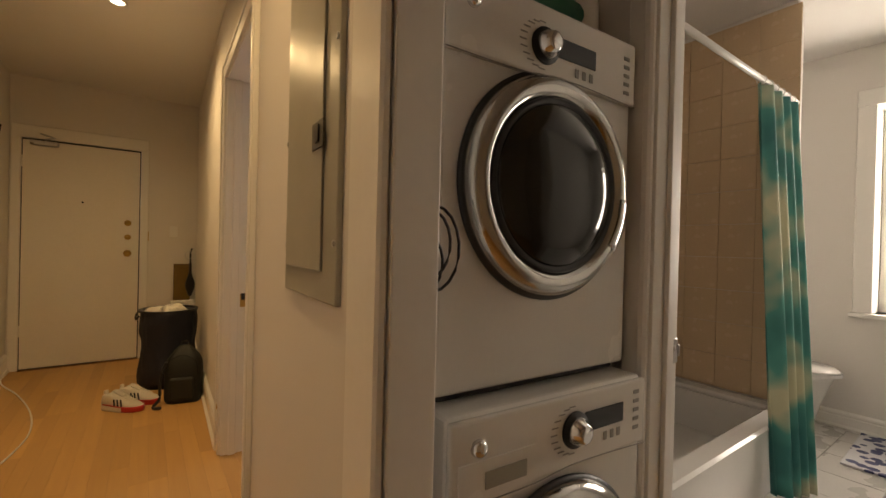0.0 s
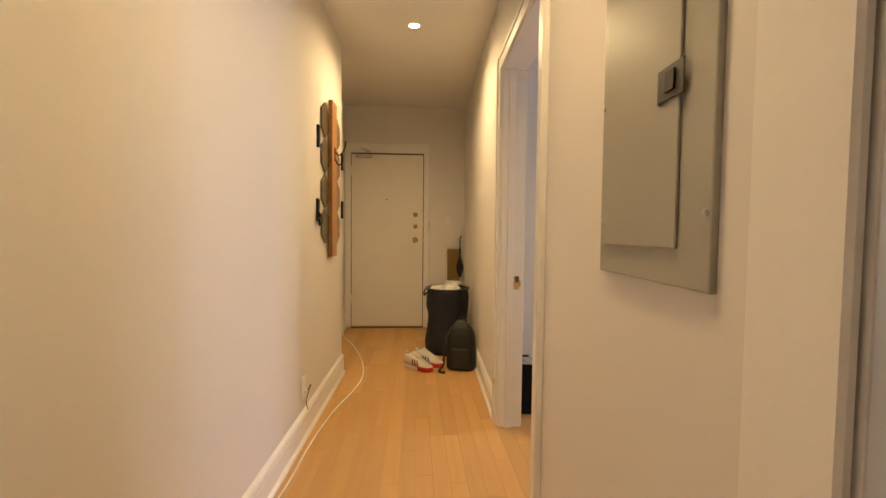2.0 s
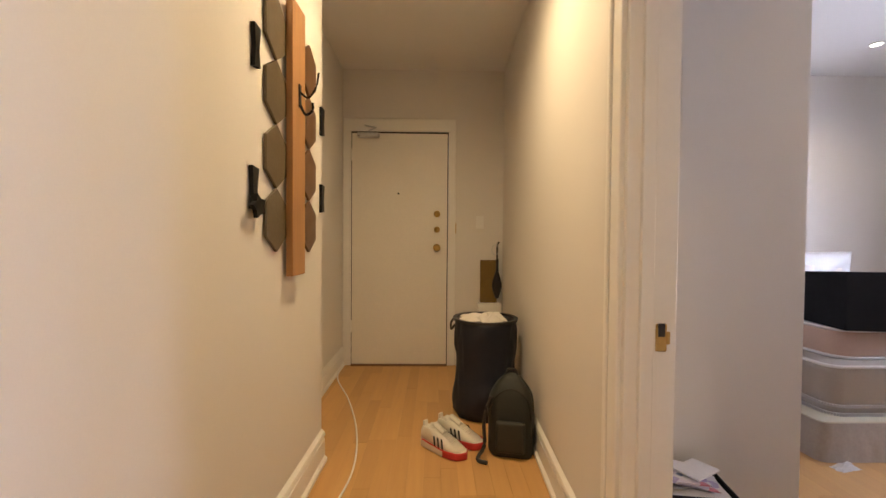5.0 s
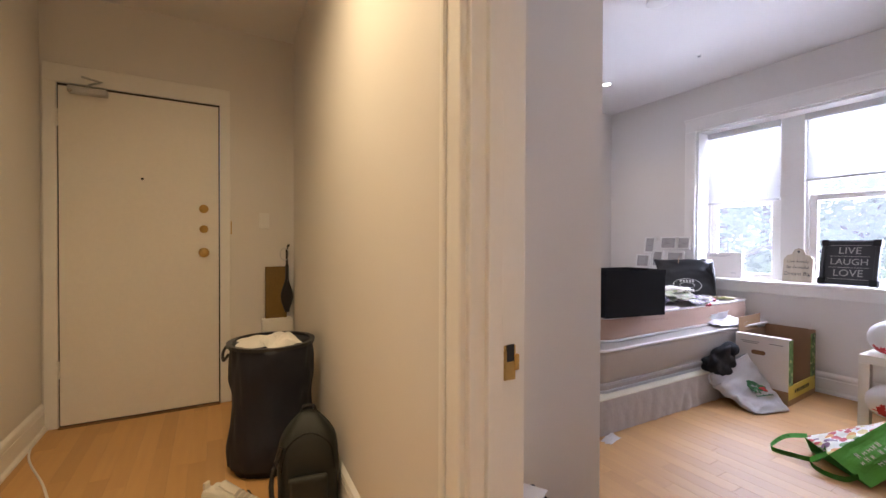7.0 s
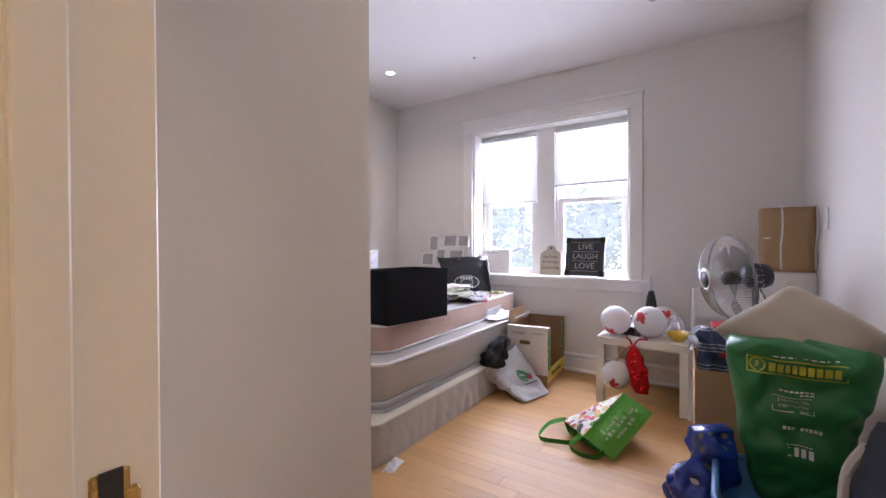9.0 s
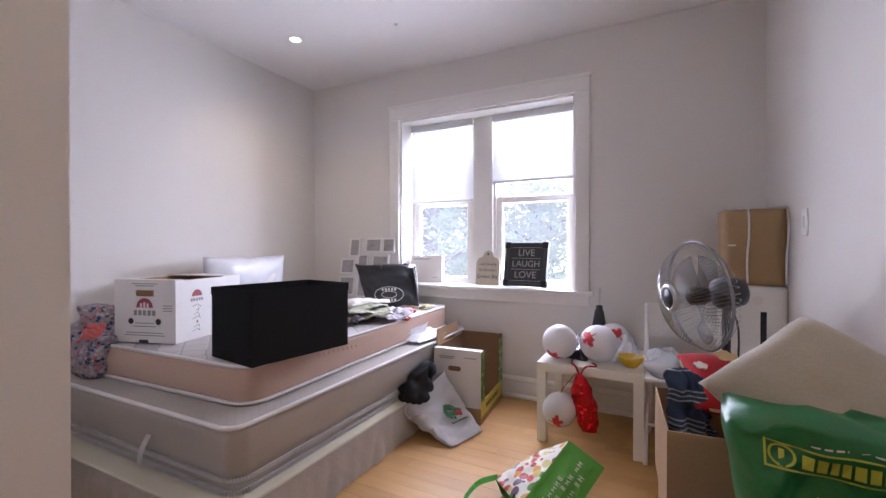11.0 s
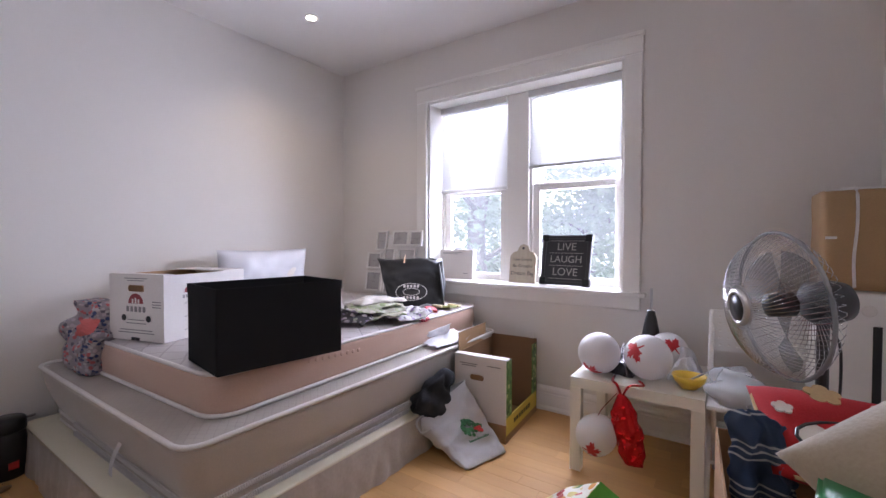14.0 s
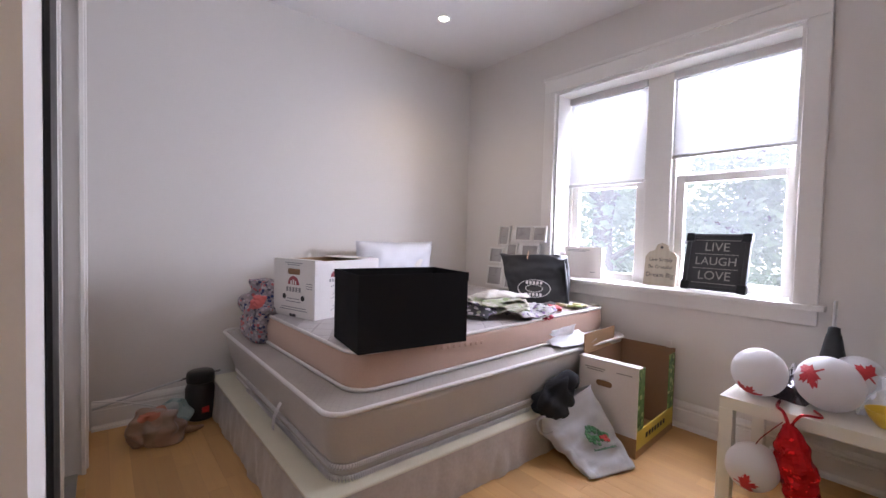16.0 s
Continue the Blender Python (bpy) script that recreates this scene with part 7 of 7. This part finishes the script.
part("printed_line", box((-0.169, 0.085, 0.19), (-0.1665, 0.118, 0.20)), M_PIPE, kb)
bs = thing("light_switch", "white light switch plate on the bedroom wall", "light switch", pose(4.15, YN + 0.001, 1.21))
part("plate", box((-0.036, 0.001, -0.057), (0.036, 0.007, 0.057), 0.003), M_WHITE, bs)
part("rocker", box((-0.014, 0.006, -0.025), (0.014, 0.011, 0.025), 0.002), M_WHITE, bs)

# stacked cartons with bedding
def brown_box(at, w, d, h, label, open_top):
    b = thing("cardboard_box", label, "cardboard box", at)
    t = 0.005
    part("side", box((-w / 2, -d / 2, 0), (w / 2, -d / 2 + t, h)), M_CARD, b)
    part("side", box((-w / 2, d / 2 - t, 0), (w / 2, d / 2, h)), M_CARD, b)
    part("side", box((-w / 2, -d / 2 + t, 0), (-w / 2 + t, d / 2 - t, h)), M_CARD, b)
    part("side", box((w / 2 - t, -d / 2 + t, 0), (w / 2, d / 2 - t, h)), M_CARD, b)
    part("bottom", box((-w / 2 + t, -d / 2 + t, 0.001), (w / 2 - t, d / 2 - t, 0.006)), M_CARDDARK, b)
    if open_top:
        part("flap", box((-0.07, -w / 2 + 0.01, -0.002), (0, 0.02, 0.002), m=Matrix.Translation((-w / 2, 0, h)) @ pose(0, 0, 0, 0, 70)), M_CARD, b)
        part("flap", box((-w / 2 + 0.01, 0, -0.002), (w / 2 - 0.01, 0.14, 0.002), m=Matrix.Translation((0, -d / 2, h)) @ pose(0, 0, 0, -70)), M_CARD, b)
    else:
        part("lid", box((-w / 2, -d / 2, h), (w / 2, d / 2, h + 0.004)), M_CARD, b)
    return b


brown_box(pose(3.455, 1.905, 0.0, 0, 0, 2), 0.40, 0.37, 0.285, "closed brown cardboard box under another box", False)
brown_box(pose(3.460, 1.900, 0.290, 0, 0, 4), 0.41, 0.39, 0.285, "open brown cardboard box stuffed with bedding", True)


def cloth_stripes(name, base, stripe, axis, scale):
    m = bpy.data.materials.new(name)
    m.use_nodes = True
    n, l = m.node_tree.nodes, m.node_tree.links
    b = n["Principled BSDF"]
    b.inputs["Roughness"].default_value = 0.9
    tc, wv, mix, cr = n.new("ShaderNodeTexCoord"), n.new("ShaderNodeTexWave"), n.new("ShaderNodeMix"), n.new("ShaderNodeMath")
    wv.bands_direction = axis
    wv.inputs["Scale"].default_value = scale
    wv.inputs["Distortion"].default_value = 0.6
    cr.operation = "GREATER_THAN"
    cr.inputs[1].default_value = 0.80
    mix.data_type = "RGBA"
    mix.inputs[6].default_value, mix.inputs[7].default_value = (*base, 1), (*stripe, 1)
    l.new(tc.outputs["Object"], wv.inputs["Vector"]); w2, mu, g2 = n.new("ShaderNodeTexWave"), n.new("ShaderNodeMath"), n.new("ShaderNodeMath")
    w2.bands_direction = axis
    w2.inputs["Scale"].default_value, w2.inputs["Distortion"].default_value = scale * 0.16, 0.6
    g2.operation, mu.operation = "GREATER_THAN", "MULTIPLY"
    g2.inputs[1].default_value = 0.45
    l.new(tc.outputs["Object"], w2.inputs["Vector"]); l.new(w2.outputs["Fac"], g2.inputs[0]); l.new(g2.outputs[0], mu.inputs[0]); l.new(wv.outputs["Fac"], mu.inputs[1]); l.new(mu.outputs[0], cr.inputs[0]); l.new(cr.outputs[0], mix.inputs[0]); l.new(mix.outputs[2], b.inputs["Base Color"])
    return m


def drape(layer):
    """Bunched cloth: one fold of it, rolled at the top."""
    bm = bmesh.new()
    nu, nv = 34, 26
    def f(u, v):
        fold = 0.028 * math.sin(u * 13 + layer * 2 + 2 * v) * (0.3 + v) + 0.03 * noise.noise(Vector((u * 5 + layer * 7, v * 4, layer)))
        roll = 0.05 * math.cos(min(1, v * 3.5) * math.pi / 2)
        return Vector((-0.03 + 0.045 * layer + fold * 0.7 + roll, (0.5 - u) * (0.115 - 0.02 * layer) + 0.02 * noise.noise(Vector((u * 3, v * 6, layer + 4))) - 0.03 * v * layer, (0.20 - 0.02 * layer) * (1 - v) + 0.02 * math.sin(u * 4 + layer) * (1 - v) + 0.01 * noise.noise(Vector((u * 9, layer, 2)))))
    g = [[bm.verts.new(f(i / nu, j / nv)) for j in range(nv + 1)] for i in range(nu + 1)]
    for i in range(nu):
        for j in range(nv):
            bm.faces.new((g[i][j], g[i + 1][j], g[i + 1][j + 1], g[i][j + 1]))
    bmesh.ops.solidify(bm, geom=bm.faces[:], thickness=0.004)
    return bm


plaid = thing("blue_striped_blanket", "blue blanket with white stripes spilling from the box", "blanket", pose(3.395, 2.018, 0.50, 0, 8, 10))
M_BLANKET = cloth_stripes("blue_stripe", (0.055, 0.085, 0.15), (0.50, 0.50, 0.50), "Z", 22.0)
for layer_no in range(3):
    part("fold", drape(layer_no), M_BLANKET, plaid, smooth=True)
redp = thing("red_floral_cushion", "red cushion with beige flowers and a beige trim", "cushion", pose(3.55, 1.868, 0.600, 4, -18, 8))
part("cover", cushion(0.31, 0.32, 0.10, 3.0, 0.01), mat("red_woven", (0.36, 0.008, 0.012), 0.9, vary=0.12, fine=200, bump=0.15), redp, smooth=True)
FLOWER = [((0.034 + 0.016 * abs(math.cos(2.5 * t * 2 * math.pi / 40)) ** 0.7) * math.cos(t * 2 * math.pi / 40), (0.034 + 0.016 * abs(math.cos(2.5 * t * 2 * math.pi / 40)) ** 0.7) * math.sin(t * 2 * math.pi / 40)) for t in range(40)]
FLOWER = [(a * 0.8, b * 0.8) for a, b in FLOWER]
M_TAN = mat("tan_applique", (0.50, 0.36, 0.18), 0.9, vary=0.1)
for fx, fy, s in ((0.02, 0.115, 0.55), (0.10, 0.02, 0.95), (0.075, -0.085, 0.6)):
    part("flower", prism([(a * s, b * s) for a, b in FLOWER], 0, 0.004, pose(fx, fy, 0.099 - 0.25 * (fx * fx + fy * fy))), M_TAN if s > 0.75 else M_LINEN, redp, "beige flower patch")
part("cream_panel", prism([(-0.075 + 0.075 * math.cos(k * 0.3142), -0.02 + 0.13 * math.sin(k * 0.3142)) for k in range(20)], 0, 0.003, pose(0, 0, 0.094)), M_LINEN, redp, "cream oval panel with a dark edge")
part("panel_edge", tube([(-0.075 + 0.075 * math.cos(k * 0.3142), -0.02 + 0.13 * math.sin(k * 0.3142), 0.098) for k in range(21)], 0.004, 6, False), M_BLACK, redp)
part("trim_cord", rope(0.296, 0.304, 0.05, 0.04, 0.006), M_TAN, redp)

M_SUEDE = mat("beige_suede", (0.36, 0.31, 0.235), 0.95, vary=0.10, scale=7, fine=160, bump=0.12, sheen=0.4)
bigp = thing("beige_cushion", "large beige suede floor cushion stuffed upright in the bag", "cushion", pose(3.068, 1.778, 0.772))
part("cover", cushion(0.340, 0.340, 0.165, 1.0, 0.022, 34), M_SUEDE, bigp, smooth=True, at=pose(0, 0, 0, 0, -40, 0) @ pose(0, 0, 0, 0, 0, 45) @ pose(0, 0, -0.08))
M_GREENBAG2 = mat("green_woven_plastic", (0.018, 0.16, 0.045), 0.42, vary=0.12, scale=6, fine=120, bump=0.1)
sackg = thing("green_shopping_bag", "dark green shopping bag hung upside down with yellow print", "bag", pose(2.965, 1.80, 0.29, 0, 0, 0))


def gsack(a, v):
    c, s = math.cos(a), math.sin(a)
    hw = 0.095 + 0.085 * v ** 0.7
    x = 0.115 * math.copysign(abs(c) ** 0.5, c) * (0.7 + 0.3 * v)
    y = hw * math.copysign(abs(s) ** 0.5, s)
    k = noise.noise(Vector((x * 10, y * 10, v * 5))) + 0.6 * noise.noise(Vector((x * 4, y * 18, v * 3)))
    fold = 0.020 * noise.noise(Vector((y * 15 + 6 * v, v * 5, 3))) - 0.022 * abs(noise.noise(Vector((y * 11 - 5 * v, v * 4, 8)))) + 0.010 * math.sin(y * 60) * max(0.0, v - 0.8) * 4
    return Vector((x + 0.014 * k + fold, y + 0.012 * k, 0.475 * v + 0.015 * math.sin(a * 2 + 1) * v + 0.012 * math.sin(a * 7) * v ** 4))


part("body", closed_form(gsack, 120, 48), M_GREENBAG2, sackg, smooth=True)
M_YPRINT = mat("yellow_ink", (0.40, 0.42, 0.04), 0.5, bump=0)


def on_sack(y, z, lift=0.004):
    """The place on the sack's face towards the door, at that breadth and height."""
    v = z / 0.475
    hw = 0.095 + 0.085 * v ** 0.7
    a = math.pi - math.asin(max(-0.97, min(0.97, math.copysign((abs(y) / hw) ** 2, y))))
    q = gsack(a, v)
    return Vector((q.x - lift, y, z))


def patch(bm, y0_, y1_, z0_, z1_):
    n = max(1, int(abs(y1_ - y0_) / 0.012))
    lows = [bm.verts.new(on_sack(y0_ + (y1_ - y0_) * i / n, z0_)) for i in range(n + 1)]
    highs = [bm.verts.new(on_sack(y0_ + (y1_ - y0_) * i / n, z1_)) for i in range(n + 1)]
    for i in range(n):
        bm.faces.new((lows[i], lows[i + 1], highs[i + 1], highs[i]))


def border(bm, y0_, y1_, z0_, z1_, t=0.0035):
    for a, b, c, d_ in ((y0_, y1_, z0_, z0_ + t), (y0_, y1_, z1_ - t, z1_), (y0_, y0_ - t, z0_, z1_), (y1_, y1_ + t, z0_, z1_)):
        patch(bm, a, b, c, d_)


prt = bmesh.new()
border(prt, 0.128, -0.100, 0.404, 0.452)
yy = 0.075
for i, wl in enumerate((0.015, 0.014, 0.011, 0.011, 0.014, 0.014, 0.014, 0.017, 0.014)):
    patch(prt, yy, yy - wl, 0.414, 0.440)
    yy -= wl + 0.0045
for k in range(16):
    a0, a1 = 2 * math.pi * k / 16, 2 * math.pi * (k + 1) / 16
    quad = [prt.verts.new(on_sack(0.102 + r * math.cos(a), 0.428 + r * math.sin(a))) for r, a in ((0.020, a0), (0.020, a1), (0.016, a1), (0.016, a0))]
    prt.faces.new(quad)
patch(prt, 0.106, 0.098, 0.418, 0.438)
tagged(part("yellow_print", prt, M_YPRINT, sackg), "yellow bordered bar of plain shapes", kind="stuff")
prt = bmesh.new()
for i in range(9):
    patch(prt, 0.066 - 0.017 * i, 0.054 - 0.017 * i, 0.460, 0.4635)
for i in range(7):
    patch(prt, 0.050 - 0.012 * i, 0.041 - 0.012 * i, 0.356, 0.361)
    if i > 3:
        patch(prt, 0.050 - 0.012 * i, 0.041 - 0.012 * i, 0.347, 0.352)
border(prt, 0.066, -0.030, 0.297, 0.341, 0.002)
for z0_, z1_, y0_, cnt in ((0.243, 0.254, 0.040, 3), (0.240, 0.251, -0.002, 5), (0.196, 0.199, 0.030, 6)):
    for i in range(cnt):
        patch(prt, y0_ - 0.010 * i, y0_ - 0.010 * i - 0.0075, z0_, z1_)
for i in range(4):
    patch(prt, 0.028 - 0.016 * i, 0.018 - 0.016 * i, 0.165, 0.190)
tagged(part("white_print", prt, M_PIPE, sackg), "white bordered bars of plain shapes", kind="stuff")
for txt, zz, size in (("RECYCLABLE", 0.330, 0.0125), ("REUTILISABLE", 0.315, 0.0115), ("BAG", 0.303, 0.0105)):
    lt = words(txt, size, Matrix(), M_PIPE, sackg, "white capital letters, upside down")
    off = 0.018 if txt != "BAG" else -0.008
    for vt in lt.data.vertices:
        vt.co = on_sack(off + vt.co.x, zz - vt.co.y, 0.005)
tub_b = thing("blue_tub", "blue plastic recycling tub with a rolled rim", "tub", pose(2.76, 1.79, 0))
M_BLUE = mat("blue_plastic", (0.07, 0.20, 0.42), 0.45, vary=0.06)


def tub_ring(k, z, out=0.0):
    return [(x * k + (out if x > 0 else -out), y * k + (out if y > 0 else -out), z) for x, y in rounded_rect(0.36, 0.42, 0.07, 6)]


part("wall", loft([tub_ring(0.82, 0.002), tub_ring(0.88, 0.12), tub_ring(0.94, 0.26), tub_ring(1.0, 0.385), tub_ring(1.0, 0.385, 0.012), tub_ring(1.0, 0.36, 0.014)], True, 0.0), M_BLUE, tub_b)
part("rim", tube([Vector(p) for p in tub_ring(1.0, 0.385, 0.006)] + [Vector(tub_ring(1.0, 0.385, 0.006)[0])], 0.010, 8, False), M_BLUE, tub_b, smooth=True)
M_BLUEFILM = spots("blue_print_film", (0.012, 0.040, 0.26), [(0.010, 0.032, 0.22), (0.10, 0.12, 0.11), (0.014, 0.045, 0.30), (0.03, 0.08, 0.34), (0.010, 0.030, 0.20)], 34.0, 0.22, 0.36)
bbag = thing("blue_plastic_bag", "shiny blue printed plastic bag with clutter", "bag", pose(2.945, 2.035, 0.0, 0, 0, -15))
film_bm = sack(0.24, 0.18, 0.46, 6.6, 0.07, 0.6, 84, 56)
for vt in film_bm.verts:
    push = 0.030 * abs(noise.noise(vt.co * 14 + Vector((3, 1, 0)))) + 0.012 * abs(noise.noise(vt.co * 34))
    vt.co -= Vector((vt.co.x, vt.co.y, 0)).normalized() * push
part("film", film_bm, M_BLUEFILM, bbag, smooth=True)
part("paper_tag", box((-0.10, -0.03, 0.30), (-0.085, 0.03, 0.315), 0.003), M_FOAM, bbag)
M_DENIM = mat("dark_blue_fabric", (0.030, 0.040, 0.070), 0.8, vary=0.15, scale=8, fine=250, bump=0.12)
suit = thing("dark_blue_bag", "dark blue soft bag standing by the wall", "bag", pose(2.58, 1.635, 0.0, 0, 0, 8))
part("body", sack(0.34, 0.16, 0.66, 9.3, 0.03, 0.7), M_DENIM, suit, smooth=True)
part("strap", tube(smooth_path([(0.08, 0.06, 0.60), (0.13, 0.08, 0.5), (0.12, 0.09, 0.35)], 6), 0.012, 6), M_PIPE, suit)

# ---- by the far wall ----
jar = thing("black_tub_jar", "black plastic powder jar with a screw lid and red mark", "jar", pose(2.675, 4.845, 0))
part("body", lathe([(0.068, 0.0), (0.076, 0.008), (0.078, 0.03), (0.078, 0.175), (0.066, 0.205), (0.060, 0.21)], 36), M_BLACK, jar, smooth=True)
part("lid", lathe([(0.070, 0.211), (0.072, 0.215), (0.072, 0.258), (0.066, 0.268), (0.01, 0.270)], 36), M_BLACK, jar, smooth=True)
part("label_mark", prism([(-0.015, 0), (0.02, 0), (0.02, 0.035), (-0.015, 0.03)], 0, 0.002, Matrix(((1, 0, 0, 0.01), (0, 0, -1, -0.0775), (0, 1, 0, 0.05), (0, 0, 0, 1)))), M_RED, jar)
trash = thing("crumpled_bag", "crumpled brown and orange plastic bag on the floor", "bag", pose(2.43, 4.66, 0, 0, 0, 15))
part("film", sack(0.25, 0.17, 0.155, 8.4, 0.075, 0.5, 60, 36), spots("brown_film", (0.30, 0.20, 0.14), [(0.36, 0.22, 0.16), (0.42, 0.13, 0.07), (0.26, 0.19, 0.15)], 9.0, 0.35, 0.5), trash, smooth=True)
part("tail", tube(smooth_path([(0.10, -0.02, 0.03), (0.17, -0.05, 0.02), (0.23, -0.04, 0.012)], 5), [0.03 - 0.0024 * i for i in range(11)], 8), mat("brown_twist", (0.26, 0.17, 0.11), 0.4), trash, smooth=True)
teal = thing("teal_bag", "small pale teal crumpled bag by the jar", "bag", pose(2.55, 4.82, 0))
part("film", sack(0.16, 0.14, 0.14, 2.4, 0.04, 0.6), spots("teal_film", (0.30, 0.38, 0.36), [(0.22, 0.32, 0.31), (0.40, 0.42, 0.40)], 14.0, 0.4, 0.5), teal, smooth=True)
pcord = thing("cable_run", "grey cord running along the top of the baseboard", "cable")
part("cord", tube(smooth_path([(2.19, 4.962, 0.12), (2.4, 4.955, 0.165), (2.62, 4.958, 0.205), (2.80, 4.957, 0.22)], 6), 0.006, 8), M_STEEL, pcord)
part("cord", tube(smooth_path([(2.19, 4.95, 0.165), (2.32, 4.93, 0.14), (2.5, 4.85, 0.09), (2.55, 4.80, 0.05)], 6), 0.004, 6), M_WHITE, pcord)
slip = thing("paper_scrap", "torn white paper scrap by the box spring", "paper", pose(2.83, 3.325, 0.001, 0, 0, 12))
part("sheet", crumple(0.13, 0.06, 0.02, 1.1, 8), M_PAPER, slip)

# ---- outside ----
M_GRASS = mat("lawn", (0.07, 0.12, 0.03), 0.9, vary=0.3, scale=1.0, fine=20)
tagged(part("ground", box((5.3, -60, -3.2), (120, 80, -3.1)), M_GRASS), "mown lawn below the window", "ground", kind="structure")
M_HAZE = glow("bright_overcast_sky", (0.93, 0.97, 1.0), 1.5)
tagged(part("backdrop", box((70, -90, -3.1), (70.5, 110, 60)), M_HAZE), "bright overcast sky in the distance", "backdrop", kind="structure")
M_BARK = mat("bark", (0.16, 0.14, 0.12), 0.9, vary=0.3, scale=6, fine=40, bump=0.5)
M_LEAVES = thin_cloth("leaf", (0.34, 0.42, 0.26), 0.5)


def tree(x, y, h, r, seed, leaves, spread):
    rg = random.Random(seed)
    t = thing("tree", "leafy tree outside the window, in full summer leaf", "tree", pose(x, y, -3.1), "trees outside")
    path = [(0, 0, 0), (0.05, 0.04, h * 0.3), (-0.05, 0.1, h * 0.6), (0.1, 0.0, h)]
    sp = smooth_path(path, 5)
    part("trunk", tube(sp, [r * (1.15 - 0.75 * i / len(sp)) for i in range(len(sp))], 12), M_BARK, t, smooth=True)
    limbs, tips = bmesh.new(), []
    for i in range(11):
        a = rg.uniform(0, 6.28)
        z0_ = h * rg.uniform(0.38, 0.95)
        L = spread * rg.uniform(0.5, 1.0)
        p0 = Vector((0, 0, z0_))
        p1 = p0 + Vector((math.cos(a) * L * 0.5, math.sin(a) * L * 0.5, L * 0.22))
        p2 = p0 + Vector((math.cos(a) * L, math.sin(a) * L, L * rg.uniform(-0.15, 0.35)))
        add_tube(limbs, smooth_path([p0, p1, p2], 4), [0.07 - 0.007 * k for k in range(9)], 6)
        tips += [p1, p2, (p1 + p2) / 2]
    part("limbs", limbs, M_BARK, t)
    vs, fs = [], []
    for i in range(leaves):
        c = rg.choice(tips) + Vector((rg.gauss(0, 0.42), rg.gauss(0, 0.42), rg.gauss(-0.12, 0.38)))
        q = Euler((rg.uniform(-1, 1), rg.uniform(-1, 1), rg.uniform(0, 6.28))).to_matrix()
        s = rg.uniform(0.06, 0.13)
        b = len(vs)
        for px, py in ((0, -1), (0.55, 0), (0, 1.1), (-0.55, 0)):
            vs.append(c + q @ Vector((px * s, py * s, 0)))
        fs.append((b, b + 1, b + 2, b + 3))
    me = bpy.data.meshes.new("crown")
    me.from_pydata([tuple(v) for v in vs], [], fs)
    me.materials.append(M_LEAVES)
    cr = new("crown", me)
    cr.parent = t
    tagged(cr, "many small green leaves", kind="stuff")


tree(9.4, 6.10, 7.5, 0.25, 4, 2600, 2.6)
tree(13.0, 4.9, 7.0, 0.16, 9, 7000, 2.8)
tree(16.5, 2.6, 6.2, 0.2, 15, 9000, 3.0)
tree(17.0, 8.6, 6.6, 0.2, 21, 9000, 3.2)

# ---- strip floor ----
floor_strips = tagged(thing("floor_boards", "honey-coloured maple strip flooring with a satin finish", "floor"), kind="structure")
W, JOINT = 0.0785, 0.0003
rest = bmesh.new()
rng = random.Random(5)
plank_cache = {}
count = 0
x = -0.02
while x < 4.87:
    y = -1.2 - rng.uniform(0, 0.8)
    while y < 5.0:
        L = rng.choice((0.45, 0.6, 0.75, 0.9, 1.05, 1.2))
        lo, hi = max(y, -1.2), min(y + L, 5.0 if x < 1.5 else 4.99)
        if x > 2.19:
            lo = max(lo, 1.5)
        if hi - lo > 0.03:
            near = (x < 1.45 and lo > 0.3) or (1.45 < x < 4.0 and lo < 3.3 and lo > 1.2)
            if near and count < 300:
                key = (round(hi - lo, 3),)
                if key not in plank_cache:
                    bm = bmesh.new()
                    add_box(bm, (JOINT, JOINT, -0.011), (W - JOINT, hi - lo - JOINT, 0.0))
                    top = [e for e in bm.edges if all(v.co.z > -0.001 for v in e.verts)]
                    bmesh.ops.bevel(bm, geom=top, offset=0.0004, segments=1, affect="EDGES")
                    me = bpy.data.meshes.new("plank")
                    bm.to_mesh(me)
                    bm.free()
                    me.materials.append(M_FLOOR)
                    plank_cache[key] = me
                ob = new("plank", plank_cache[key])
                ob.parent = floor_strips
                ob.location = (x, lo, rng.uniform(-0.0001, 0.0001))
                count += 1
            else:
                add_box(rest, (x + JOINT, lo + JOINT, -0.011), (x + W - JOINT, hi - JOINT, 0.0))
        y += L
    x += W
tagged(part("planks_beyond", rest, M_FLOOR, floor_strips), kind="stuff")
